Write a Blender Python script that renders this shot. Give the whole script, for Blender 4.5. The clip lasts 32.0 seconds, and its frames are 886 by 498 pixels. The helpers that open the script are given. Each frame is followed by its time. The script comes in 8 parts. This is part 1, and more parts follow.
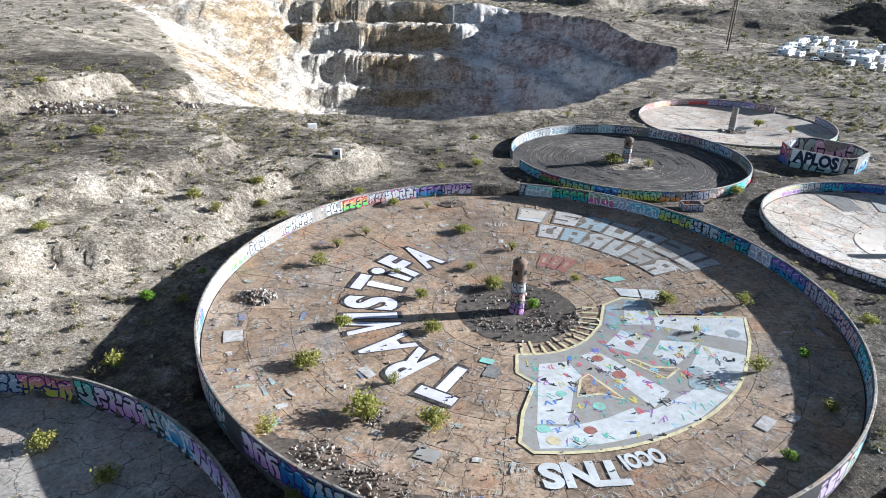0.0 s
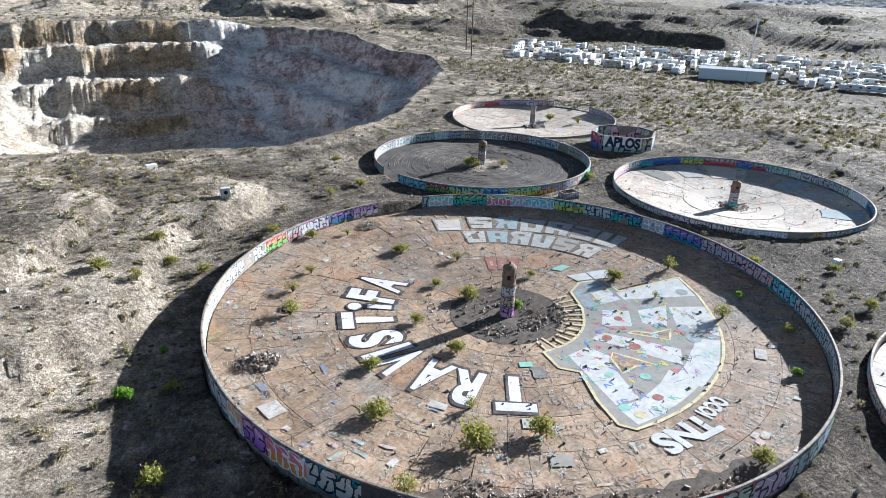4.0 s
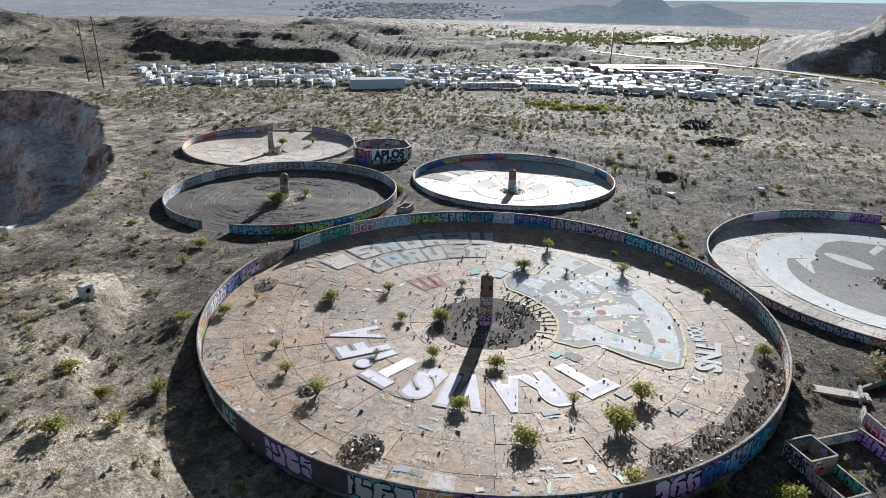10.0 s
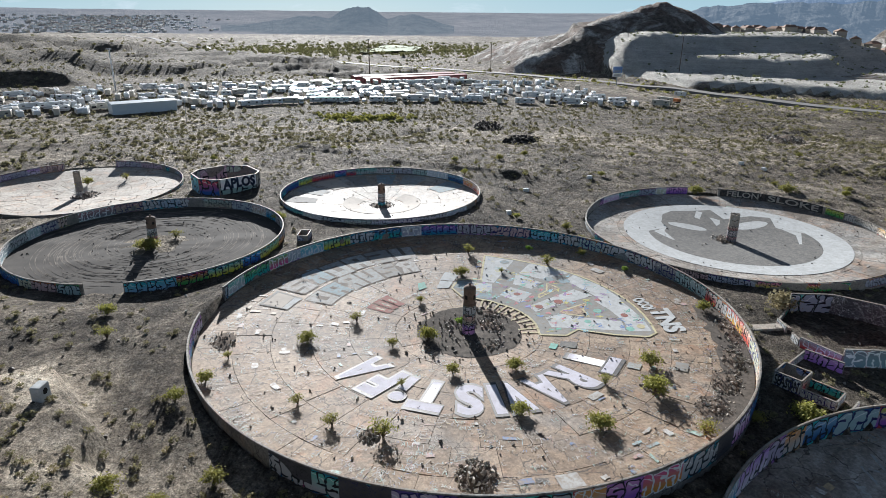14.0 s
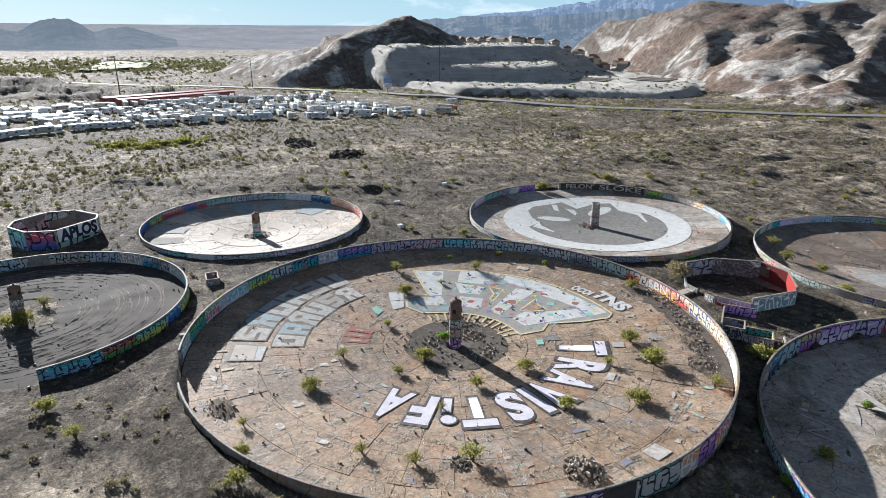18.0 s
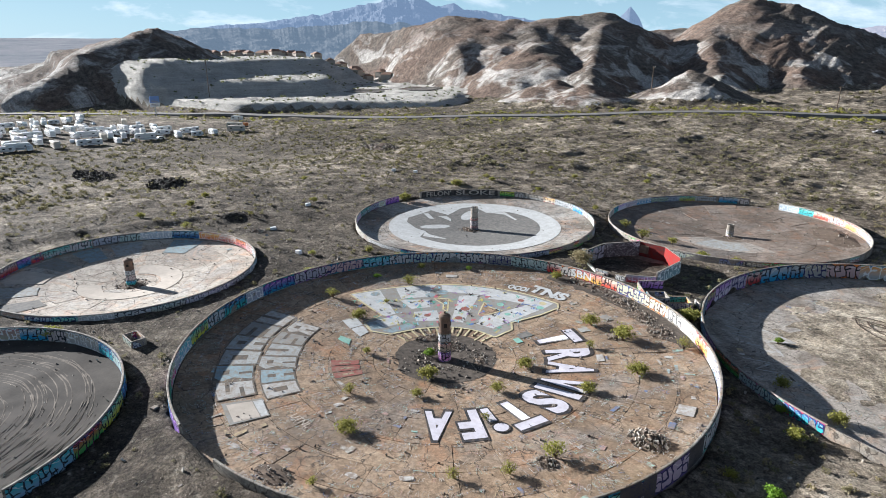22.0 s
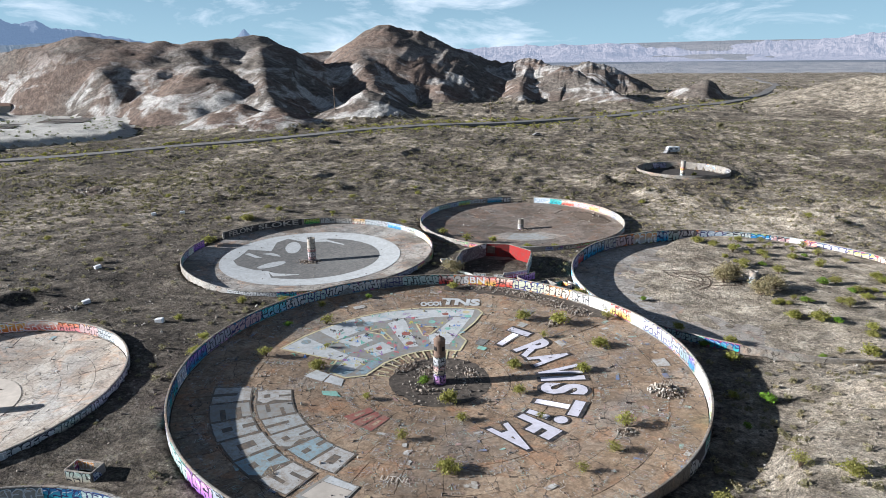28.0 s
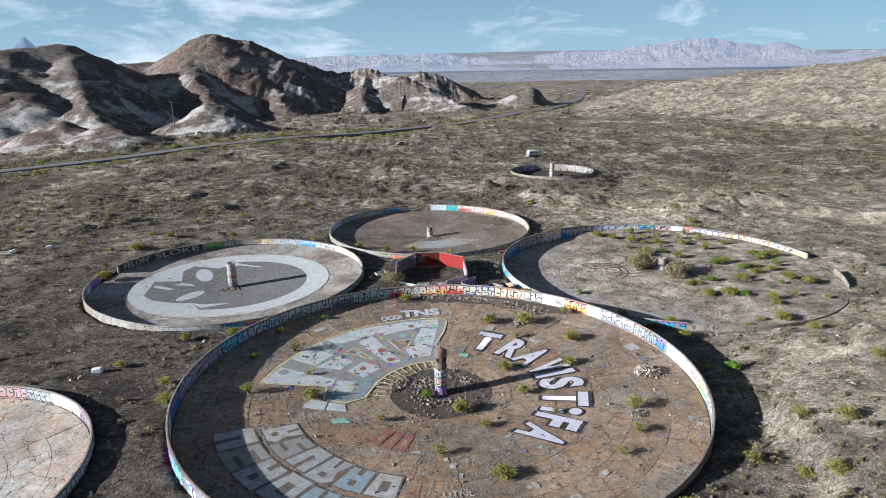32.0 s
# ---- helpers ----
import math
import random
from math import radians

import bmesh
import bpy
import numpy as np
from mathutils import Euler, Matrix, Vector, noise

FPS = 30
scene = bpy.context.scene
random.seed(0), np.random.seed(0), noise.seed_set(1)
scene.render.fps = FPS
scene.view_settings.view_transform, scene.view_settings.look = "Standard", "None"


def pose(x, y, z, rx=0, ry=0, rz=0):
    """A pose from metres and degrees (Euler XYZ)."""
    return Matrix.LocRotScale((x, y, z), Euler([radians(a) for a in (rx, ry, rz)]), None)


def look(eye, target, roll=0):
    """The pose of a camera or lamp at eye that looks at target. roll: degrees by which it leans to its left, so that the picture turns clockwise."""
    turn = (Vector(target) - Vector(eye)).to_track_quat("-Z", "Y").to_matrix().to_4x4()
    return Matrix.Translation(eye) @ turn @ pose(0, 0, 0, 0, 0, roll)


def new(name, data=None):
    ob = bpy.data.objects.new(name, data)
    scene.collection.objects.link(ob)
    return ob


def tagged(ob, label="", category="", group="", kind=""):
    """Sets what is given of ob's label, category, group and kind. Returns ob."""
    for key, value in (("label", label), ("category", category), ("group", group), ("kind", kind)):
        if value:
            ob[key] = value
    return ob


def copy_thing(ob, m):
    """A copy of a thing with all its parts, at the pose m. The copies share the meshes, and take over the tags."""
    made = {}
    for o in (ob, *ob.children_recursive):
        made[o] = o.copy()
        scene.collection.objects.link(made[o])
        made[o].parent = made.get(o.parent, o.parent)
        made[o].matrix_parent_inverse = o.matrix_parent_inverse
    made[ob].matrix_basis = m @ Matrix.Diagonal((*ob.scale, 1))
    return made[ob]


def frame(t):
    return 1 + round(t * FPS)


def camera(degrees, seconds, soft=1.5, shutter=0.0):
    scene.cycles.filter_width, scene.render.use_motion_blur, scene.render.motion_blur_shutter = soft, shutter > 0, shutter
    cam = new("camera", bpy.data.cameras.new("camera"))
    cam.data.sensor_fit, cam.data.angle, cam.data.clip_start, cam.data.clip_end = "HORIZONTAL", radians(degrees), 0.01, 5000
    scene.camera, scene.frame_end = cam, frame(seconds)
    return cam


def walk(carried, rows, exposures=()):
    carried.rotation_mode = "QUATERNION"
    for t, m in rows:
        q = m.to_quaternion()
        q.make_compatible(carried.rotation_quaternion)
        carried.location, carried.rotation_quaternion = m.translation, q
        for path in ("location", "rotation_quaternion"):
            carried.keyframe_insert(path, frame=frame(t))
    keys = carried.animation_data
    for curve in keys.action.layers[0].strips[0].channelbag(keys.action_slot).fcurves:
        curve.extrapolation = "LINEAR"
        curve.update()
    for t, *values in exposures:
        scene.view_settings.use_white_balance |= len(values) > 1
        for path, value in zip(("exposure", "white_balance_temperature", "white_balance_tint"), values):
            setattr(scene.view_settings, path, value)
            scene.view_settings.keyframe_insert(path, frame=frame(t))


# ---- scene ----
cam = camera(70.9, 32.0, 0.5)
METRES, EYE, TILT, LEAN, TURN = 234.57, 38.0, 0.0, 0.0, 0.0
ROWS = [
    (0.0, 0.0, 0.0, 0.0, 0.59, -25.08, -1.27),
    (0.5, -0.0158, 0.0004, 0.0003, -2.65, -24.89, -1.3),
    (1.0, -0.0316, 0.0017, 0.0006, -5.89, -24.72, -1.29),
    (1.5, -0.0473, 0.0038, 0.0009, -9.12, -24.54, -1.3),
    (2.0, -0.0629, 0.0069, 0.0012, -12.33, -24.36, -1.33),
    (2.5, -0.0783, 0.0107, 0.0014, -15.55, -24.18, -1.33),
    (3.0, -0.0935, 0.0155, 0.0018, -18.78, -24.01, -1.28),
    (3.5, -0.1085, 0.0211, 0.0021, -22.0, -23.79, -1.27),
    (5.5, -0.1648, 0.0514, 0.0034, -34.7, -23.06, -1.14),
    (6.0, -0.1776, 0.0607, 0.0039, -37.8, -22.88, -1.08),
    (6.5, -0.1899, 0.0708, 0.0042, -40.93, -22.7, -1.03),
    (7.0, -0.2019, 0.0815, 0.0045, -44.04, -22.52, -1.04),
    (7.5, -0.213, 0.0928, 0.0049, -47.14, -22.38, -0.99),
    (8.0, -0.2235, 0.1048, 0.0052, -50.25, -22.21, -0.93),
    (8.5, -0.2335, 0.1175, 0.0056, -53.38, -22.05, -0.91),
    (9.0, -0.2427, 0.1305, 0.0059, -56.48, -21.89, -0.88),
    (9.5, -0.2512, 0.1439, 0.0063, -59.57, -21.73, -0.8),
    (10.0, -0.2592, 0.1581, 0.0066, -62.67, -21.59, -0.78),
    (10.5, -0.2664, 0.1725, 0.0071, -65.76, -21.42, -0.72),
    (11.0, -0.2727, 0.1874, 0.0075, -68.84, -21.28, -0.7),
    (11.5, -0.2783, 0.2025, 0.0079, -71.9, -21.12, -0.66),
    (12.0, -0.2831, 0.218, 0.0084, -74.96, -20.98, -0.64),
    (12.5, -0.287, 0.2334, 0.0088, -77.98, -20.84, -0.57),
    (13.0, -0.2901, 0.2491, 0.0093, -81.0, -20.7, -0.49),
    (13.5, -0.2924, 0.2654, 0.0099, -84.05, -20.57, -0.48),
    (14.0, -0.2939, 0.2817, 0.0102, -87.08, -20.43, -0.46),
    (14.5, -0.2944, 0.2979, 0.0106, -90.08, -20.28, -0.44),
    (16.5, -0.2872, 0.3625, 0.0128, -101.94, -19.77, -0.35),
    (17.0, -0.2839, 0.3782, 0.0133, -104.86, -19.62, -0.31),
    (17.5, -0.2796, 0.3939, 0.014, -107.81, -19.5, -0.26),
    (18.0, -0.2746, 0.4094, 0.0141, -110.74, -19.32, -0.24),
    (18.5, -0.2689, 0.4243, 0.015, -113.63, -19.22, -0.2),
    (19.0, -0.2625, 0.4392, 0.0158, -116.54, -19.11, -0.21),
    (19.5, -0.2552, 0.4536, 0.0159, -119.39, -18.96, -0.19),
    (20.0, -0.2472, 0.4676, 0.0164, -122.26, -18.84, -0.14),
    (20.5, -0.2386, 0.4814, 0.0169, -125.12, -18.73, -0.15),
    (21.0, -0.2293, 0.4947, 0.0174, -127.97, -18.59, -0.1),
    (21.5, -0.2192, 0.5076, 0.0179, -130.85, -18.45, -0.05),
    (22.0, -0.2084, 0.5197, 0.0182, -133.71, -18.3, 0.05),
    (22.5, -0.1971, 0.5316, 0.0189, -136.55, -18.18, 0.03),
    (23.0, -0.185, 0.5424, 0.0197, -139.38, -18.06, 0.08),
    (23.5, -0.1724, 0.5532, 0.0202, -142.26, -17.94, 0.16),
    (24.0, -0.1594, 0.5635, 0.0208, -145.09, -17.83, 0.18),
    (24.5, -0.1461, 0.5729, 0.0213, -147.87, -17.69, 0.21),
    (25.0, -0.1323, 0.5816, 0.022, -150.65, -17.57, 0.29),
    (25.5, -0.1179, 0.5898, 0.0224, -153.46, -17.41, 0.31),
    (27.5, -0.0586, 0.6149, 0.0235, -164.2, -16.82, 0.43),
    (28.0, -0.044, 0.6198, 0.024, -166.76, -16.66, 0.5),
    (28.5, -0.0305, 0.6236, 0.0244, -169.1, -16.55, 0.56),
    (29.0, -0.0166, 0.6265, 0.025, -171.46, -16.42, 0.6),
    (29.5, -0.0029, 0.6285, 0.0252, -173.73, -16.29, 0.66),
    (30.0, 0.0099, 0.6301, 0.0254, -175.86, -16.22, 0.71),
    (30.5, 0.0219, 0.6308, 0.0259, -177.83, -16.15, 0.76),
    (31.0, 0.0329, 0.6308, 0.0261, -179.63, -16.09, 0.78),
    (31.5, 0.0429, 0.6306, 0.0264, -181.27, -16.03, 0.81),
    (32.0, 0.052, 0.6299, 0.0268, -182.76, -16.0, 0.82),
]
walk(cam, [(t, pose(0, 0, EYE, TILT, LEAN, TURN) @ pose(METRES * x, METRES * y, METRES * z, 90 + pitch, roll, yaw)) for t, x, y, z, yaw, pitch, roll in ROWS],
     [(0.0, 1.70, 5540, 9), (3.0, 1.76, 5610, 9), (7.0, 1.54, 5720, 9), (9.0, 1.34, 5820, 9), (13.5, 1.12, 5950, 9), (19.0, 1.47, 5960, 10), (25.0, 1.42, 5960, 10), (28.0, 1.3, 5820, 10), (32.0, 1.15, 5720, 10)])

# ---- world, sun, exposure ----
SUN_AZ, SUN_EL = 14.0, 17.0      # degrees from +x, and above the horizon
world = bpy.data.worlds.new("world")
scene.world = world
world.use_nodes = True
wt = world.node_tree
wt.nodes.clear()


def wnode(kind, **kw):
    n = wt.nodes.new(kind)
    for k, v in kw.items():
        if k in n.inputs:
            n.inputs[k].default_value = v
    return n


sky = wt.nodes.new("ShaderNodeTexSky")
sky.sky_type = "NISHITA"
sky.sun_disc = False
sky.sun_elevation = radians(SUN_EL)
sky.sun_rotation = radians(90 - SUN_AZ)
sky.altitude = 600
sky.air_density = 0.8
sky.dust_density = 0.25
sky.ozone_density = 2.2
wtc = wt.nodes.new("ShaderNodeTexCoord")
wmap = wt.nodes.new("ShaderNodeMapping")
wmap.inputs["Scale"].default_value = (2.2, 2.2, 7.0)
wt.links.new(wtc.outputs["Generated"], wmap.inputs["Vector"])
cl = wnode("ShaderNodeTexNoise", Scale=2.6, Detail=8.0, Roughness=0.62, Distortion=0.4)
wt.links.new(wmap.outputs["Vector"], cl.inputs["Vector"])
clr = wt.nodes.new("ShaderNodeValToRGB")
clr.color_ramp.elements[0].position, clr.color_ramp.elements[1].position = 0.53, 0.70
wt.links.new(cl.outputs["Fac"], clr.inputs["Fac"])
wmix = wt.nodes.new("ShaderNodeMixRGB")
wmix.inputs["Color2"].default_value = (14.5, 15.8, 16.8, 1)
wt.links.new(clr.outputs["Color"], wmix.inputs["Fac"])
# pale haze low over the horizon, the same all round
wsep = wt.nodes.new("ShaderNodeSeparateXYZ")
wt.links.new(wtc.outputs["Generated"], wsep.inputs["Vector"])
whr = wt.nodes.new("ShaderNodeValToRGB")
whr.color_ramp.elements[0].position, whr.color_ramp.elements[0].color = 0.0, (0.8, 0.8, 0.8, 1)
whr.color_ramp.elements[1].position, whr.color_ramp.elements[1].color = 0.28, (0, 0, 0, 1)
wt.links.new(wsep.outputs["Z"], whr.inputs["Fac"])
whz = wt.nodes.new("ShaderNodeMixRGB")
whz.inputs["Color2"].default_value = (7.9, 11.9, 14.0, 1)
wt.links.new(whr.outputs["Color"], whz.inputs["Fac"])
wt.links.new(sky.outputs["Color"], whz.inputs["Color1"])
wt.links.new(whz.outputs["Color"], wmix.inputs["Color1"])
wbg = wnode("ShaderNodeBackground", Strength=0.0245)
wt.links.new(wmix.outputs["Color"], wbg.inputs["Color"])
wout = wt.nodes.new("ShaderNodeOutputWorld")
wt.links.new(wbg.outputs["Background"], wout.inputs["Surface"])

sun = new("sun", bpy.data.lights.new("sun", "SUN"))
sun.data.energy, sun.data.angle, sun.data.color = 5.0, radians(0.55), (1.0, 0.95, 0.88)
sd = Vector((math.cos(radians(SUN_AZ)) * math.cos(radians(SUN_EL)), math.sin(radians(SUN_AZ)) * math.cos(radians(SUN_EL)), math.sin(radians(SUN_EL))))
sun.matrix_world = look(sd * 300, (0, 0, 0))


# ---- materials ----
class Net:
    """A small builder of node materials."""

    def __init__(self, name, rough=0.9, metal=0.0, spec=0.3):
        self.m = bpy.data.materials.new(name)
        self.m.use_nodes = True
        self.t = self.m.node_tree
        self.b = self.t.nodes["Principled BSDF"]
        self.b.inputs["Roughness"].default_value = rough
        self.b.inputs["Metallic"].default_value = metal
        self.b.inputs["Specular IOR Level"].default_value = spec
        self.tc = self.t.nodes.new("ShaderNodeTexCoord")
        self.oi = self.t.nodes.new("ShaderNodeObjectInfo")
        self.ge = self.t.nodes.new("ShaderNodeNewGeometry")

    def put(self, sock, v):
        if isinstance(v, bpy.types.NodeSocket):
            self.t.links.new(v, sock)
        elif v is not None:
            if isinstance(v, (tuple, list)) and len(v) == 3 and sock.type == "RGBA":
                v = (*v, 1)
            sock.default_value = v

    def n(self, kind, out=0, **kw):
        nd = self.t.nodes.new(kind)
        for k, v in kw.items():
            self.put(nd.inputs[k], v)
        return nd.outputs[out]

    def noise(self, scale, vec=None, detail=5.0, rough=0.6, dist=0.0):
        return self.n("ShaderNodeTexNoise", Vector=vec or self.ge.outputs["Position"], Scale=scale, Detail=detail, Roughness=rough, Distortion=dist)

    def ramp(self, fac, *stops):
        nd = self.t.nodes.new("ShaderNodeValToRGB")
        e = nd.color_ramp.elements
        while len(e) < len(stops):
            e.new(0.5)
        for s, (p, c) in zip(e, stops):
            s.position = p
            s.color = (*c, 1) if isinstance(c, tuple) else (c, c, c, 1)
        self.put(nd.inputs["Fac"], fac)
        return nd.outputs["Color"]

    def mix(self, fac, a, b, mode="MIX"):
        nd = self.t.nodes.new("ShaderNodeMixRGB")
        nd.blend_type = mode
        self.put(nd.inputs["Fac"], fac), self.put(nd.inputs["Color1"], a), self.put(nd.inputs["Color2"], b)
        return nd.outputs["Color"]

    def math(self, op, a, b=0.0):
        nd = self.t.nodes.new("ShaderNodeMath")
        nd.operation = op
        self.put(nd.inputs[0], a), self.put(nd.inputs[1], b)
        return nd.outputs[0]

    def vec(self, op, a, b):
        nd = self.t.nodes.new("ShaderNodeVectorMath")
        nd.operation = op
        self.put(nd.inputs[0], a), self.put(nd.inputs[1], b)
        return nd.outputs[0]

    def mapping(self, vec, scale=(1, 1, 1), loc=(0, 0, 0)):
        return self.n("ShaderNodeMapping", Vector=vec, Scale=scale, Location=loc)

    def bump(self, h, strength=0.4, dist=0.1):
        self.put(self.b.inputs["Normal"], self.n("ShaderNodeBump", Height=h, Strength=strength, Distance=dist))

    def base(self, c):
        self.put(self.b.inputs["Base Color"], c)
        return self

    def attr(self, name, out="Color"):
        nd = self.t.nodes.new("ShaderNodeAttribute")
        nd.attribute_name = name
        return nd.outputs[out]

    def sep(self, c):
        nd = self.t.nodes.new("ShaderNodeSeparateColor")
        self.put(nd.inputs[0], c)
        return nd.outputs


def plain(name, c, rough=0.7, metal=0.0, vary=0.25, scale=3.0, spec=0.3):
    """A weathered one-colour surface with grain and stains."""
    g = Net(name, rough, metal, spec)
    a = g.noise(scale, detail=6)
    b = g.noise(scale * 9, detail=3)
    lo, hi = tuple(v * (1 - vary) for v in c), tuple(min(1, v * (1 + vary * 0.6)) for v in c)
    g.base(g.mix(0.3, g.ramp(a, (0.3, lo), (0.68, hi)), g.ramp(b, (0.3, lo), (0.7, hi))))
    g.bump(b, 0.25, 0.02)
    return g.m


def soil_material(name="desert_soil", sand=None):
    g = Net(name, 0.95, 0, 0.15)
    m = g.sep(g.attr("mask")) if sand is None else (sand, 0.0, 0.35)
    big = g.noise(0.035, detail=6, rough=0.6, dist=0.5)
    mid = g.noise(0.28, detail=8, rough=0.65)
    fine = g.noise(2.0, detail=7, rough=0.74)
    dark = g.ramp(mid, (0.30, (0.068, 0.058, 0.049)), (0.5, (0.152, 0.130, 0.107)), (0.70, (0.275, 0.240, 0.20)))
    tan = g.ramp(mid, (0.30, (0.25, 0.215, 0.168)), (0.50, (0.39, 0.345, 0.285)), (0.72, (0.56, 0.515, 0.445)))
    c = g.mix(g.ramp(big, (0.45, 0.0), (0.57, 0.85)), dark, tan)
    strk = g.noise(0.10, g.mapping(g.ge.outputs["Position"], (1.0, 2.2, 1.0)), 7, 0.65, 1.4)
    c = g.mix(g.ramp(strk, (0.47, 0.0), (0.58, 0.75)), c, (0.058, 0.048, 0.041))
    c = g.mix(m[0], c, tan)
    c = g.mix(m[1], c, g.ramp(fine, (0.3, (0.040, 0.034, 0.029)), (0.7, (0.10, 0.086, 0.072))))
    scr = g.math("MULTIPLY", m[2], g.ramp(g.noise(0.55, detail=6), (0.46, 0.0), (0.62, 0.8)))
    c = g.mix(g.math("MULTIPLY", scr, 0.6), c, (0.125, 0.112, 0.070))
    # loose stones: pale and dark specks
    vor = g.n("ShaderNodeTexVoronoi", 0, Vector=g.ge.outputs["Position"], Scale=1.7)
    sp = g.math("LESS_THAN", vor, g.ramp(g.noise(0.2), (0.4, 0.0), (0.8, 0.25)))
    c = g.mix(g.math("MULTIPLY", sp, 0.6), c, g.ramp(fine, (0.35, (0.06, 0.05, 0.045)), (0.6, (0.5, 0.46, 0.40))))
    c = g.mix(0.75, c, g.ramp(fine, (0.33, (0.14, 0.13, 0.12)), (0.66, (0.84, 0.80, 0.74))), "OVERLAY")
    grit = g.noise(5.0, detail=4, rough=0.75)
    clod = g.noise(0.85, detail=4, rough=0.6)
    bare = g.math("SUBTRACT", 1.0, g.math("MULTIPLY", m[0], 0.8))
    c = g.mix(g.math("MULTIPLY", bare, g.ramp(clod, (0.56, 0.0), (0.66, 0.35))), c, (0.045, 0.039, 0.032))
    c = g.mix(g.ramp(clod, (0.34, 0.3), (0.42, 0.0)), c, (0.36, 0.325, 0.27))
    c = g.mix(0.6, c, g.ramp(grit, (0.35, 0.12), (0.65, 0.85)), "OVERLAY")
    mott = g.noise(0.16, detail=9, rough=0.78, dist=0.3)
    c = g.mix(0.7, c, g.ramp(mott, (0.40, 0.14), (0.50, 0.52), (0.61, 0.9)), "OVERLAY")
    peb = g.t.nodes.new("ShaderNodeTexVoronoi")
    g.put(peb.inputs["Vector"], g.ge.outputs["Position"])
    peb.inputs["Scale"].default_value = 0.9
    pt = g.sep(peb.outputs["Color"])
    tuft = g.math("MULTIPLY", g.math("LESS_THAN", peb.outputs["Distance"], g.math("MULTIPLY", pt[0], 0.34)), g.math("GREATER_THAN", pt[1], g.ramp(mott, (0.42, 0.90), (0.58, 0.45))))
    c = g.mix(g.math("MULTIPLY", tuft, 0.8), c, g.mix(g.math("GREATER_THAN", pt[2], 0.6), (0.035, 0.031, 0.024), (0.17, 0.155, 0.095)))
    g.base(c)
    h = g.math("ADD", g.math("ADD", g.math("MULTIPLY", mid, 1.4), g.math("MULTIPLY", fine, 0.6)), g.math("MULTIPLY", grit, 0.12))
    g.bump(h, 1.0, 1.3)
    return g.m


def rock_soil(name, lo, mid, hi, scale=0.03):
    """Layered rock of hills and pit walls."""
    g = Net(name, 0.95, 0, 0.12)
    p = g.ge.outputs["Position"]
    a = g.noise(scale, p, 9, 0.68, 0.8)
    st = g.noise(scale * 2, g.mapping(p, (0.4, 0.4, 5.0)), 6, 0.6, 0.6)
    f = g.noise(scale * 22, p, 6, 0.7)
    c = g.ramp(g.math("ADD", g.math("MULTIPLY", a, 0.6), g.math("MULTIPLY", st, 0.4)), (0.36, lo), (0.5, mid), (0.62, hi))
    g.base(g.mix(0.45, c, g.ramp(f, (0.3, 0.12), (0.7, 0.8)), "OVERLAY"))
    g.bump(g.math("ADD", g.math("MULTIPLY", a, 2.0), f), 0.8, 2.0)
    return g.m


def hill_material():
    """Volcanic hills: red-brown desert varnish above, pale ash-grey washes and gullies below."""
    g = Net("hill_rock", 0.95, 0, 0.12)
    p = g.ge.outputs["Position"]
    a = g.noise(0.022, p, 9, 0.66, 0.9)
    v = g.noise(0.011, p, 6, 0.6, 0.5)
    f = g.noise(0.35, p, 8, 0.78)
    z = g.n("ShaderNodeSeparateXYZ", 2, Vector=p)
    red = g.ramp(f, (0.3, (0.082, 0.060, 0.049)), (0.7, (0.235, 0.172, 0.135)))
    drk = g.ramp(f, (0.3, (0.070, 0.060, 0.052)), (0.7, (0.205, 0.175, 0.147)))
    ash = g.ramp(f, (0.3, (0.33, 0.312, 0.288)), (0.7, (0.58, 0.555, 0.515)))
    c = g.mix(g.ramp(v, (0.45, 0.0), (0.58, 1.0)), drk, red)
    low = g.math("MULTIPLY", g.ramp(a, (0.50, 0.0), (0.57, 0.85)), g.ramp(g.math("DIVIDE", g.math("ADD", z, g.math("MULTIPLY", v, 30.0)), 100.0), (0.38, 1.0), (0.78, 0.10)))
    c = g.mix(low, c, ash)
    spk = g.noise(0.16, p, 6, 0.75)
    c = g.mix(0.5, c, g.ramp(spk, (0.40, 0.2), (0.60, 0.8)), "OVERLAY")
    c = g.mix(0.5, c, g.ramp(g.noise(1.1, p, 5, 0.75), (0.38, 0.15), (0.62, 0.85)), "OVERLAY")
    g.base(c)
    g.bump(g.math("ADD", g.math("MULTIPLY", spk, 1.2), f), 1.0, 1.5)
    return g.m


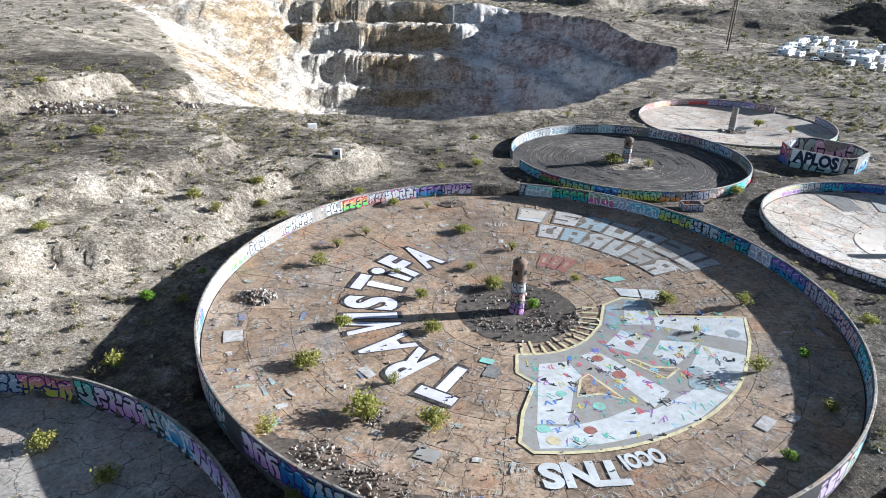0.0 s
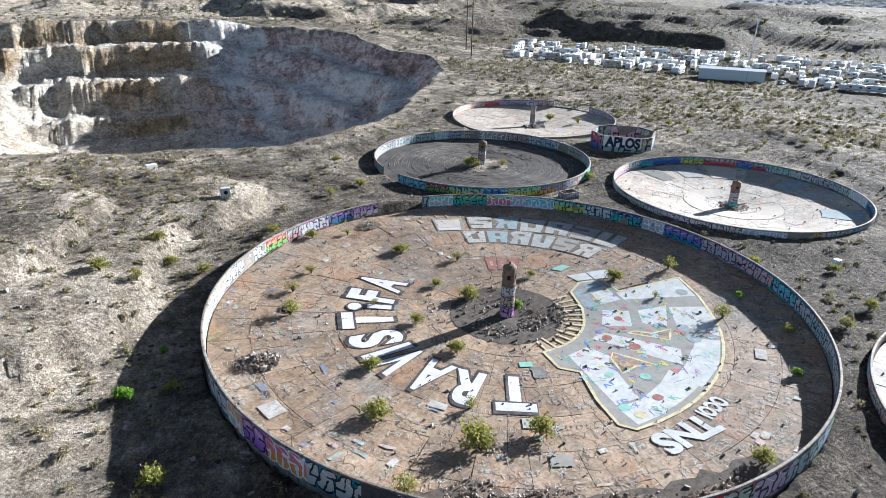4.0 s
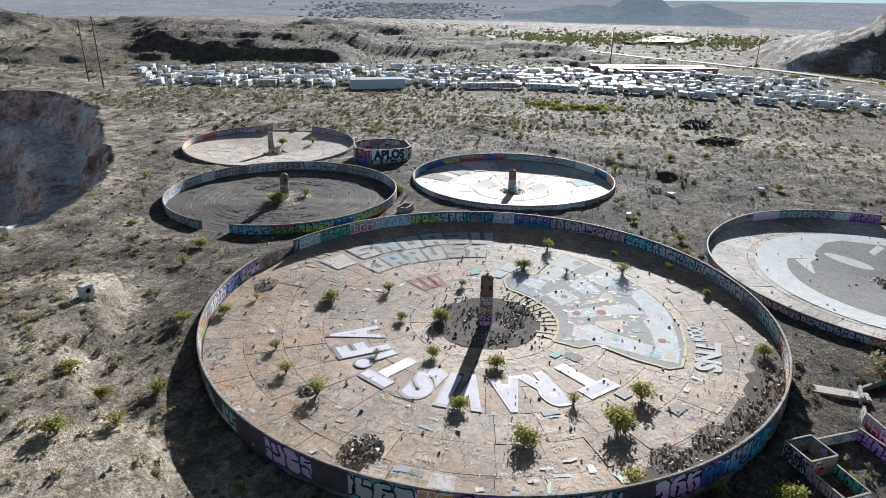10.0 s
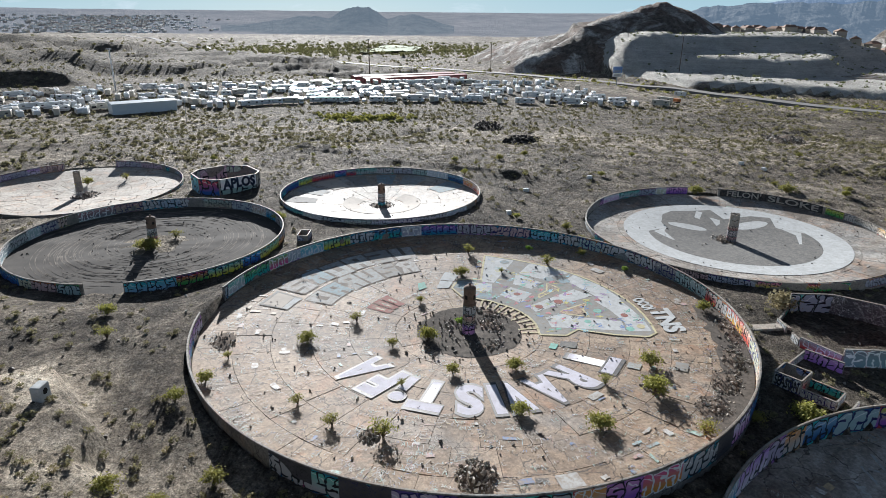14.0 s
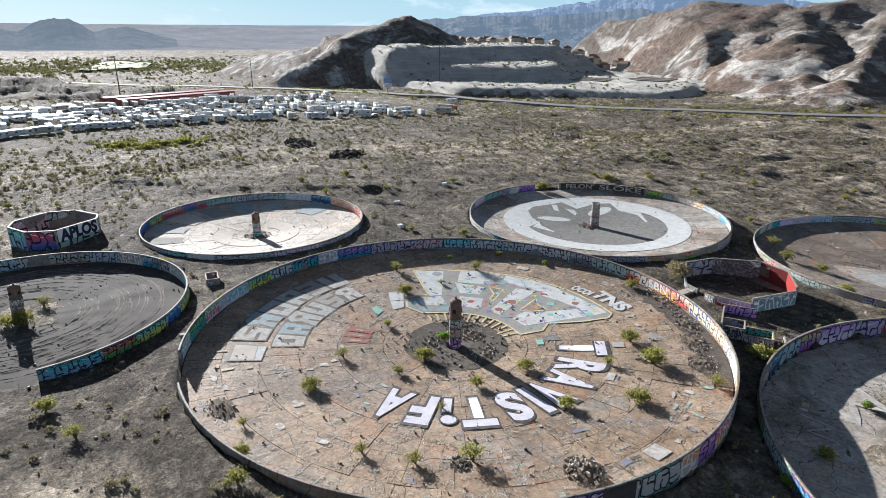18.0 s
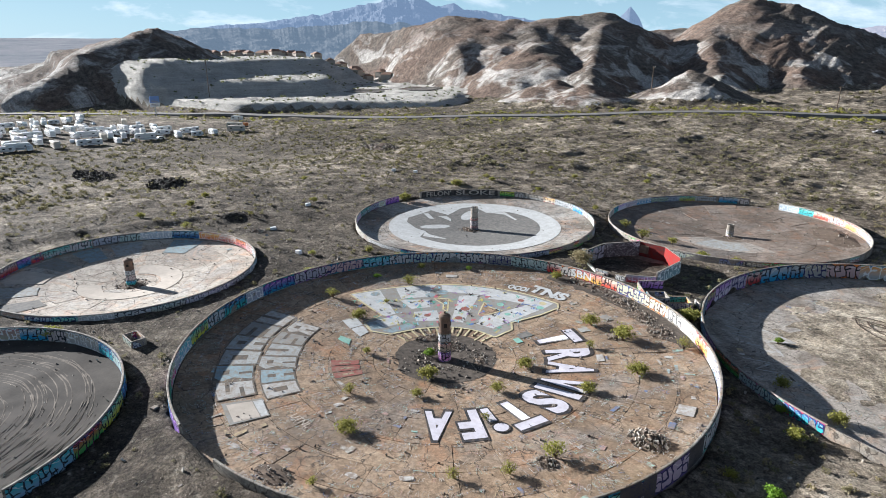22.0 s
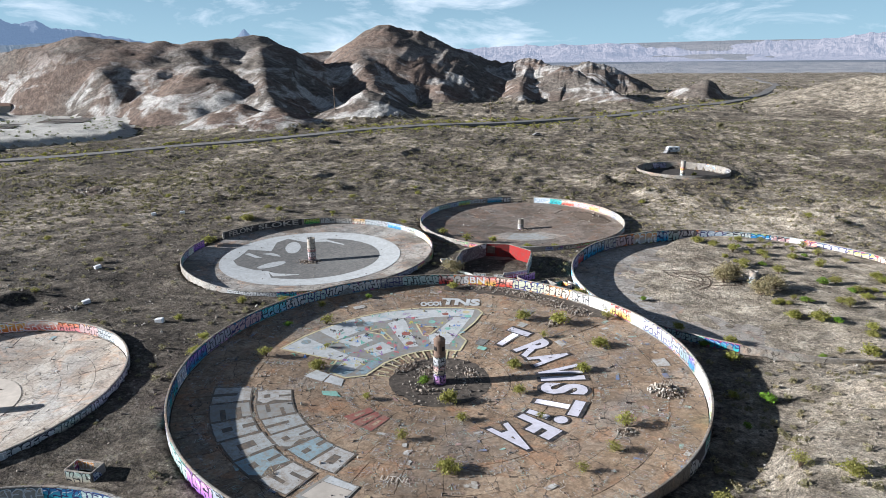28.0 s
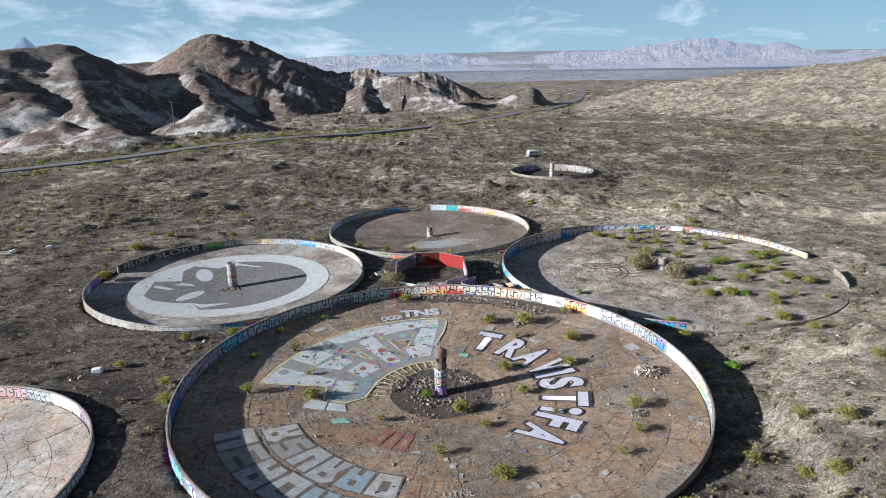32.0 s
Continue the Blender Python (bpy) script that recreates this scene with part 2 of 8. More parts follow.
def pit_material():
    """Cut rock of the pit: ochre on the west side, grey and dull purple beds on the rest."""
    g = Net("pit_rock", 0.95, 0, 0.12)
    p = g.ge.outputs["Position"]
    a = g.noise(0.05, p, 9, 0.7, 1.0)
    st = g.noise(0.06, g.mapping(g.vec("ADD", p, g.vec("MULTIPLY", g.n("ShaderNodeTexNoise", 1, Vector=p, Scale=0.03, Detail=4.0), (18.0, 18.0, 14.0))), (0.5, 0.5, 3.2)), 6, 0.65, 0.5)
    f = g.noise(0.9, p, 7, 0.72)
    mixv = g.math("ADD", g.math("MULTIPLY", a, 0.5), g.math("MULTIPLY", st, 0.5))
    patch = g.noise(0.018, g.mapping(p, (1.0, 1.0, 1.6)), 6, 0.62, 1.2)
    red = g.ramp(mixv, (0.42, (0.32, 0.225, 0.20)), (0.48, (0.50, 0.375, 0.34)), (0.52, (0.68, 0.57, 0.53)), (0.58, (0.46, 0.345, 0.31)))
    pale = g.ramp(mixv, (0.42, (0.46, 0.44, 0.425)), (0.48, (0.70, 0.685, 0.67)), (0.53, (0.86, 0.855, 0.84)), (0.58, (0.60, 0.575, 0.555)))
    grey = g.mix(g.ramp(patch, (0.46, 0.0), (0.55, 1.0)), red, pale)
    ochre = g.mix(g.ramp(g.noise(0.02, p, 4), (0.46, 0.0), (0.56, 1.0)), g.ramp(mixv, (0.38, (0.20, 0.14, 0.085)), (0.5, (0.33, 0.245, 0.15)), (0.62, (0.46, 0.38, 0.28))), g.ramp(mixv, (0.38, (0.34, 0.295, 0.235)), (0.5, (0.45, 0.40, 0.33)), (0.62, (0.55, 0.50, 0.43))))
    x = g.n("ShaderNodeSeparateXYZ", 0, Vector=g.vec("ADD", p, g.vec("MULTIPLY", g.n("ShaderNodeTexNoise", 1, Vector=p, Scale=0.02, Detail=4.0), (60.0, 0.0, 0.0))))
    c = g.mix(g.ramp(g.math("DIVIDE", g.math("ADD", x, 8.0), 90.0), (0.3, 0.0), (0.75, 1.0)), ochre, grey)
    nz = g.n("ShaderNodeSeparateXYZ", 2, Vector=g.ge.outputs["True Normal"])
    c = g.mix(g.math("MULTIPLY", g.ramp(nz, (0.80, 0.0), (0.92, 0.85)), g.ramp(a, (0.35, 0.4), (0.6, 1.0))), c, (0.60, 0.54, 0.47))
    rk = g.noise(0.17, p, 9, 0.78, 0.5)
    c = g.mix(0.6, c, g.ramp(rk, (0.40, 0.2), (0.50, 0.62), (0.60, 0.95)), "OVERLAY")
    g.base(g.mix(0.6, c, g.ramp(f, (0.38, 0.15), (0.62, 0.9)), "OVERLAY"))
    g.bump(g.math("ADD", g.math("MULTIPLY", rk, 2.5), f), 0.9, 1.6)
    return g.m


def slab_material(name, lo, mid, hi, dirt=(0.10, 0.075, 0.055)):
    """Old cast concrete: tone per slab, rust-brown stains, cracks and pits."""
    g = Net(name, 0.72, 0, 0.24)
    p = g.ge.outputs["Position"]
    r = g.oi.outputs["Random"]
    st = g.noise(0.09, p, 7, 0.65, 0.6)
    md = g.noise(0.7, p, 8, 0.68, 0.3)
    fn = g.noise(7.0, p, 6, 0.7)
    c = g.ramp(g.math("ADD", g.math("MULTIPLY", md, 0.84), g.math("MULTIPLY", r, 0.16)), (0.28, lo), (0.50, mid), (0.72, hi))
    c = g.mix(g.ramp(st, (0.46, 0.0), (0.62, 0.75)), c, dirt)
    wash = g.noise(0.055, p, 7, 0.68, 0.8)
    lum = sum(mid) / 3
    c = g.mix(g.ramp(wash, (0.52, 0.0), (0.64, 0.42)), c, g.ramp(md, (0.35, (lum * 0.7, lum * 0.72, lum * 0.72)), (0.65, (lum * 1.5, lum * 1.5, lum * 1.45))))
    rust = g.noise(0.16, p, 8, 0.7, 1.2)
    c = g.mix(g.ramp(rust, (0.53, 0.0), (0.66, 0.55)), c, tuple(min(1, v * k) for v, k in zip(mid, (1.25, 0.85, 0.62))))
    soot = g.noise(0.33, p, 9, 0.75, 0.8)
    c = g.mix(g.ramp(soot, (0.56, 0.0), (0.66, 0.6)), c, tuple(v * 0.5 for v in lo))
    c = g.mix(0.5, c, g.ramp(g.noise(2.6, p, 6, 0.75), (0.36, 0.2), (0.64, 0.82)), "OVERLAY")
    c = g.mix(0.35, c, g.ramp(fn, (0.3, 0.15), (0.7, 0.85)), "OVERLAY")
    crk = g.t.nodes.new("ShaderNodeTexVoronoi")
    crk.feature = "DISTANCE_TO_EDGE"
    disp = g.vec("ADD", p, g.vec("MULTIPLY", g.n("ShaderNodeTexNoise", 1, Vector=p, Scale=0.6, Detail=4.0), (2.0, 2.0, 2.0)))
    g.put(crk.inputs["Vector"], disp)
    crk.inputs["Scale"].default_value = 0.24
    line = g.math("LESS_THAN", crk.outputs["Distance"], 0.010)
    c = g.mix(g.math("MULTIPLY", line, 0.75), c, (0.05, 0.04, 0.033))
    g.base(c)
    g.bump(g.math("ADD", md, g.math("MULTIPLY", fn, 0.3)), 0.3, 0.06)
    return g.m


def graffiti_material(name, palette, ground, letter=0.95, fill=0.62):
    """Spray-painted pieces: rows of fat block letters with cut notches, dark or pale outlines, on a painted ground."""
    g = Net(name, 0.6, 0, 0.3)
    uv = g.tc.outputs["UV"]
    r = g.oi.outputs["Random"]
    off = g.n("ShaderNodeCombineXYZ", X=g.math("MULTIPLY", r, 331.0), Z=g.math("MULTIPLY", r, 77.0))
    u = g.vec("ADD", uv, off)
    wob = g.n("ShaderNodeTexNoise", 1, Vector=u, Scale=1.3, Detail=2.0)
    u2 = g.vec("ADD", u, g.vec("MULTIPLY", g.vec("SUBTRACT", wob, (0.5, 0.5, 0.5)), (0.85, 0.7, 0)))
    sx = g.t.nodes.new("ShaderNodeSeparateXYZ")
    g.put(sx.inputs[0], u2)
    v = g.math("SUBTRACT", g.math("MULTIPLY", sx.outputs[1], 0.5), 0.5)
    lean = g.math("MULTIPLY", v, g.math("SUBTRACT", g.math("MULTIPLY", g.math("FRACT", g.math("MULTIPLY", r, 5.3)), 0.7), 0.35))
    q = g.math("ADD", g.math("DIVIDE", sx.outputs[0], letter * 1.45), lean)
    cell = g.math("FLOOR", q)
    f = g.math("SUBTRACT", g.math("SUBTRACT", q, cell), 0.5)
    wn = g.t.nodes.new("ShaderNodeTexWhiteNoise")
    wn.noise_dimensions = "2D"
    g.put(wn.inputs["Vector"], g.n("ShaderNodeCombineXYZ", X=cell, Y=g.math("MULTIPLY", r, 91.0)))
    ra, rb, rc = g.sep(wn.outputs["Color"])[:3]

    def lt(a, b):
        return g.math("LESS_THAN", a, b)

    def gt(a, b):
        return g.math("GREATER_THAN", a, b)

    def both(*a):
        o = a[0]
        for w in a[1:]:
            o = g.math("MULTIPLY", o, w)
        return o

    def near(a, c, w):
        return lt(g.math("ABSOLUTE", g.math("SUBTRACT", a, c)), w)

    def pickc(k, mul):
        col = g.ramp(g.math("FRACT", g.math("ADD", g.math("MULTIPLY", r, mul), k)), *[(i / len(palette), c) for i, c in enumerate(palette)])
        col.node.color_ramp.interpolation = "CONSTANT"
        return col

    af, av = g.math("ABSOLUTE", f), g.math("ABSOLUTE", v)
    rim = both(lt(g.math("ADD", g.math("POWER", g.math("MULTIPLY", af, 2.0), 4.0), g.math("POWER", g.math("MULTIPLY", av, 2.05), 6.0)), 0.98))
    body = lt(g.math("ADD", g.math("POWER", g.math("MULTIPLY", af, 2.3), 4.0), g.math("POWER", g.math("MULTIPLY", av, 2.35), 6.0)), 0.98)
    cuts = [both(near(v, g.math("SUBTRACT", g.math("MULTIPLY", rb, 0.4), 0.05), 0.05), gt(f, -0.08), gt(ra, 0.35)),
            both(near(v, g.math("SUBTRACT", g.math("MULTIPLY", rc, 0.3), 0.28), 0.05), lt(f, 0.10), lt(ra, 0.6)),
            both(near(f, g.math("SUBTRACT", g.math("MULTIPLY", rc, 0.2), 0.1), 0.055), lt(v, 0.02), gt(rb, 0.45)),
            both(near(f, 0.02, 0.055), gt(v, 0.0), lt(rb, 0.3))]
    cut = cuts[0]
    for w in cuts[1:]:
        cut = g.math("MAXIMUM", cut, w)
    body = g.math("MULTIPLY", body, g.math("SUBTRACT", 1.0, cut))
    fillc = g.mix(g.ramp(g.math("ADD", v, 0.5), (0.25, 0.0), (0.85, 0.9)), pickc(0.0, 7.31), pickc(0.37, 7.31))
    fillc = g.mix(gt(g.math("FRACT", g.math("MULTIPLY", r, 17.3)), 0.55), fillc, g.mix(0.3, (0.48, 0.49, 0.50), pickc(0.2, 3.1)))
    bg = g.mix(g.ramp(g.noise(0.8, u, 3), (0.42, 0.0), (0.58, 1.0)), g.mix(0.25, pickc(0.61, 11.9), (0.03, 0.04, 0.08)), pickc(0.83, 5.7))
    ink = g.ramp(g.math("FRACT", g.math("MULTIPLY", r, 13.7)), (0.0, (0.012, 0.012, 0.016)), (0.62, (0.02, 0.02, 0.10)), (0.82, (0.78, 0.78, 0.77)))
    ink.node.color_ramp.interpolation = "CONSTANT"
    shine = both(near(g.math("ADD", v, g.math("MULTIPLY", f, 0.3)), 0.27, 0.018), body)
    wallc = g.ramp(g.noise(0.9, u, 6), (0.3, tuple(w * 0.6 for w in ground)), (0.7, ground))
    wv = g.n("ShaderNodeTexNoise", 0, Vector=g.mapping(u2, (1.6, 1.1, 1)), Scale=1.5, Detail=2.0, Distortion=2.2)
    wallc = g.mix(g.math("MULTIPLY", near(wv, 0.5, 0.014), 0.9), wallc, ink)
    msk = gt(g.noise(0.22, g.vec("ADD", u, (7.0, 3.0, 0.0)), 1), 1.02 - fill)
    c = g.mix(g.math("MULTIPLY", msk, gt(g.math("FRACT", g.math("MULTIPLY", r, 29.3)), 0.12)), wallc, bg)
    c = g.mix(g.math("MULTIPLY", rim, msk), c, ink)
    c = g.mix(g.math("MULTIPLY", body, msk), c, fillc)
    c = g.mix(g.math("MULTIPLY", g.math("MULTIPLY", shine, msk), 0.8), c, (0.80, 0.80, 0.78))
    wear = g.ramp(g.noise(2.2, u, 8, 0.72), (0.60, 0.0), (0.72, 0.6))
    g.base(g.mix(wear, c, tuple(w * 0.8 for w in ground)))
    g.bump(g.noise(9, u, 5), 0.2, 0.02)
    return g.m


def paint(name, c, wear=0.45, under=(0.25, 0.20, 0.15), scale=1.4, rough=0.8, spec=0.15):
    """Old paint on a concrete floor, scuffed through to the concrete."""
    g = Net(name, rough, 0, spec)
    a = g.noise(scale, detail=9, rough=0.75)
    b = g.noise(0.5, detail=5)
    w = g.ramp(a, (0.44, 0.0), (0.62, wear))
    col = g.ramp(b, (0.3, tuple(v * 0.78 for v in c)), (0.7, c))
    g.base(g.mix(w, col, under))
    g.bump(a, 0.15, 0.02)
    return g.m


def island_paint(name, cols, wear=0.5):
    g = Net(name, 0.65, 0, 0.3)
    n = len(cols)
    c = g.ramp(g.ge.outputs["Random Per Island"], *[(i / n, col) for i, col in enumerate(cols)])
    c.node.color_ramp.interpolation = "CONSTANT"
    w = g.ramp(g.noise(1.3, detail=9, rough=0.78), (0.44, 0.0), (0.58, wear))
    g.base(g.mix(w, c, (0.22, 0.17, 0.13)))
    return g.m


def leaf_material(name, a, b, c):
    g = Net(name, 0.75, 0, 0.2)
    rr = g.ge.outputs["Random Per Island"]
    col = g.ramp(rr, (0.0, a), (0.55, b), (1.0, c))
    g.base(g.mix(g.math("MULTIPLY", g.oi.outputs["Random"], 0.45), col, (0.20, 0.17, 0.07)))
    tl = g.t.nodes.new("ShaderNodeBsdfTranslucent")
    mx = g.t.nodes.new("ShaderNodeMixShader")
    mx.inputs[0].default_value = 0.42
    g.t.links.new(g.b.inputs["Base Color"].links[0].from_socket, tl.inputs["Color"])
    g.t.links.new(g.b.outputs[0], mx.inputs[1]), g.t.links.new(tl.outputs[0], mx.inputs[2])
    g.t.links.new(mx.outputs[0], g.t.nodes["Material Output"].inputs["Surface"])
    return g.m


def haze_glow_material(name, lo, hi, glow, amount, scale=0.004):
    """Far distance: rock and plain, the lit air before them painted as bluish emission."""
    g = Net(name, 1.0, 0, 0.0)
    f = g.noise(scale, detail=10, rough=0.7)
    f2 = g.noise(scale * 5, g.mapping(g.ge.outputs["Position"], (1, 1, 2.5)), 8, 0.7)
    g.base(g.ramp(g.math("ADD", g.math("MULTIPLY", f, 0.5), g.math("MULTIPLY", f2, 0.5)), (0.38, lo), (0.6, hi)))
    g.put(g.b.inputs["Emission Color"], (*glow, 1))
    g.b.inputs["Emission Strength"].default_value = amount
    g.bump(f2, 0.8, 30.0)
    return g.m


M_SOIL = soil_material()
M_SAND = soil_material("sand", 0.55)
M_BROWN = plain("brown_dirt", (0.125, 0.092, 0.068), 0.95, vary=0.45, scale=1.2)
M_HILL = hill_material()
M_PIT = pit_material()
M_GRADED = rock_soil("graded_fill", (0.33, 0.31, 0.28), (0.45, 0.43, 0.39), (0.57, 0.545, 0.50), 0.05)
M_SLAB = slab_material("stained_slab", (0.135, 0.092, 0.060), (0.278, 0.198, 0.131), (0.415, 0.315, 0.22), (0.145, 0.107, 0.077))
M_SLAB_PALE = slab_material("pale_slab", (0.28, 0.237, 0.195), (0.42, 0.37, 0.31), (0.54, 0.49, 0.42), (0.275, 0.225, 0.18))
M_SLAB_GREY = slab_material("grey_slab", (0.16, 0.145, 0.125), (0.25, 0.225, 0.20), (0.36, 0.33, 0.29))
M_SLAB_MID = slab_material("worn_slab", (0.20, 0.18, 0.155), (0.34, 0.305, 0.265), (0.46, 0.42, 0.37))
M_SLAB_DARK = slab_material("dark_slab", (0.11, 0.088, 0.07), (0.20, 0.16, 0.13), (0.30, 0.245, 0.20))
M_JOINT = plain("joint_dirt", (0.045, 0.037, 0.03), 0.95)
M_CONC = slab_material("wall_concrete", (0.17, 0.155, 0.135), (0.28, 0.257, 0.222), (0.40, 0.37, 0.32), (0.16, 0.13, 0.10))
M_DIRT = plain("dark_dirt", (0.056, 0.048, 0.041), 0.95, vary=0.6, scale=0.35)
M_TREAD = plain("churned_dirt", (0.17, 0.145, 0.12), 0.95, vary=0.5, scale=0.7)
M_SILT = plain("dark_silt", (0.088, 0.072, 0.058), 0.95, vary=0.75, scale=1.7)
WHITE, BLACK = (0.78, 0.78, 0.77), (0.015, 0.015, 0.018)
PAL_MIX = [(0.03, 0.22, 0.42), (0.62, 0.10, 0.30), (0.05, 0.42, 0.40), (0.48, 0.47, 0.45), (0.30, 0.10, 0.45), (0.10, 0.40, 0.10), (0.03, 0.10, 0.35), (0.70, 0.30, 0.05), (0.55, 0.55, 0.06), (0.55, 0.05, 0.05)]
PAL_BLUE = [(0.03, 0.30, 0.55), (0.05, 0.45, 0.50), (0.45, 0.47, 0.49), (0.02, 0.10, 0.30), (0.10, 0.50, 0.42), (0.25, 0.45, 0.60)]
PAL_PALE = [(0.38, 0.38, 0.37), (0.22, 0.31, 0.34), (0.40, 0.35, 0.27), (0.17, 0.18, 0.20), (0.30, 0.42, 0.39), (0.40, 0.20, 0.19)]
PAL_WARM = [(0.72, 0.20, 0.04), (0.60, 0.08, 0.05), (0.75, 0.45, 0.10), (0.75, 0.62, 0.50), (0.70, 0.25, 0.28), (0.72, 0.66, 0.58)]
PAL_PURP = [(0.30, 0.12, 0.50), (0.45, 0.20, 0.62), (0.62, 0.30, 0.55), (0.12, 0.08, 0.30), (0.70, 0.66, 0.74)]
GR_MIX = graffiti_material("graffiti_mixed", PAL_MIX, (0.28, 0.26, 0.235), 0.9, 0.74)
GR_BLUE = graffiti_material("graffiti_blue", PAL_BLUE, (0.28, 0.30, 0.31), 1.0, 0.74)
GR_PALE = graffiti_material("graffiti_pale", PAL_PALE, (0.29, 0.277, 0.25), 0.85, 0.72)
GR_WARM = graffiti_material("graffiti_warm", PAL_WARM, (0.40, 0.31, 0.25), 0.95, 0.74)
GR_PURP = graffiti_material("graffiti_purple", PAL_PURP, (0.30, 0.28, 0.30), 0.95, 0.74)
GR_DARK = graffiti_material("graffiti_dark", PAL_MIX, (0.10, 0.095, 0.10), 0.7, 0.42)
GR_BARE = graffiti_material("graffiti_sparse", PAL_MIX, (0.31, 0.285, 0.25), 0.7, 0.50)
P_WHITE = paint("white_paint", (0.47, 0.46, 0.44), 0.8)
P_BRIGHT = paint("fresh_white_paint", (0.86, 0.87, 0.87), 0.08)
P_LETTER = paint("letter_white", (0.60, 0.58, 0.64), 0.22)
P_BLACK = paint("black_paint", BLACK, 0.5, (0.16, 0.125, 0.10), 1.4, 0.6, 0.5)
P_GREY = paint("grey_paint", (0.30, 0.30, 0.285), 0.7)
P_PALE = paint("pale_blue_grey_paint", (0.39, 0.41, 0.405), 0.8)
P_MURAL = paint("mural_white", (0.55, 0.56, 0.555), 0.5, (0.32, 0.31, 0.28))
P_YELLOW = paint("cream_yellow_paint", (0.62, 0.55, 0.33), 0.5)
P_TEAL = paint("teal_paint", (0.25, 0.52, 0.44), 0.5)
P_RED = paint("dull_red_paint", (0.30, 0.10, 0.085), 0.7)
P_FACE = paint("dark_grey_floor_paint", (0.155, 0.152, 0.145), 0.4, (0.35, 0.32, 0.28))
P_COUNTER = paint("faded_dark_paint", (0.13, 0.115, 0.10), 0.75, (0.22, 0.165, 0.12))
P_CREAM = paint("cream_floor_paint", (0.54, 0.48, 0.41), 0.6, (0.40, 0.35, 0.30))
P_BLUE = paint("pale_blue_floor_paint", (0.28, 0.38, 0.42), 0.75)
P_TAGS = island_paint("tag_paint", [(0.50, 0.49, 0.46), (0.40, 0.38, 0.35), (0.46, 0.45, 0.42), (0.30, 0.42, 0.44), (0.56, 0.55, 0.52), (0.12, 0.18, 0.32), (0.44, 0.27, 0.25), (0.42, 0.40, 0.35), (0.04, 0.035, 0.03), (0.28, 0.44, 0.38), (0.36, 0.34, 0.31), (0.45, 0.35, 0.2)], 0.9)
M_LEAF = leaf_material("creosote_leaf", (0.17, 0.18, 0.035), (0.30, 0.30, 0.065), (0.43, 0.40, 0.13))
M_DRY = leaf_material("dry_brush", (0.20, 0.165, 0.085), (0.33, 0.28, 0.16), (0.44, 0.38, 0.24))
M_VIVID = leaf_material("green_leaf", (0.10, 0.20, 0.015), (0.17, 0.33, 0.03), (0.25, 0.42, 0.06))
M_SCRUB = leaf_material("scrub_leaf", (0.12, 0.112, 0.066), (0.21, 0.196, 0.115), (0.32, 0.295, 0.19))
M_TREE = leaf_material("palm_leaf", (0.07, 0.09, 0.04), (0.12, 0.14, 0.06), (0.17, 0.18, 0.09))
M_STEM = plain("twig", (0.14, 0.10, 0.07), 0.9)
M_RUBBLE = island_paint("rubble", [(0.30, 0.27, 0.23), (0.20, 0.17, 0.14), (0.42, 0.39, 0.34), (0.12, 0.10, 0.085), (0.34, 0.28, 0.22)], 0.3)
M_STONE = island_paint("loose_stone", [(0.22, 0.19, 0.16), (0.12, 0.10, 0.085), (0.40, 0.37, 0.32), (0.08, 0.07, 0.06), (0.30, 0.25, 0.20)], 0.2)
M_RUST = plain("rusted_concrete", (0.17, 0.115, 0.085), 0.85, vary=0.5, scale=1.5)
M_HOLE = plain("dark_opening", (0.02, 0.018, 0.016), 0.9)
M_STEEL = plain("galvanised_steel", (0.42, 0.43, 0.43), 0.45, 0.7)
M_WOODPOLE = plain("weathered_pole_wood", (0.13, 0.095, 0.07), 0.9)
M_RVW = plain("white_fibreglass", (0.74, 0.74, 0.73), 0.35, vary=0.12, spec=0.5)
M_RVG = plain("grey_band", (0.35, 0.34, 0.34), 0.5)
M_RVT = plain("tan_fibreglass", (0.55, 0.50, 0.42), 0.4, vary=0.15, spec=0.5)
M_GLASSD = plain("dark_window", (0.02, 0.022, 0.026), 0.12, spec=0.6)
M_TYRE = plain("tyre_rubber", (0.02, 0.02, 0.02), 0.85)
M_SHED = plain("white_sheet_metal", (0.68, 0.72, 0.74), 0.45, vary=0.12)
M_REDROOF = plain("faded_red_metal", (0.42, 0.13, 0.12), 0.5, vary=0.2)
M_REDWALL = plain("dull_red_wall", (0.28, 0.09, 0.08), 0.7)
M_REDPAINT = paint("red_wall_paint", (0.30, 0.022, 0.02), 0.5, (0.10, 0.06, 0.05))
M_ROAD = plain("asphalt", (0.16, 0.15, 0.14), 0.85, vary=0.4, scale=0.3)
M_ROADLINE = plain("road_line", (0.6, 0.55, 0.3), 0.7)
M_SIGN = plain("sign_face", (0.20, 0.32, 0.60), 0.5)
M_ORANGE = plain("orange_machine_paint", (0.45, 0.16, 0.05), 0.5)
M_WASTE = plain("dark_debris", (0.04, 0.035, 0.03), 0.9, vary=0.6)
M_HOUSE = plain("stucco", (0.46, 0.40, 0.33), 0.85)
M_TILE = plain("roof_tile", (0.26, 0.16, 0.11), 0.8)
# distance: aerial haze is put in as a faint bluish glow of the surface
M_VALLEY = haze_glow_material("valley_haze", (0.085, 0.080, 0.076), (0.19, 0.165, 0.150), (0.36, 0.42, 0.50), 0.19, 0.0025)
M_FARMT = haze_glow_material("far_mountain_haze", (0.07, 0.06, 0.06), (0.15, 0.125, 0.115), (0.36, 0.40, 0.50), 0.38, 0.0035)
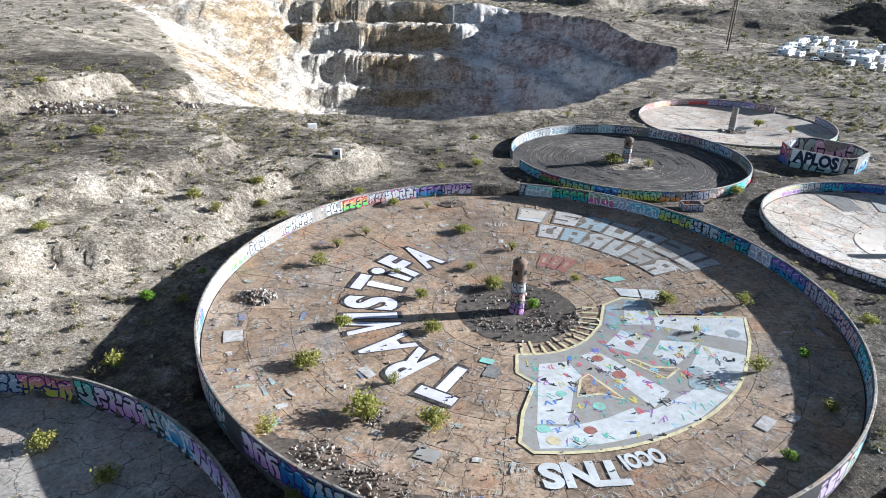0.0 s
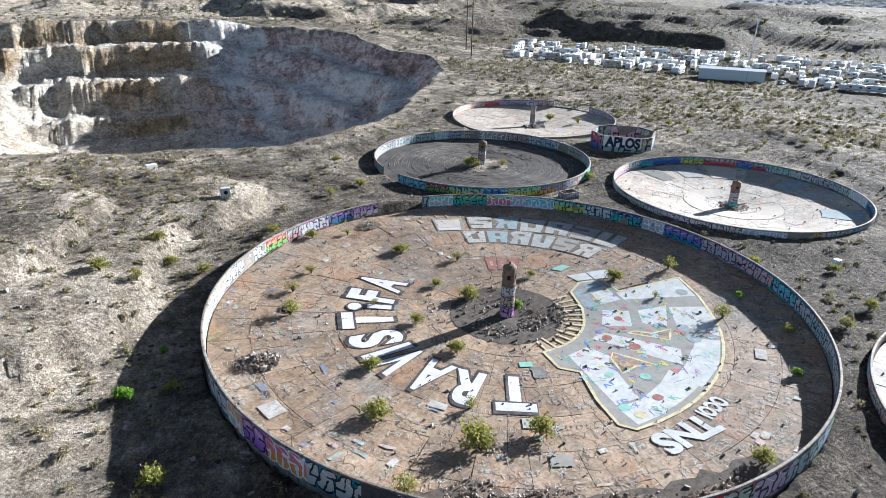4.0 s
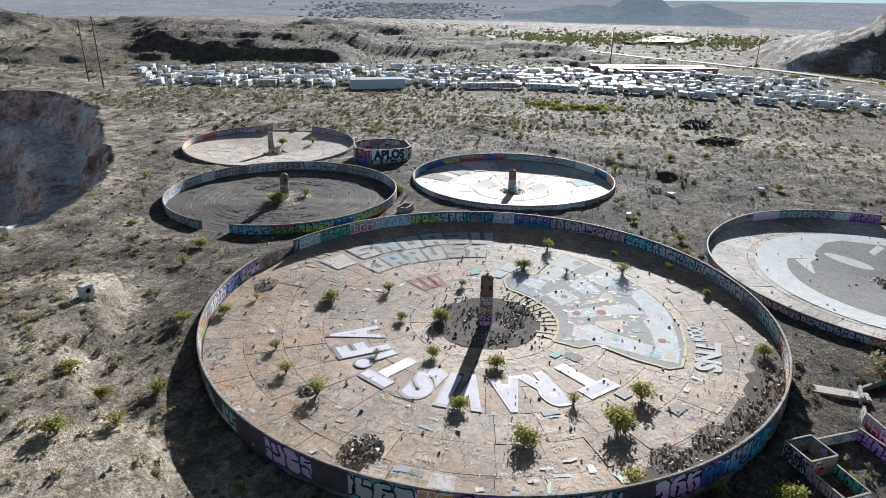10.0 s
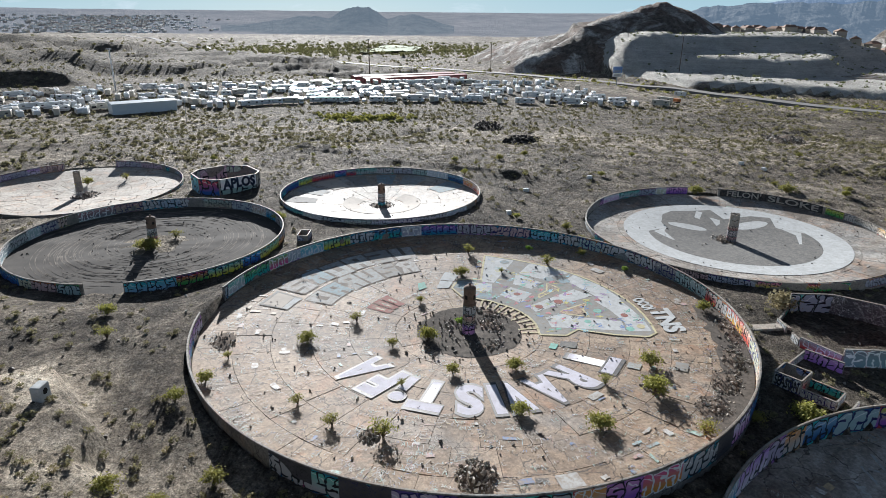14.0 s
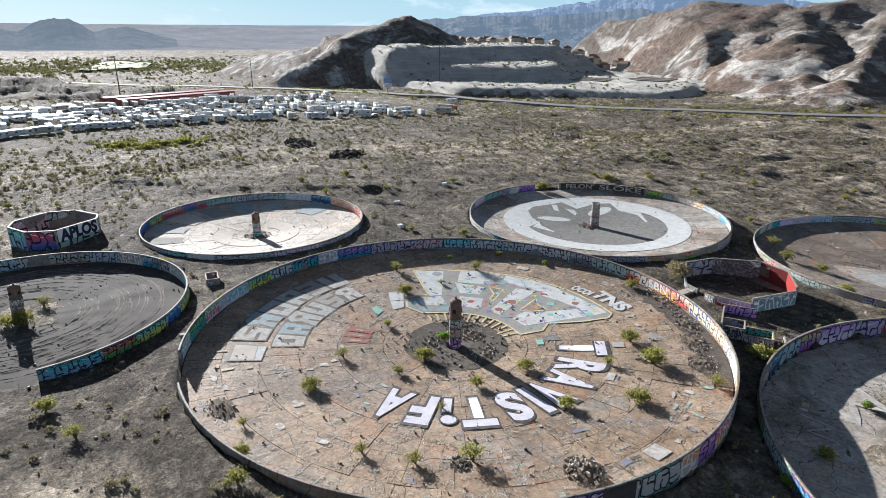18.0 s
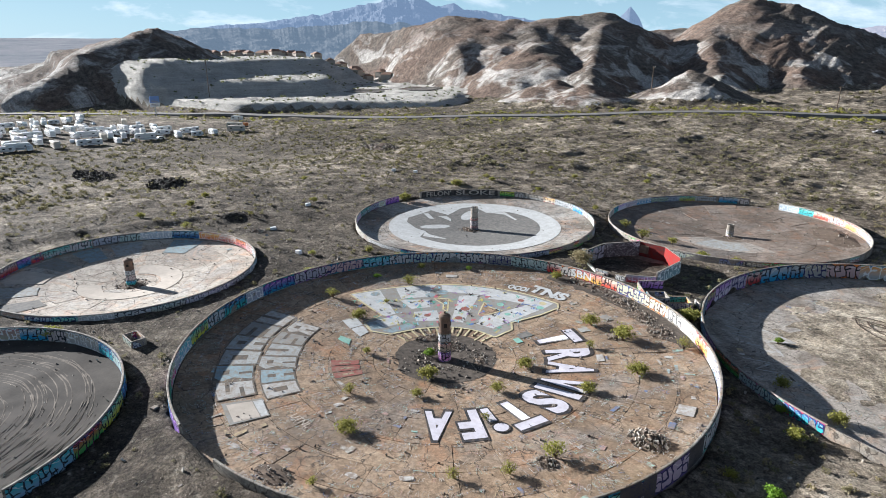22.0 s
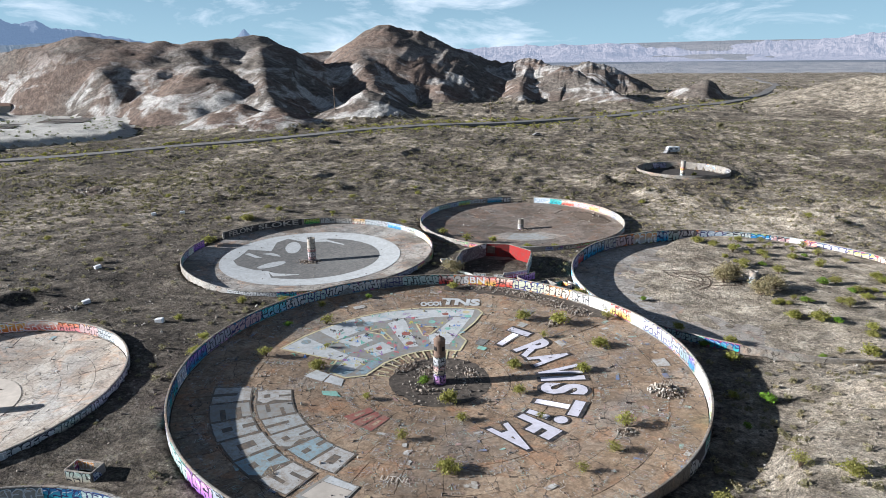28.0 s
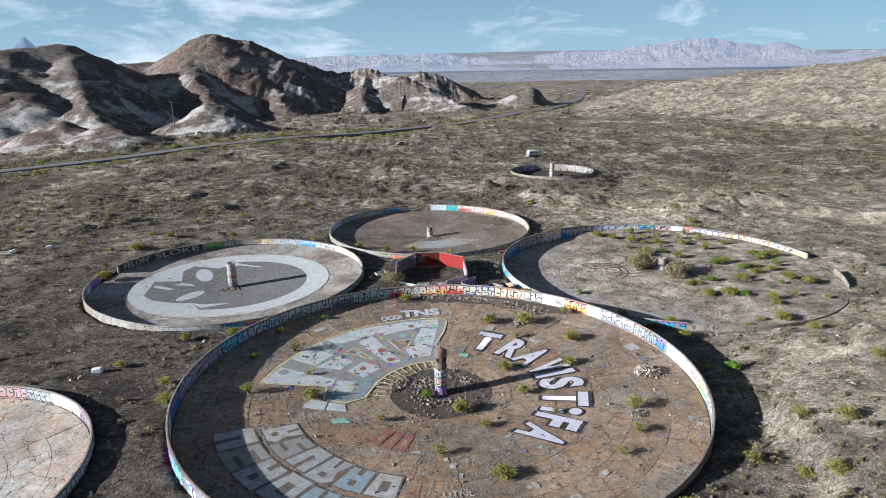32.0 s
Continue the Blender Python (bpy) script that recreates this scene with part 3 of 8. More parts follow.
M_BLUEMT = haze_glow_material("blue_haze_mountain", (0.06, 0.07, 0.085), (0.11, 0.115, 0.125), (0.26, 0.37, 0.55), 0.26, 0.003)
M_RIDGEBLUE = haze_glow_material("hazy_ridge", (0.05, 0.052, 0.055), (0.12, 0.118, 0.115), (0.28, 0.38, 0.50), 0.20, 0.004)
M_NEARMT = haze_glow_material("hazy_butte", (0.05, 0.05, 0.048), (0.13, 0.12, 0.11), (0.30, 0.38, 0.46), 0.20, 0.004)


# ---- building helpers ----
def link(name, bm, mat, parent=None, label="", smooth=False):
    me = bpy.data.meshes.new(name)
    bm.to_mesh(me)
    bm.free()
    for m in (mat if isinstance(mat, (list, tuple)) else [mat]):
        me.materials.append(m)
    if smooth:
        me.polygons.foreach_set("use_smooth", [True] * len(me.polygons))
    ob = new(name, me)
    if parent is not None:
        ob.parent = parent
    if label:
        ob["label"] = label
    return ob


part = link


def raw(name, verts, faces, mat, parent=None, label="", smooth=False):
    me = bpy.data.meshes.new(name)
    me.from_pydata(verts, [], faces)
    for m in (mat if isinstance(mat, (list, tuple)) else [mat]):
        me.materials.append(m)
    if smooth:
        me.polygons.foreach_set("use_smooth", [True] * len(me.polygons))
    ob = new(name, me)
    if parent is not None:
        ob.parent = parent
    if label:
        ob["label"] = label
    return ob


def thing(name, x, y, z, label, category, group="", rz=0.0, kind=""):
    e = new(name)
    e.matrix_basis = pose(x, y, z, 0, 0, rz)
    return tagged(e, label, category, group, kind)


def box(bm, x0, y0, z0, x1, y1, z1, bevel=0.0, m=None):
    r = bmesh.ops.create_cube(bm, size=1.0)
    vs = r["verts"]
    for v in vs:
        v.co = Vector((x0 + (v.co.x + 0.5) * (x1 - x0), y0 + (v.co.y + 0.5) * (y1 - y0), z0 + (v.co.z + 0.5) * (z1 - z0)))
        if m:
            v.co = m @ v.co
    if bevel:
        es = list({e for v in vs for e in v.link_edges})
        bmesh.ops.bevel(bm, geom=es, offset=bevel, segments=2, affect="EDGES", profile=0.6)
    return bm


def cyl(bm, r0, r1, z0, z1, n=20, x=0, y=0, cap=True):
    bmesh.ops.create_cone(bm, cap_ends=cap, segments=n, radius1=r0, radius2=r1, depth=z1 - z0, matrix=Matrix.Translation((x, y, (z0 + z1) / 2)))
    return bm


def smooth01(a, b, v):
    t = np.clip((v - a) / (b - a), 0, 1)
    return t * t * (3 - 2 * t)


def vnoise(x, y, seed=0):
    """Value noise in 2D, -1 to 1."""
    xi, yi = np.floor(x).astype(np.int64), np.floor(y).astype(np.int64)
    fx, fy = x - xi, y - yi
    fx, fy = fx * fx * (3 - 2 * fx), fy * fy * (3 - 2 * fy)

    def hsh(i, j):
        h = (i * 374761393 + j * 668265263 + seed * 974711) & 0xFFFFFFFF
        h = ((h ^ (h >> 13)) * 1274126177) & 0xFFFFFFFF
        return ((h ^ (h >> 16)) & 0xFFFF) / 32767.5 - 1

    a, b, c, d = hsh(xi, yi), hsh(xi + 1, yi), hsh(xi, yi + 1), hsh(xi + 1, yi + 1)
    return (a * (1 - fx) + b * fx) * (1 - fy) + (c * (1 - fx) + d * fx) * fy


def fbm(x, y, octs=4, seed=0, gain=0.5, ridged=False):
    s, amp, tot = 0, 1.0, 0
    for o in range(octs):
        v = vnoise(x * 2 ** o + 17.3 * o, y * 2 ** o - 9.1 * o, seed + o)
        s = s + amp * ((1 - 2 * np.abs(v)) if ridged else v)
        tot += amp
        amp *= gain
    return s / tot


# ---- the plan: tanks ----
# name: centre x, y, radius, wall top, floor at the wall, floor at the centre
TANKS = {
    "main": (9.2, 66.1, 36.6, 3.0, 0.85, -1.3),
    "dirt": (37.5, 125.4, 23.9, 2.5, 0.35, 0.1),
    "rose": (74.3, 87.8, 23.6, 1.8, -0.1, -2.4),
    "far": (75.3, 162.9, 24.0, 2.0, 0.0, -1.8),
    "face": (53.7, 13.1, 29.3, 1.75, -0.1, -2.1),
    "brown": (8.2, -30.0, 29.1, 0.75, -1.2, -2.9),
    "sandy": (-44.6, 12.7, 36.9, 1.1, -2.0, -0.9),
    "remote": (-46.0, -112.8, 17.4, 3.1, 0.3, -0.2),
}
THICK = 0.28
PIT_WEST = [(-62, 160), (-88, 212), (-112, 265), (-150, 325), (-195, 385), (-160, 396), (-122, 436)]
PIT_EAST = [(-62, 160), (-31, 150), (-20, 149), (-4, 146), (7, 150), (25, 166), (46, 193), (63, 221), (93, 264), (112, 320), (92, 405), (40, 446), (-40, 446), (-122, 436)]
PIT = PIT_EAST[:-1] + PIT_WEST[:0:-1]
ROAD = [(1900, 1150), (1203, 627), (960, 440), (720, 250), (520, 40), (420, -48), (300, -108), (215, -166), (140, -224), (80, -262), (27, -303), (-62, -402), (-147, -560), (-205, -690), (-300, -1000), (-360, -1500)]


# eroded banks on the north-west: foot line closed behind, rise, and the width of the face
BANKS = (
    ([(-12, 112), (-18.5, 104), (-25, 97), (-31, 90), (-33, 81.5), (-37, 74), (-42, 69.5), (-51, 68), (-57, 58), (-90, 40), (-160, 60), (-160, 160), (-40, 140)], 2.8, 2.4),
    ([(-33, 104), (-37.5, 95.5), (-40.5, 90), (-45, 85), (-51, 78), (-58, 71.5), (-80, 58), (-160, 75), (-160, 170), (-62, 140), (-40, 114)], 2.6, 2.2),
    ([(-60, 158), (-69, 146), (-72.5, 134), (-77, 121), (-83, 111), (-110, 92), (-170, 90), (-170, 260), (-95, 215)], 4.2, 2.8),
)
# berms (and one ditch) on the flats: line, rise, half width
BERMS = (
    ([(112, 100), (108, 87), (103, 69), (97, 53), (88, 41)], 1.5, 3.2),
    ([(271, 96), (262, 61), (236, 38), (227, 1), (193, -10)], 2.4, 3.5),
    ([(219, 67), (184, 84), (164, 98), (147, 109)], -1.3, 2.6),
    ([(120, -30), (60, -78), (0, -100), (-70, -118)], 1.1, 2.6),
    ([(215, -120), (130, -168), (60, -205), (-30, -262)], 1.2, 3.0),
    ([(170, -60), (110, -95), (40, -135), (-60, -150), (-150, -120)], 0.9, 2.4),
    ([(-100, -55), (-118, -34), (-150, -10)], 2.6, 4.0),
)


def poly_dist(x, y, pts, closed=True):
    """Distance to a polyline, and whether inside."""
    best = np.full(np.shape(x), 1e9)
    inside = np.zeros(np.shape(x), bool)
    n = len(pts)
    for i in range(n if closed else n - 1):
        (x0, y0), (x1, y1) = pts[i], pts[(i + 1) % n]
        dx, dy = x1 - x0, y1 - y0
        t = np.clip(((x - x0) * dx + (y - y0) * dy) / (dx * dx + dy * dy), 0, 1)
        best = np.minimum(best, np.hypot(x - x0 - t * dx, y - y0 - t * dy))
        if closed:
            with np.errstate(divide="ignore", invalid="ignore"):
                cr = ((y0 > y) != (y1 > y)) & (x < (x1 - x0) * (y - y0) / ((y1 - y0) or 1e-9) + x0)
            inside ^= cr
    return best, inside


# hills as ridge lines of x, y, height; then the side slope, how blunt the crest is, and the rock (0 dark, 1 red)
RIDGES = [
    ([(653, -373, 50), (611, -397, 62), (554, -404, 68), (479, -397, 77), (386, -416, 68), (343, -489, 75), (352, -560, 62), (420, -640, 74), (520, -690, 72)], 0.58, 7),
    ([(343, -489, 75), (305, -425, 52), (258, -345, 24), (215, -280, 8)], 0.58, 4),
    ([(386, -416, 68), (352, -390, 50), (318, -350, 42), (290, -305, 14)], 0.60, 7),
    ([(479, -397, 77), (455, -405, 50), (425, -375, 24)], 0.62, 6),
    ([(305, -425, 50), (262, -420, 28), (218, -392, 9)], 0.6, 4),
    ([(343, -489, 75), (285, -490, 46), (240, -470, 22)], 0.6, 4),
    ([(245, -640, 84), (236, -612, 86), (205, -618, 79), (160, -640, 56), (105, -672, 37), (66, -640, 42), (25, -590, 32), (-15, -540, 15), (-50, -495, 2)], 0.60, 14),
    ([(240, -615, 85), (238, -540, 54), (205, -455, 24), (165, -392, 8)], 0.62, 7),
    ([(205, -618, 78), (170, -560, 40), (140, -480, 12)], 0.62, 7),
    ([(245, -640, 84), (300, -620, 60), (352, -570, 56)], 0.55, 8),
    ([(66, -640, 42), (72, -580, 24), (62, -510, 6)], 0.6, 4),
    ([(60, -820, 22), (20, -800, 34), (-3, -780, 41), (-30, -772, 33), (-62, -735, 12)], 0.55, 4),
    ([(-120, -640, 10), (-133, -625, 19), (-146, -610, 8)], 0.45, 5),
    ([(258, -275, 11), (240, -262, 16), (222, -256, 9)], 0.46, 9),
    ([(214, -262, 9), (200, -255, 14), (186, -258, 8)], 0.46, 7),
    ([(178, -312, 10), (160, -322, 21), (148, -335, 12)], 0.5, 5),
    ([(-165, -470, 4), (-245, -500, 24), (-324, -468, 35), (-409, -412, 46), (-520, -340, 53), (-640, -260, 60)], 0.31, 25),
    ([(-324, -468, 35), (-285, -420, 20), (-255, -375, 6)], 0.31, 14),
    ([(-409, -412, 46), (-372, -355, 27), (-330, -300, 8)], 0.31, 14),
    ([(-520, -340, 48), (-480, -240, 26), (-440, -150, 10)], 0.24, 16),
    ([(540, 20, 12), (575, -45, 36), (600, -90, 50), (615, -118, 58), (650, -150, 52), (700, -190, 42)], 0.52, 6),
    ([(600, -90, 50), (660, -50, 38), (760, 0, 28), (850, 30, 18)], 0.5, 8),
]


def ridge_field(x, y, pts, slope, blunt, seed):
    """Height of one ridge line, cut by gullies that run straight down its flanks."""
    best, crest, run = np.full(x.shape, 1e9), np.zeros(x.shape), np.zeros(x.shape)
    s0 = 0.0
    for (x0, y0, h0), (x1, y1, h1) in zip(pts, pts[1:]):
        dx, dy = x1 - x0, y1 - y0
        L = math.hypot(dx, dy)
        t = ((x - x0) * dx + (y - y0) * dy) / (L * L)
        tc = np.clip(t, 0, 1)
        d = np.hypot(x - x0 - tc * dx, y - y0 - tc * dy)
        side = np.sign((x - x0) * dy - (y - y0) * dx)
        h = h0 + (h1 - h0) * tc
        fall = slope * (np.sqrt(d * d + blunt * blunt) - blunt) - h
        near = fall < best
        best = np.where(near, fall, best)
        crest = np.where(near, h, crest)
        run = np.where(near, s0 + L * np.clip(t, -0.6, 1.6) + 400 * side, run)
        s0 += L
    z = -best
    d = np.clip(crest - z, 0, None)
    cut = fbm(run / 34, d / 60, 4, seed, 0.55, True)
    z = z + cut * (1.4 + 0.15 * np.minimum(d, 30)) * smooth01(-4, 10, z) * min(1.0, (slope / 0.55) ** 2)
    return 0.5 * (z + np.sqrt(z * z + 60.0)) - 3.9 * smooth01(40, -30, z)


def hill_height(x, y):
    shape_ = np.shape(x)
    x, y = np.ravel(x), np.ravel(y)
    tot, cover = np.zeros(x.shape), np.zeros(x.shape)
    sel = np.where(((y < -110) | (x > 380)) & (np.abs(x) < 1000) & (y > -1050) & (y < 230))[0]
    if len(sel):
        px_, py_ = x[sel], y[sel]
        wx = px_ + 9 * fbm(px_ / 60, py_ / 60, 4, 5)
        wy = py_ + 9 * fbm(px_ / 60, py_ / 60, 4, 9)
        best = np.zeros(len(sel))
        for k, (pts, slope, blunt) in enumerate(RIDGES):
            ax, ay = [p[0] for p in pts], [p[1] for p in pts]
            pad = 40 + max(p[2] for p in pts) / slope + blunt
            loc = np.where((wx > min(ax) - pad) & (wx < max(ax) + pad) & (wy > min(ay) - pad) & (wy < max(ay) + pad))[0]
            if len(loc):
                best[loc] = np.maximum(best[loc], ridge_field(wx[loc], wy[loc], pts, slope, blunt, 200 + k))
        best = np.clip(best, 0, None)
        crag = fbm(px_ / 15, py_ / 15, 5, 27, 0.6, True)
        best = best + crag * np.clip(best, 0, 30) * 0.09
        tot[sel] = best
        cover[sel] = smooth01(1.5, 5.0, best)
    return tot.reshape(shape_), cover.reshape(shape_)


# graded benches beyond the road: the foot of each bank, how high it climbs and over what width
BENCHES = (
    ([(600, -30), (368, -75), (347, -128), (306, -175), (283, -198), (297, -234), (352, -298), (430, -350), (530, -378), (650, -385), (820, -420), (820, -60)], 5.5, 11),
    ([(560, -5), (461, -33), (444, -80), (419, -118), (394, -156), (396, -189), (441, -231), (516, -276), (640, -330), (820, -400), (820, -60)], 12, 28),
    ([(540, -40), (480, -50), (475, -93), (485, -151), (507, -225), (512, -305), (560, -340), (680, -372), (820, -400), (820, -60)], 14, 30),
)


def terrace(x, y):
    """The graded benches beyond the road: height and cover."""
    shape_ = np.shape(x)
    x, y = np.ravel(x), np.ravel(y)
    z, m, deep = np.zeros(x.shape), np.zeros(x.shape), np.zeros(x.shape)
    sel = np.where((x > 250) & (x < 860) & (y > -640) & (y < 40))[0]
    if len(sel):
        px_, py_ = x[sel], y[sel]
        wob = 3.0 * fbm(px_ / 40, py_ / 40, 3, 140)
        tot = np.zeros(len(sel))
        for k, (pts, rise, width) in enumerate(BENCHES):
            d, ins = poly_dist(px_, py_, pts)
            sd_ = np.where(ins, d, -d) + wob
            tot = tot + rise * smooth01(0, width, sd_)
            if k == 0:
                m[sel] = smooth01(-5, 2, sd_)
                deep[sel] = np.clip(sd_, 0, 90)
        z[sel] = tot + 0.5 * fbm(px_ / 9, py_ / 9, 3, 141) + 0.9 * fbm(px_ / 14, py_ / 5, 4, 143, 0.6, True) * smooth01(1.5, 4.0, tot) + 1.6 * smooth01(0.30, 0.42, fbm(px_ / 55, py_ / 30, 2, 142))
    return z.reshape(shape_), m.reshape(shape_), deep.reshape(shape_)


def height(x, y):
    """The ground's height and its colour masks (sand, dark track, scrub)."""
    x, y = np.asarray(x, float), np.asarray(y, float)
    z = -3.4 * smooth01(105, 215, x) - 0.018 * np.clip(x - 250, 0, 900)
    z = z - 1.0 * smooth01(5, -25, y) * smooth01(90, 40, x) + 0.022 * np.clip(-75 - y, 0, 170) * smooth01(380, 200, x)
    u = -0.6 * x + 0.8 * y
    z = z + 3.0 * smooth01(66, 112, u) * smooth01(45, 8, x)
    far = smooth01(140, 420, np.hypot(x - 20, y - 60))
    z = z + fbm(x / 24, y / 24, 4, 3) * (0.35 + 1.2 * far) + fbm(x / 5, y / 5, 3, 8) * (0.16 + 0.16 * far)
    z = z + 2.2 * far * fbm(x / 90, y / 90, 4, 31)
    # eroded embankments on the north-west
    rill = fbm((0.673 * x + 0.74 * y) / 5.5, (-0.74 * x + 0.673 * y) / 20, 4, 14, 0.55, True)
    wob = 2.2 * fbm(x / 16, y / 16, 3, 12, 0.5) + 1.5 * rill
    face = np.zeros(x.shape)
    sel = np.where((x < -5) & (x > -190) & (y > 20) & (y < 280))
    for pts, rise, width in BANKS:
        d, ins = poly_dist(x[sel], y[sel], pts)
        sd_ = np.where(ins, d, -d) + wob[sel]
        back = smooth01(22, 55, np.where(ins, d, 0))
        z[sel] += (rise * smooth01(0, width, sd_) + 0.5 * smooth01(width, 9, sd_)) * (1 - 0.5 * back)
        face[sel] += np.exp(-((sd_ - (3.0 if rise == 2.8 else 1.2)) / (6.5 if rise == 2.8 else 4.5)) ** 2)
    # low berms and a ditch on the flats
    for pts, rise, width in BERMS:
        d = poly_dist(x, y, pts, False)[0]
        z = z + rise * np.exp(-(d / width) ** 2) * (0.75 + 0.5 * fbm(x / 7, y / 7, 3, 45))
    # sandy bank and pale mounds on the west and south-west
    z = z + 2.4 * np.exp(-(((x + 52) / 9) ** 2 + ((y - 60) / 12) ** 2)) * (1 + 0.5 * fbm(x / 4, y / 4, 3, 40))
    for mx, my, mr, mh in ((-14, -86, 7, 3.2), (-33, -72, 9, 2.4), (-48, -62, 8, 2.6), (-75, -40, 14, 3.0), (-95, -60, 18, 3.5), (128, 118, 12, 2.2)):
        z = z + mh * np.exp(-(((x - mx) / mr) ** 2 + ((y - my) / (mr * 0.7)) ** 2)) * (1 + 0.7 * fbm(x / 4, y / 4, 3, 44))
    # rough spoil and washes round the works
    open_ = smooth01(48, 90, np.hypot(x - 20, y - 60))
    rough = fbm(x / 17, y / 17, 5, 130, 0.58, True)
    z = z + open_ * (0.75 + 0.9 * smooth01(-30, -90, y)) * rough
    furrow = fbm((0.75 * x + 0.66 * y) / 34 + 0.8 * rough, (-0.66 * x + 0.75 * y) / 6.5, 4, 133, 0.55, True)
    z = z + open_ * 0.42 * furrow * smooth01(-0.1, 0.35, fbm(x / 70, y / 70, 3, 134))
    # flat ground of the vehicle lot
    lot = smooth01(205, 230, x + 0.25 * np.abs(y - 150) - 20 * smooth01(150, 330, y)) * smooth01(460, 420, x) * smooth01(-45, -25, y) * smooth01(430, 400, y)
    z = z * (1 - lot) + lot * (-3.6 - 0.006 * np.clip(x - 250, 0, 300))
    # dark spoil bench beyond the lot, and tiers to the north
    bench = poly_dist(x, y, [(345, 325), (285, 490), (380, 600), (520, 560), (470, 380)])
    bs = np.where(bench[1], bench[0], -bench[0]) + 6 * fbm(x / 20, y / 20, 3, 60)
    z = z + 9 * smooth01(0, 22, bs)
    n2 = poly_dist(x, y, [(100, 480), (40, 520), (60, 700), (330, 760), (300, 560)])
    ns = np.where(n2[1], n2[0], -n2[0]) + 9 * fbm(x / 26, y / 26, 3, 61)
    z = z + 8 * smooth01(0, 18, ns) + 6 * smooth01(40, 60, ns)
    z = z + smooth01(430, 700, y) * 20 * fbm(x / 150, y / 110, 5, 70, 0.52, True) * smooth01(2200, 900, np.hypot(x, y))
    # dark spoil tiers north-east of the lot
    north = smooth01(60, 220, x) * smooth01(330, 450, np.hypot(x - 20, y - 60)) * smooth01(30, 130, y - 40 - (x - 520)) * (1 - lot) * smooth01(1900, 1300, np.hypot(x, y))
    tier = fbm(x / 230, y / 130, 5, 71, 0.55)
    z = z + north * (5 * smooth01(-0.12, -0.04, tier) + 5 * smooth01(0.04, 0.12, tier) + 5 * smooth01(0.20, 0.28, tier) - 4)
    scarp = north * (np.exp(-((tier + 0.075) / 0.04) ** 2) + np.exp(-((tier - 0.085) / 0.04) ** 2) + np.exp(-((tier - 0.245) / 0.04) ** 2))
    # the pit
    d, ins = poly_dist(x, y, PIT)
    sd_ = np.where(ins, d, -d) + 6.0 * fbm(x / 34, y / 34, 3, 50, 0.5) * smooth01(-2, 12, np.where(ins, d, -d)) + 1.3 * fbm(x / 4, y / 4, 3, 51, 0.6, True)
    # ground climbs behind the far rim
    z = z + 7 * smooth01(330, 440, y) * smooth01(230, 60, x) * smooth01(900, 600, y) * (1 - lot)
    near_ = (x > -215) & (x < 135) & (y > 140) & (y < 470) & ins
    de, dw = np.zeros(x.shape), np.zeros(x.shape)
    de[near_] = poly_dist(x[near_], y[near_], PIT_EAST, False)[0]
    dw[near_] = poly_dist(x[near_], y[near_], PIT_WEST, False)[0]
    jit = sd_ - np.where(ins, d, -d)
    sd2 = de + jit + 2.5 * fbm(x / 11, y / 11, 4, 57, 0.6, True)
    steep = -(14 * smooth01(0, 11, sd2) + 14 * smooth01(21, 32, sd2) + 14 * smooth01(43, 54, sd2) + 10 * smooth01(66, 73, sd2))
    slope = -50 * np.clip((dw + jit) / 82, 0, 1)
    z = z + np.maximum(steep, slope) * near_
    z = z + (2.2 * fbm(x / 26, y / 26, 4, 53, 0.6, True) + 1.5 * fbm(x / 7, y / 7, 4, 54, 0.6, True)) * smooth01(3, 14, sd_)
    z = z + 7 * smooth01(-95, -150, x) * smooth01(170, 260, y) * smooth01(700, 500, y)
    pitm = smooth01(-1.5, 3, sd_)
    rimm = np.exp(-(np.clip(-sd_, 0, 99) / 6.0) ** 2)
    hz, hc = hill_height(x, y)
    tz, tm, deep = terrace(x, y)
    cut = 3 + 0.9 * deep * smooth01(-180, -240, y)
    z = (z + hz) * (1 - tm) + np.maximum(tz - 4, hz - cut) * tm
    tm = tm * (tz - 4 >= hz - cut)
    # the road lies level
    rd = poly_dist(x, y, ROAD, False)[0]
    z = np.where(rd < 60, z - hz * smooth01(34, 14, rd), z)
    # hollow under each tank
    for cx, cy, R, top, edge, mid in TANKS.values():
        r = np.hypot(x - cx, y - cy)
        near = smooth01(R + 12, R + 1, r)
        lvl = (1.0 if R < 23.7 else 0.8 if top > 2.4 else edge + 0.2) if cx > -40 else (-0.45 if cy > 0 else top - 0.7)
        if R > 36 and cx > 0:
            turn = np.degrees(np.arctan2(y - cy, x - cx))
            lvl = 0.25 + 2.35 * smooth01(168, 122, turn) * (0.6 * smooth01(10, 45, turn) + 0.4 * smooth01(72, 92, turn))
        z = z * (1 - 0.8 * near) + 0.8 * near * (lvl + 0.25 * fbm(x / 3, y / 3, 3, 80))
        z = z - 4.5 * smooth01(R - 0.15, R - 0.75, r)
    sand = 0.8 * np.clip(face, 0, 1) * np.clip(0.8 + 1.2 * fbm(x / 9, y / 9, 4, 96), 0, 1) + 0.40 * rimm + 0.85 * tm + 0.75 * smooth01(-12, -45, x) * smooth01(-130, -20, y) * smooth01(100, 66, y) * np.clip(0.7 + 1.2 * fbm(x / 22, y / 22, 4, 98), 0, 1) * (1 - 0.5 * smooth01(15, 45, y)) + 0.8 * smooth01(-55, -90, x) * smooth01(180, 230, y) + 0.5 * np.exp(-(((x + 52) / 12) ** 2 + ((y - 60) / 16) ** 2))
    sand = sand + 0.4 * hc * smooth01(-100, -180, x) + 0.7 * np.exp(-(((x + 70) / 30) ** 2 + ((y + 45) / 22) ** 2))
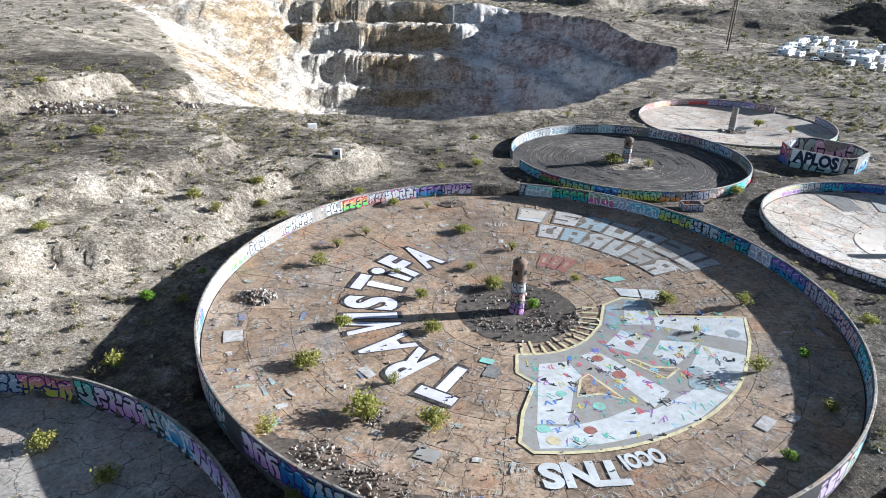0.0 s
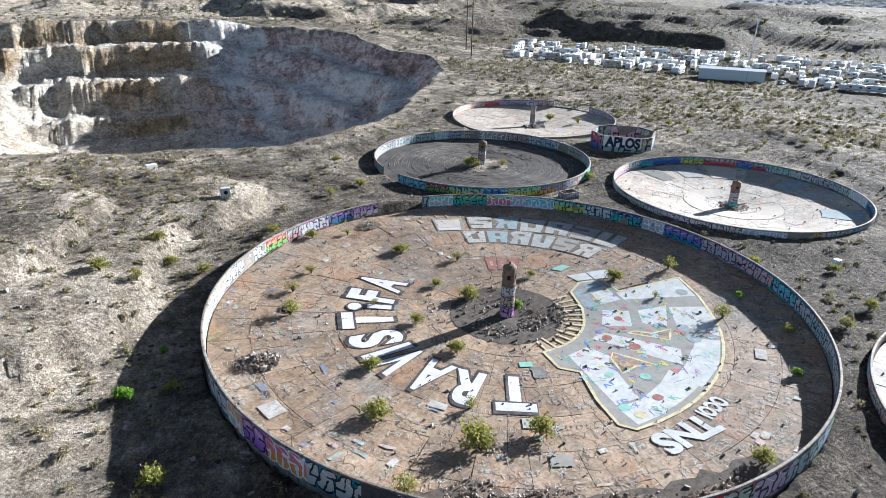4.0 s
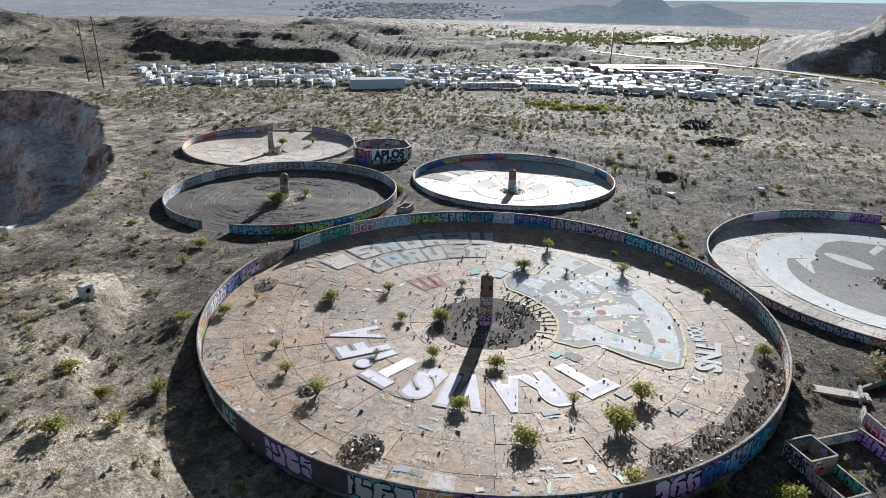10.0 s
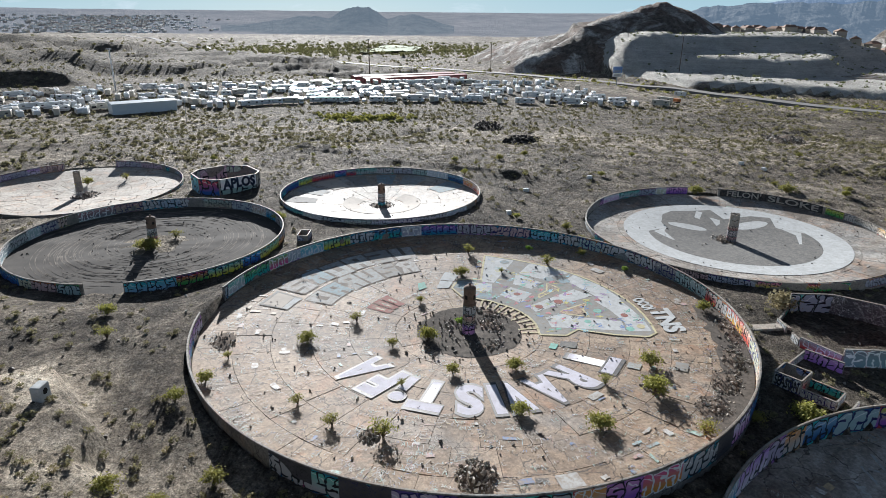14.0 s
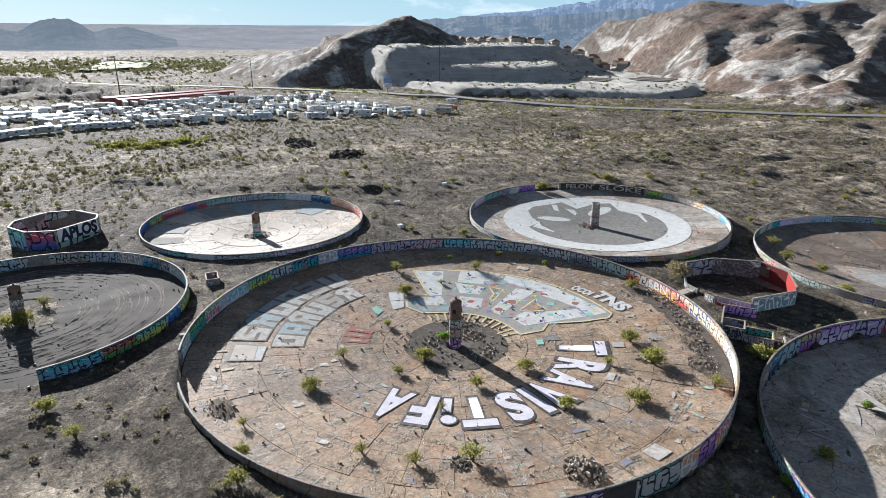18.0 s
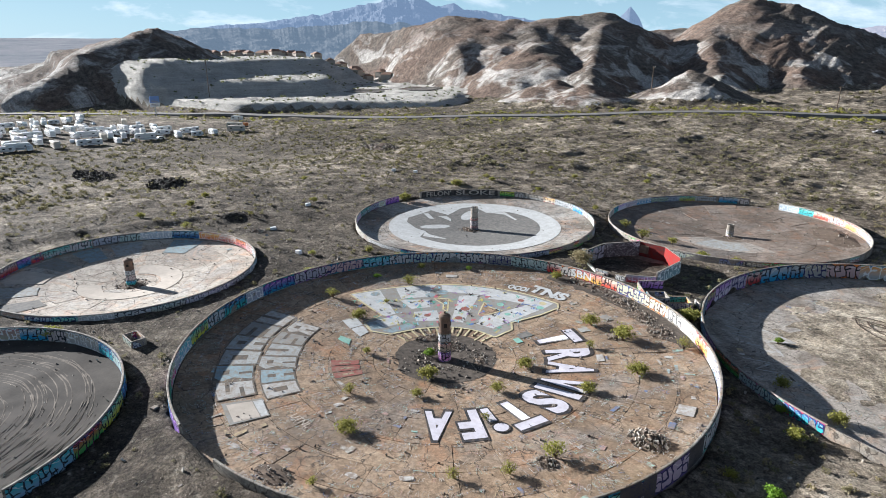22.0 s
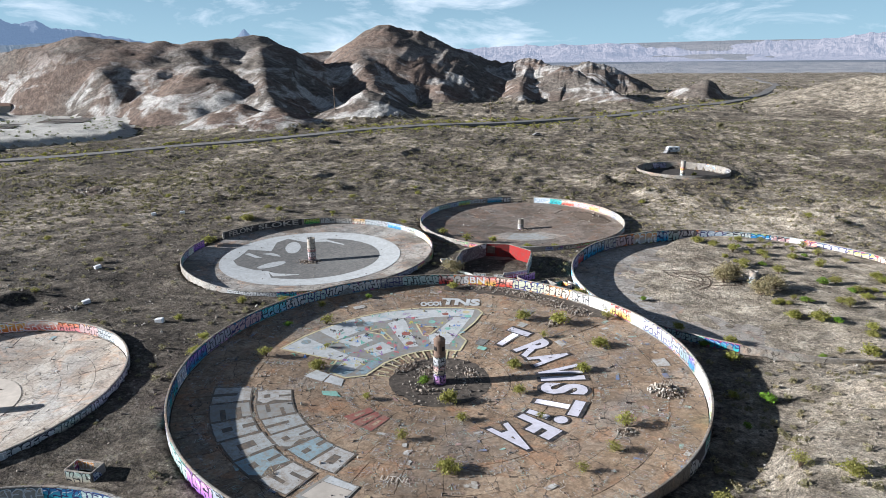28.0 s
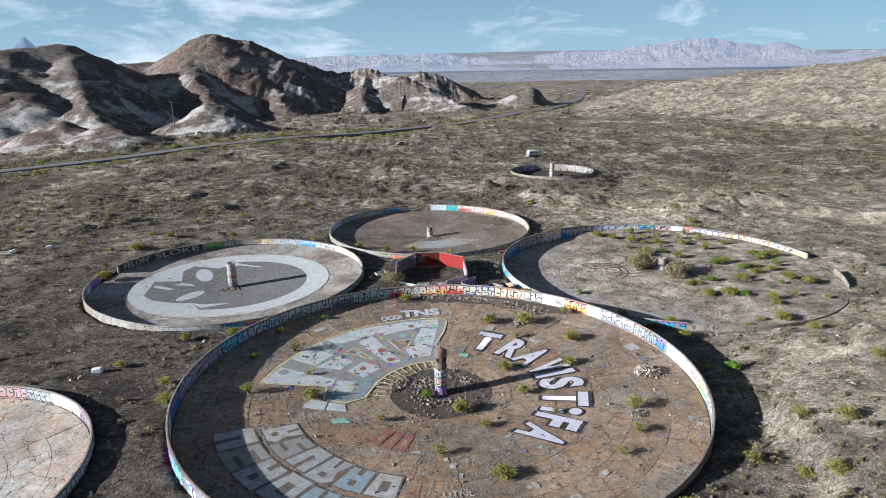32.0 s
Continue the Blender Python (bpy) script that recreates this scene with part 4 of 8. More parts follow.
    patch = np.clip(0.5 + 1.3 * fbm(x / 18, y / 18, 4, 95), 0, 1)
    site = smooth01(115, 60, np.hypot(x - 40, y - 62)) * smooth01(-28, -6, x)
    dark = 0.75 * smooth01(-4, 16, bs) * (1 - smooth01(45, 70, bs)) + (0.52 + 0.38 * patch) * site + 0.4 * lot + 0.5 * patch * smooth01(110, 260, x) * (1 - tm)
    dark = dark + north * 0.6 + 0.35 * smooth01(480, 700, y) * smooth01(60, 0, x) + 0.35 * scarp + 0.12 * hc * smooth01(-110, -170, x) + smooth01(-25, -70, y) * smooth01(-190, -120, x) * 0.45 * smooth01(0.50, 0.85, patch) * (1 - tm)
    dark = dark * (1 - 0.8 * np.clip(face, 0, 1)) + 0.3 * smooth01(85, 120, x) * smooth01(-10, 30, y) * smooth01(330, 260, y) * (0.4 + 0.6 * patch)
    dark = dark + 0.3 * patch * smooth01(0, -20, x) * smooth01(60, 85, y) + 0.85 * smooth01(1.1, 0.75, np.hypot((x + 105) / 42, (y - 178) / 26) + 0.25 * fbm(x / 14, y / 14, 3, 97))
    dark = dark + 0.22 * smooth01(20, 60, x) * smooth01(330, 230, x) * smooth01(25, -20, y) * smooth01(-260, -180, y)
    flat = smooth01(455, 520, y) * smooth01(950, 700, y) * smooth01(330, 180, x) * np.clip(0.75 + 1.5 * fbm(x / 60, y / 45, 3, 99), 0, 1)
    sand, dark = sand + 0.85 * flat, dark * (1 - 0.9 * flat)
    # two dirt tracks
    for tr in ([(-90, 96), (-52, 96), (-38, 94), (-30, 112), (-8, 132), (16, 146), (40, 168), (70, 205), (120, 262), (190, 300)], [(130, 30), (95, 42), (100, -20), (60, -45), (10, -70), (-40, -80), (-120, -60)]):
        td = poly_dist(x, y, tr, False)[0]
        dark = dark + 0.5 * np.exp(-(td / 2.6) ** 2)
    scrub = 0.25 + 0.6 * smooth01(60, 200, np.hypot(x - 20, y - 60))
    rdm = np.exp(-((rd - 16) / 9) ** 2)
    scrub = scrub + rdm
    masks = (np.clip(sand, 0, 1), np.clip(dark, 0, 0.9), np.clip(scrub * (1 - tm) * (1 - pitm), 0, 1), np.clip(np.maximum(hc * (1 - tm), 0), 0, 1), pitm, tm)
    return z, masks


GRID = {}


def ground_z(x, y):
    """Height of the built ground sheet under a point."""
    xs, ys, Z = GRID["x"], GRID["y"], GRID["z"]
    i, j = min(max(int(np.searchsorted(xs, x)) - 1, 0), len(xs) - 2), min(max(int(np.searchsorted(ys, y)) - 1, 0), len(ys) - 2)
    f, g = (x - xs[i]) / (xs[i + 1] - xs[i]), (y - ys[j]) / (ys[j + 1] - ys[j])
    return float((Z[j, i] * (1 - f) + Z[j, i + 1] * f) * (1 - g) + (Z[j + 1, i] * (1 - f) + Z[j + 1, i + 1] * f) * g)


def axis(lo, hi, step, near, far, grow=1.07):
    mid = list(np.arange(lo, hi + step / 2, step))
    out, s, v = [], step, hi
    while v < far:
        s *= grow
        v += s
        out.append(v)
    inn, s, v = [], step, lo
    while v > near:
        s *= grow
        v -= s
        inn.append(v)
    return np.array(inn[::-1] + mid + out)


def build_ground():
    xs = axis(-100, 118, 0.85, -2100, 2100, 1.020)
    ys = axis(-70, 180, 0.85, -2100, 2100, 1.013)
    X, Y = np.meshgrid(xs, ys)
    Z, mk = height(X.ravel(), Y.ravel())
    nx, ny = len(xs), len(ys)
    GRID.update(x=xs, y=ys, z=Z.reshape(ny, nx))
    verts = np.column_stack([X.ravel(), Y.ravel(), Z])
    i = np.arange(nx - 1)[None, :] + nx * np.arange(ny - 1)[:, None]
    i = i.ravel()
    quads = np.column_stack([i, i + 1, i + 1 + nx, i + nx])
    me = bpy.data.meshes.new("ground")
    me.vertices.add(len(verts))
    me.vertices.foreach_set("co", verts.ravel())
    me.loops.add(len(quads) * 4)
    me.loops.foreach_set("vertex_index", quads.ravel())
    me.polygons.add(len(quads))
    me.polygons.foreach_set("loop_start", np.arange(0, len(quads) * 4, 4))
    me.polygons.foreach_set("use_smooth", np.ones(len(quads), bool))
    mid = np.column_stack([mk[3][quads].mean(1), mk[4][quads].mean(1)])
    qx = X.ravel()[quads[:, 0]]
    tq = mk[5][quads].mean(1)
    mi = np.where(mid[:, 1] > 0.5, 2, np.where(tq > 0.5, 3, np.where((mid[:, 0] > 0.45) & (qx > -150), 1, 0)))
    me.polygons.foreach_set("material_index", mi)
    col = np.ones((len(verts), 4), np.float32)
    col[:, 0], col[:, 1], col[:, 2] = mk[0], mk[1], mk[2]
    at = me.attributes.new("mask", "FLOAT_COLOR", "POINT")
    at.data.foreach_set("color", col.ravel())
    me.update()
    for m in (M_SOIL, M_HILL, M_PIT, M_GRADED):
        me.materials.append(m)
    ob = new("ground", me)
    tagged(ob, "dusty grey-brown desert ground with an open pit, banks and bare hills", "ground", kind="structure")



GLYPHS = {}


def glyphs(text, size=1.0, offset=0.0):
    """The mesh of a text in the built-in font, centred on x, feet on y = 0."""
    if (text, offset) not in GLYPHS:
        cu = bpy.data.curves.new("text", "FONT")
        cu.body, cu.size, cu.offset = text, size, offset
        cu.align_x = "CENTER"
        cu.resolution_u = 4
        ob = new("text", cu)
        me = bpy.data.meshes.new_from_object(ob.evaluated_get(bpy.context.evaluated_depsgraph_get()))
        bpy.data.objects.remove(ob)
        me.materials.clear()
        GLYPHS[(text, offset)] = me
    return GLYPHS[(text, offset)].copy()


for word in [(ch, 1.0, o) for ch in "TRAVISF" for o in (0.085, 0.042)] + [("TNS", 1.0, 0.05), ("OCOI", 1.0, 0.05), ("UTNL", 1.0, 0.0), ("SBN", 1.0, 0.012), ("FELON'", 1.0, 0.02), ("SLOKE", 1.0, 0.02), ("APLOS", 1.0, 0.055), ("SEASON", 1.0, 0.03)]:
    glyphs(*word)
build_ground()


# ---- distance ----
def ridge_backdrop(name, label, az0, az1, dist, depth, base, prof, mat, seed, rough=0.25, step=0.25):
    """A far range as a folded strip of ridges; az in degrees from +x, prof(az) its height."""
    na = int((az1 - az0) / step)
    rows = 14
    vs, fs = [], []
    az = az0 + (az1 - az0) * np.arange(na + 1) / na
    top = np.array([prof(a) for a in az]) * (1 + rough * fbm(az * 1.3, az * 0 + seed * 3.1, 5, seed + 3, 0.55))
    for j in range(rows + 1):
        f = j / rows
        d = dist - depth * (1 - f)
        n = fbm(az * 0.55 + 7 * seed, az * 0 + f * 2.2 + seed, 6, seed, 0.6, True)
        h = base + (top - base) * (f ** 1.3) * (1 + 0.16 * n * (1 - f) * 2 * f)
        vs += np.column_stack([d * np.cos(np.radians(az)), d * np.sin(np.radians(az)) + 66, h]).tolist()
    for j in range(rows):
        for i in range(na):
            a = j * (na + 1) + i
            fs.append((a, a + 1, a + na + 2, a + na + 1))
    ob = raw(name, vs, fs, mat, smooth=True)
    return tagged(ob, label, "mountain range", kind="structure")


def bumps(*rows, low=12.0):
    """A profile from (azimuth, height, width) humps."""
    return lambda az: max([low] + [h * math.exp(-((az - a) / w) ** 2) for a, h, w in rows])


valley_v, valley_f = [], []
for k, d in enumerate((1900, 2300, 2800, 3400, 4000, 4500, 4850)):
    for i in range(121):
        a = radians(i * 3)
        valley_v.append((d * math.cos(a), d * math.sin(a) + 66, (-34, -28, -14, 6, 32, 58, 74)[k] + (0, 4, 14, 34, 58, 84, 100)[k] * math.exp(-(((i * 3) - 258) / 34) ** 2) + 5 * noise.noise((d * math.cos(a) / 300, d * math.sin(a) / 300, 1))))
for k in range(6):
    for i in range(120):
        a = k * 121 + i
        valley_f.append((a, a + 1, a + 122, a + 121))
tagged(raw("backdrop_valley", valley_v, valley_f, M_VALLEY, smooth=True), "pale valley floor with painted haze reaching the horizon", "valley", kind="structure")
def far_range(name, label, prof, near, dist, base, mat, seed, step=0.1, cut=0.5):
    """A far range: crest heights by azimuth, with spurs and ravines down to the plain."""
    az = np.arange(prof[0][0], prof[-1][0] + step / 2, step)
    crest = np.interp(az, [p[0] for p in prof], [p[1] for p in prof])
    rows = 30
    vs = []
    for j in range(rows + 1):
        f = j / rows
        d = near + (dist - near) * f
        x, y = d * np.cos(np.radians(az)), d * np.sin(np.radians(az)) + 66
        rough = fbm(x / 330, y / 330, 6, seed, 0.58, True)
        top = crest * (1 + 0.10 * fbm(az * 0.9, az * 0 + seed, 5, seed + 2, 0.6))
        h = base + (top - base) * f ** 1.15 + rough * (top - base) * cut * np.sin(np.pi * min(1, f * 1.0)) * 0.9
        vs.append(np.column_stack([x, y, h]))
    na = len(az) - 1
    fs = [(j * (na + 1) + i, j * (na + 1) + i + 1, (j + 1) * (na + 1) + i + 1, (j + 1) * (na + 1) + i) for j in range(rows) for i in range(na)]
    return tagged(raw(name, np.concatenate(vs).tolist(), fs, mat, smooth=False), label, "mountain range", kind="structure")


far_range("backdrop_range_south", "long pinkish desert mountain range far away in painted haze", [(222, 90), (231, 125), (234.4, 128), (236.1, 118), (238, 158), (239.2, 190), (241, 178), (243.2, 208), (245.8, 228), (247.5, 222), (249.7, 196), (252, 168), (256.6, 160), (260, 142), (264, 134), (268.4, 162), (274, 152), (276.3, 158), (281, 142), (285, 134), (292, 120), (300, 95)], 3300, 4700, 40, M_FARMT, 3)
far_range("backdrop_range_west", "mountain tinted blue by painted haze far beyond the dark hills", [(300, 120), (308, 190), (314.4, 276), (315.4, 312), (316.5, 300), (318.4, 336), (320.4, 348), (322.1, 322), (325.6, 258), (328, 225), (330.4, 198), (333.3, 172), (335.4, 152), (340.7, 100), (344.5, 48), (348, 10)], 3700, 4750, 20, M_BLUEMT, 5, 0.1, 0.35)
far_range("backdrop_cone", "small cone-shaped peak on the horizon, tinted blue by painted haze", [(298.6, 60), (299.6, 205), (300.4, 268), (301.1, 222), (302.4, 60)], 4400, 4650, 20, M_BLUEMT, 9, 0.05, 0.1)
ridge_backdrop("backdrop_buttes", "flat-topped buttes in painted haze beyond the green valley", 2, 22, 2900, 500, -30, bumps((10.5, 88, 2.6), (6.0, 52, 2.6), (14.5, 40, 4), low=-34), M_NEARMT, 11, 0.2, 0.1)
ridge_backdrop("backdrop_range_east", "low mountains across the valley, faint with painted haze", 20, 120, 4700, 700, 20, bumps((40, 75, 14), (70, 70, 18), (100, 80, 14)), M_VALLEY, 13)

far_range("backdrop_ridge_blue", "dark ridge tinted blue by painted haze beyond the graded benches", [(314, 120), (319, 118), (321.7, 124), (324.2, 123), (327.3, 112), (330.3, 97), (334.2, 100), (337.6, 95), (341.4, 86), (342.5, 54), (345, 10), (347, -20)], 2150, 2650, -20, M_RIDGEBLUE, 15, 0.1, 0.3)
rt = random.Random(77)
bm = bmesh.new()
for _ in range(700):
    d, az = rt.uniform(2500, 4000), rt.gauss(31, 3.4)
    x, y = d * math.cos(radians(az)), d * math.sin(radians(az)) + 66
    zv = float(np.interp(d, (1900, 2300, 2800, 3400, 4000), (-34, -28, -14, 6, 32)))
    a, b_ = rt.uniform(5, 11), rt.uniform(4, 8)
    box(bm, x - a, y - b_, zv - 6, x + a, y + b_, zv + rt.uniform(5, 9))
tagged(link("distant_town", bm, island_paint("town_walls", [(0.62, 0.60, 0.56), (0.45, 0.40, 0.35), (0.70, 0.69, 0.67), (0.35, 0.30, 0.27), (0.55, 0.50, 0.44)], 0.2)), "pale roofs of a town spread over the far valley", "town", kind="stuff")


# ---- road ----
def ribbon(name, pts, width, lift, mat, label, category, step=6.0, parent=None):
    vs, fs = [], []
    dense = []
    for (x0, y0), (x1, y1) in zip(pts, pts[1:]):
        n = max(1, int(math.hypot(x1 - x0, y1 - y0) / step))
        dense += [(x0 + (x1 - x0) * k / n, y0 + (y1 - y0) * k / n) for k in range(n)]
    dense.append(pts[-1])
    for _ in range(24):
        dense = [dense[0]] + [((a[0] + 2 * b[0] + c[0]) / 4, (a[1] + 2 * b[1] + c[1]) / 4) for a, b, c in zip(dense, dense[1:], dense[2:])] + [dense[-1]]
    arr = np.array(dense)
    tan = np.gradient(arr, axis=0)
    tan /= np.hypot(tan[:, 0], tan[:, 1])[:, None]
    nor = np.column_stack([-tan[:, 1], tan[:, 0]])
    zs = np.max([height(*(arr + nor * width * k).T)[0] for k in (-0.55, -0.25, 0, 0.25, 0.55)], axis=0)
    for _ in range(6):
        zs = np.convolve(np.pad(zs, 2, mode="edge"), [0.1, 0.2, 0.4, 0.2, 0.1], "valid")
    for p, q, zz in zip(arr, nor, zs):
        for w, dz in ((-0.56, -1.5), (-0.5, 0), (0.5, 0), (0.56, -1.5)):
            vs.append((p[0] + q[0] * w * width, p[1] + q[1] * w * width, zz + lift + dz))
    for i in range(len(arr) - 1):
        for k in range(3):
            a = i * 4 + k
            fs.append((a, a + 1, a + 5, a + 4))
    ob = raw(name, vs, fs, mat, parent)
    return tagged(ob, label, category, kind="structure") if parent is None else ob


highway = ribbon("road", ROAD, 10.0, 0.45, M_ROAD, "grey two-lane highway crossing the desert", "road")


# ---- tanks ----
def floor_z(tank, r):
    cx, cy, R, top, edge, mid = TANKS[tank]
    return mid + (edge - mid) * r / (R - THICK)


def arc_faces(n, m, off=0):
    return [(off + i * m + k, off + i * m + (k + 1) % m, off + (i + 1) * m + (k + 1) % m, off + (i + 1) * m + k) for i in range(n) for k in range(m)]


def tank_wall(tank, root, spans, seed=0):
    """The ring wall with a chipped, rounded top, as arcs between openings (degrees)."""
    cx, cy, R, top, edge, mid = TANKS[tank]
    for a0, a1, t0, t1 in spans:
        n = max(6, int((a1 - a0) / 360 * R * 6.28 / 0.9))
        vs = []
        for i in range(n + 1):
            f = i / n
            a = radians(a0 + (a1 - a0) * f)
            tz = (t0 + (t1 - t0) * f) - 0.05 * abs(noise.noise((a * R / 1.5, seed, 0))) - 0.10 * max(0, noise.noise((a * R / 6, seed, 4)) - 0.25)
            ro = R + 0.02 * noise.noise((a * R / 4, seed, 9))
            for r, z in ((ro - THICK, edge - 2.6), (ro - THICK, tz - 0.06), (ro - THICK + 0.05, tz), (ro - 0.05, tz), (ro, tz - 0.06), (ro, edge - 2.6)):
                vs.append((r * math.cos(a), r * math.sin(a), z))
        fs = arc_faces(n, 6) + [(0, 1, 2, 3, 4, 5), tuple(n * 6 + k for k in (5, 4, 3, 2, 1, 0))]
        raw("wall", vs, fs, M_CONC, root, smooth=False)


def slab_mesh(r0, r1, da, z0, z1, gap=0.05, thick=0.14, cut=0):
    """One floor slab in polar form: centred on angle 0, inner and outer radius with its heights."""
    n = max(2, int(da * r1 / 1.6))
    vs, fs = [], []
    g0 = gap / 2
    for k in range(2):
        dz = -0.012 if k == 0 else -thick
        for r, z in ((r0 + g0, z0), (r1 - g0, z1)):
            h = da / 2 - g0 / r
            for i in range(n + 1):
                a = -h + 2 * h * i / n
                vs.append((r * math.cos(a), r * math.sin(a), z + dz))
    m = n + 1
    for i in range(n):
        fs.append((i, m + i, m + i + 1, i + 1))
    ring = list(range(m)) + [m + i for i in range(n, -1, -1)]
    for i in range(len(ring)):
        a, b = ring[i], ring[(i + 1) % len(ring)]
        fs.append((a, b, b + 2 * m, a + 2 * m))
    me = bpy.data.meshes.new("floor_slab")
    me.from_pydata(vs, [], fs)
    return me


def slab_floor(tank, root, rings, mat, seed, skip=None):
    """Concentric rings of slabs: (inner radius, outer radius, how many)."""
    rnd = random.Random(seed)
    cx, cy, R, top, edge, mid = TANKS[tank]
    for r0, r1, n in rings:
        da = 2 * math.pi / n
        me = slab_mesh(r0, r1, da, floor_z(tank, r0), floor_z(tank, r1))
        me.materials.append(mat)
        ph = rnd.random() * da
        for i in range(n):
            a = ph + i * da
            if skip and skip((r0 + r1) / 2, math.degrees(a) % 360):
                continue
            ob = new("floor_slab", me)
            ob.parent = root
            ob.matrix_basis = pose(0, 0, -0.03 - 0.035 * rnd.random() ** 2, rnd.uniform(-0.7, 0.7), rnd.uniform(-0.03, 0.02), math.degrees(a))


def cone_floor(tank, root, name, mat, r0, r1, lift, n=96, rough=0.0, seed=0, label="", wob=0.0, grow=None, rise=None):
    cx, cy, R, top, edge, mid = TANKS[tank]
    m = max(2, int((r1 - r0) / 1.3))
    vs, fs = [], []
    for j in range(m + 1):
        r_ = r0 + (r1 - r0) * j / m
        for i in range(n):
            a = 2 * math.pi * i / n
            r = r_ * (grow(math.degrees(a)) if grow else 1) * (1 + wob * noise.fractal((math.cos(a) * 1.6, math.sin(a) * 1.6, seed + 0.5), 0.7, 2.0, 4))
            p = (r * math.cos(a), r * math.sin(a))
            vs.append((*p, floor_z(tank, r) + (rise(math.degrees(a)) * r / R if rise else 0) + lift * (1.0 if wob == 0 else 1.4 - 1.6 * j / m) + rough * (1.0 if wob == 0 else 1 - j / m) * noise.fractal((p[0] / 6, p[1] / 6, seed), 0.6, 2.0, 5)))
    for j in range(m):
        for i in range(n):
            a, b = j * n + i, j * n + (i + 1) % n
            fs.append((a, b, b + n, a + n))
    return raw(name, vs, fs, mat, root, label, True)


def curved_panel(root, R, a0, a1, z0, z1, mat, inside, name="graffiti", sag=0.0, rnd=None):
    """Paint on the wall: a thin curved sheet in front of the concrete."""
    n = max(4, int(abs(a1 - a0) / 360 * 6.28 * R / 0.9), int(abs(a1 - a0) / 12))
    off = -THICK - 0.012 if inside else 0.012
    vs, fs, us = [], [], []
    r = R + off
    for i in range(n + 1):
        a = radians(a0 + (a1 - a0) * i / n)
        rr = r - (0.022 if inside else -0.022)
        for z in (z0, z1):
            vs.append((rr * math.cos(a), rr * math.sin(a), z))
            us.append((R * a * 2.0 / (z1 - z0), (z - z0) * 2.0 / (z1 - z0)))
    fs = [(2 * i, 2 * i + 2, 2 * i + 3, 2 * i + 1) if inside is False else (2 * i, 2 * i + 1, 2 * i + 3, 2 * i + 2) for i in range(n)]
    ob = raw(name, vs, fs, mat, root)
    lay = ob.data.uv_layers.new(name="uv")
    for lp in ob.data.loops:
        lay.data[lp.index].uv = us[lp.vertex_index]
    return ob


def graffiti_ring(tank, root, spans, inside, pick, seed, low=0.0, length=5.0):
    """A run of painted pieces, each a few metres long, along arcs of the wall."""
    rnd = random.Random(seed)
    cx, cy, R, top, edge, mid = TANKS[tank]
    for a0, a1, t0, t1 in spans:
        a = a0 + 0.3
        while a < a1 - 1.0:
            w = math.degrees(length * rnd.uniform(0.55, 1.5) / R)
            b = min(a + w, a1 - 0.3)
            f = (a - a0) / (a1 - a0)
            f2 = (b - a0) / (a1 - a0)
            tz = min(t0 + (t1 - t0) * f, t0 + (t1 - t0) * f2)
            mat = pick((a % 360), rnd)
            if mat is not None:
                curved_panel(root, R, a, b, (edge + 0.03 if inside else low) + rnd.uniform(0, 0.08), tz - 0.09 - rnd.uniform(0, 0.10), mat, inside)
            a = b


def polar(tank, r, deg, lift=0.02):
    a = radians(deg)
    return (r * math.cos(a), r * math.sin(a), floor_z(tank, r) + lift)


def sector(tank, root, r0, r1, a0, a1, mat, lift=0.018, name="paint", label=""):
    """A painted patch bounded by two arcs and two radii."""
    n = max(2, int(abs(a1 - a0) / 3))
    vs = [polar(tank, r, a0 + (a1 - a0) * i / n, lift) for i in range(n + 1) for r in (r0, r1)]
    fs = [(2 * i, 2 * i + 1, 2 * i + 3, 2 * i + 2) for i in range(n)]
    return raw(name, vs, fs, mat, root, label)


def shape(tank, root, pts, mat, lift=0.02, name="paint", label=""):
    """A painted patch with corners given as (radius, degrees)."""
    vs = [polar(tank, r, d, lift) for r, d in pts]
    bm = bmesh.new()
    f = bm.faces.new([bm.verts.new(v) for v in vs])
    f.normal_update()
    if f.normal.z < 0:
        f.normal_flip()
    bmesh.ops.triangulate(bm, faces=[f])
    for _ in range(4):
        far = [e for e in bm.edges if e.calc_length() > 2.2]
        if not far:
            break
        bmesh.ops.subdivide_edges(bm, edges=far, cuts=1)
        bmesh.ops.triangulate(bm, faces=bm.faces[:])
    for v in bm.verts:
        v.co.z = floor_z(tank, math.hypot(v.co.x, v.co.y)) + lift
    return link(name, bm, mat, root, label)


def stroke(tank, root, pts, width, mat, lift=0.03, closed=False, name="painted_line"):
    """A painted line through (radius, degrees) corners."""
    P = [Vector(polar(tank, r, d, lift)) for r, d in pts]
    if closed:
        P.append(P[0])
    dense = []
    for a, b in zip(P, P[1:]):
        n = max(1, int((b - a).length / 1.0))
        dense += [a.lerp(b, k / n) for k in range(n)]
    dense.append(P[-1])
    vs, fs = [], []
    for i, p in enumerate(dense):
        q = (dense[min(i + 1, len(dense) - 1)] - dense[max(i - 1, 0)]).normalized()
        s = Vector((-q.y, q.x, 0)) * width / 2
        vs += [p + s, p - s]
    fs = [(2 * i, 2 * i + 1, 2 * i + 3, 2 * i + 2) for i in range(len(dense) - 1)]
    return raw(name, vs, fs, mat, root)


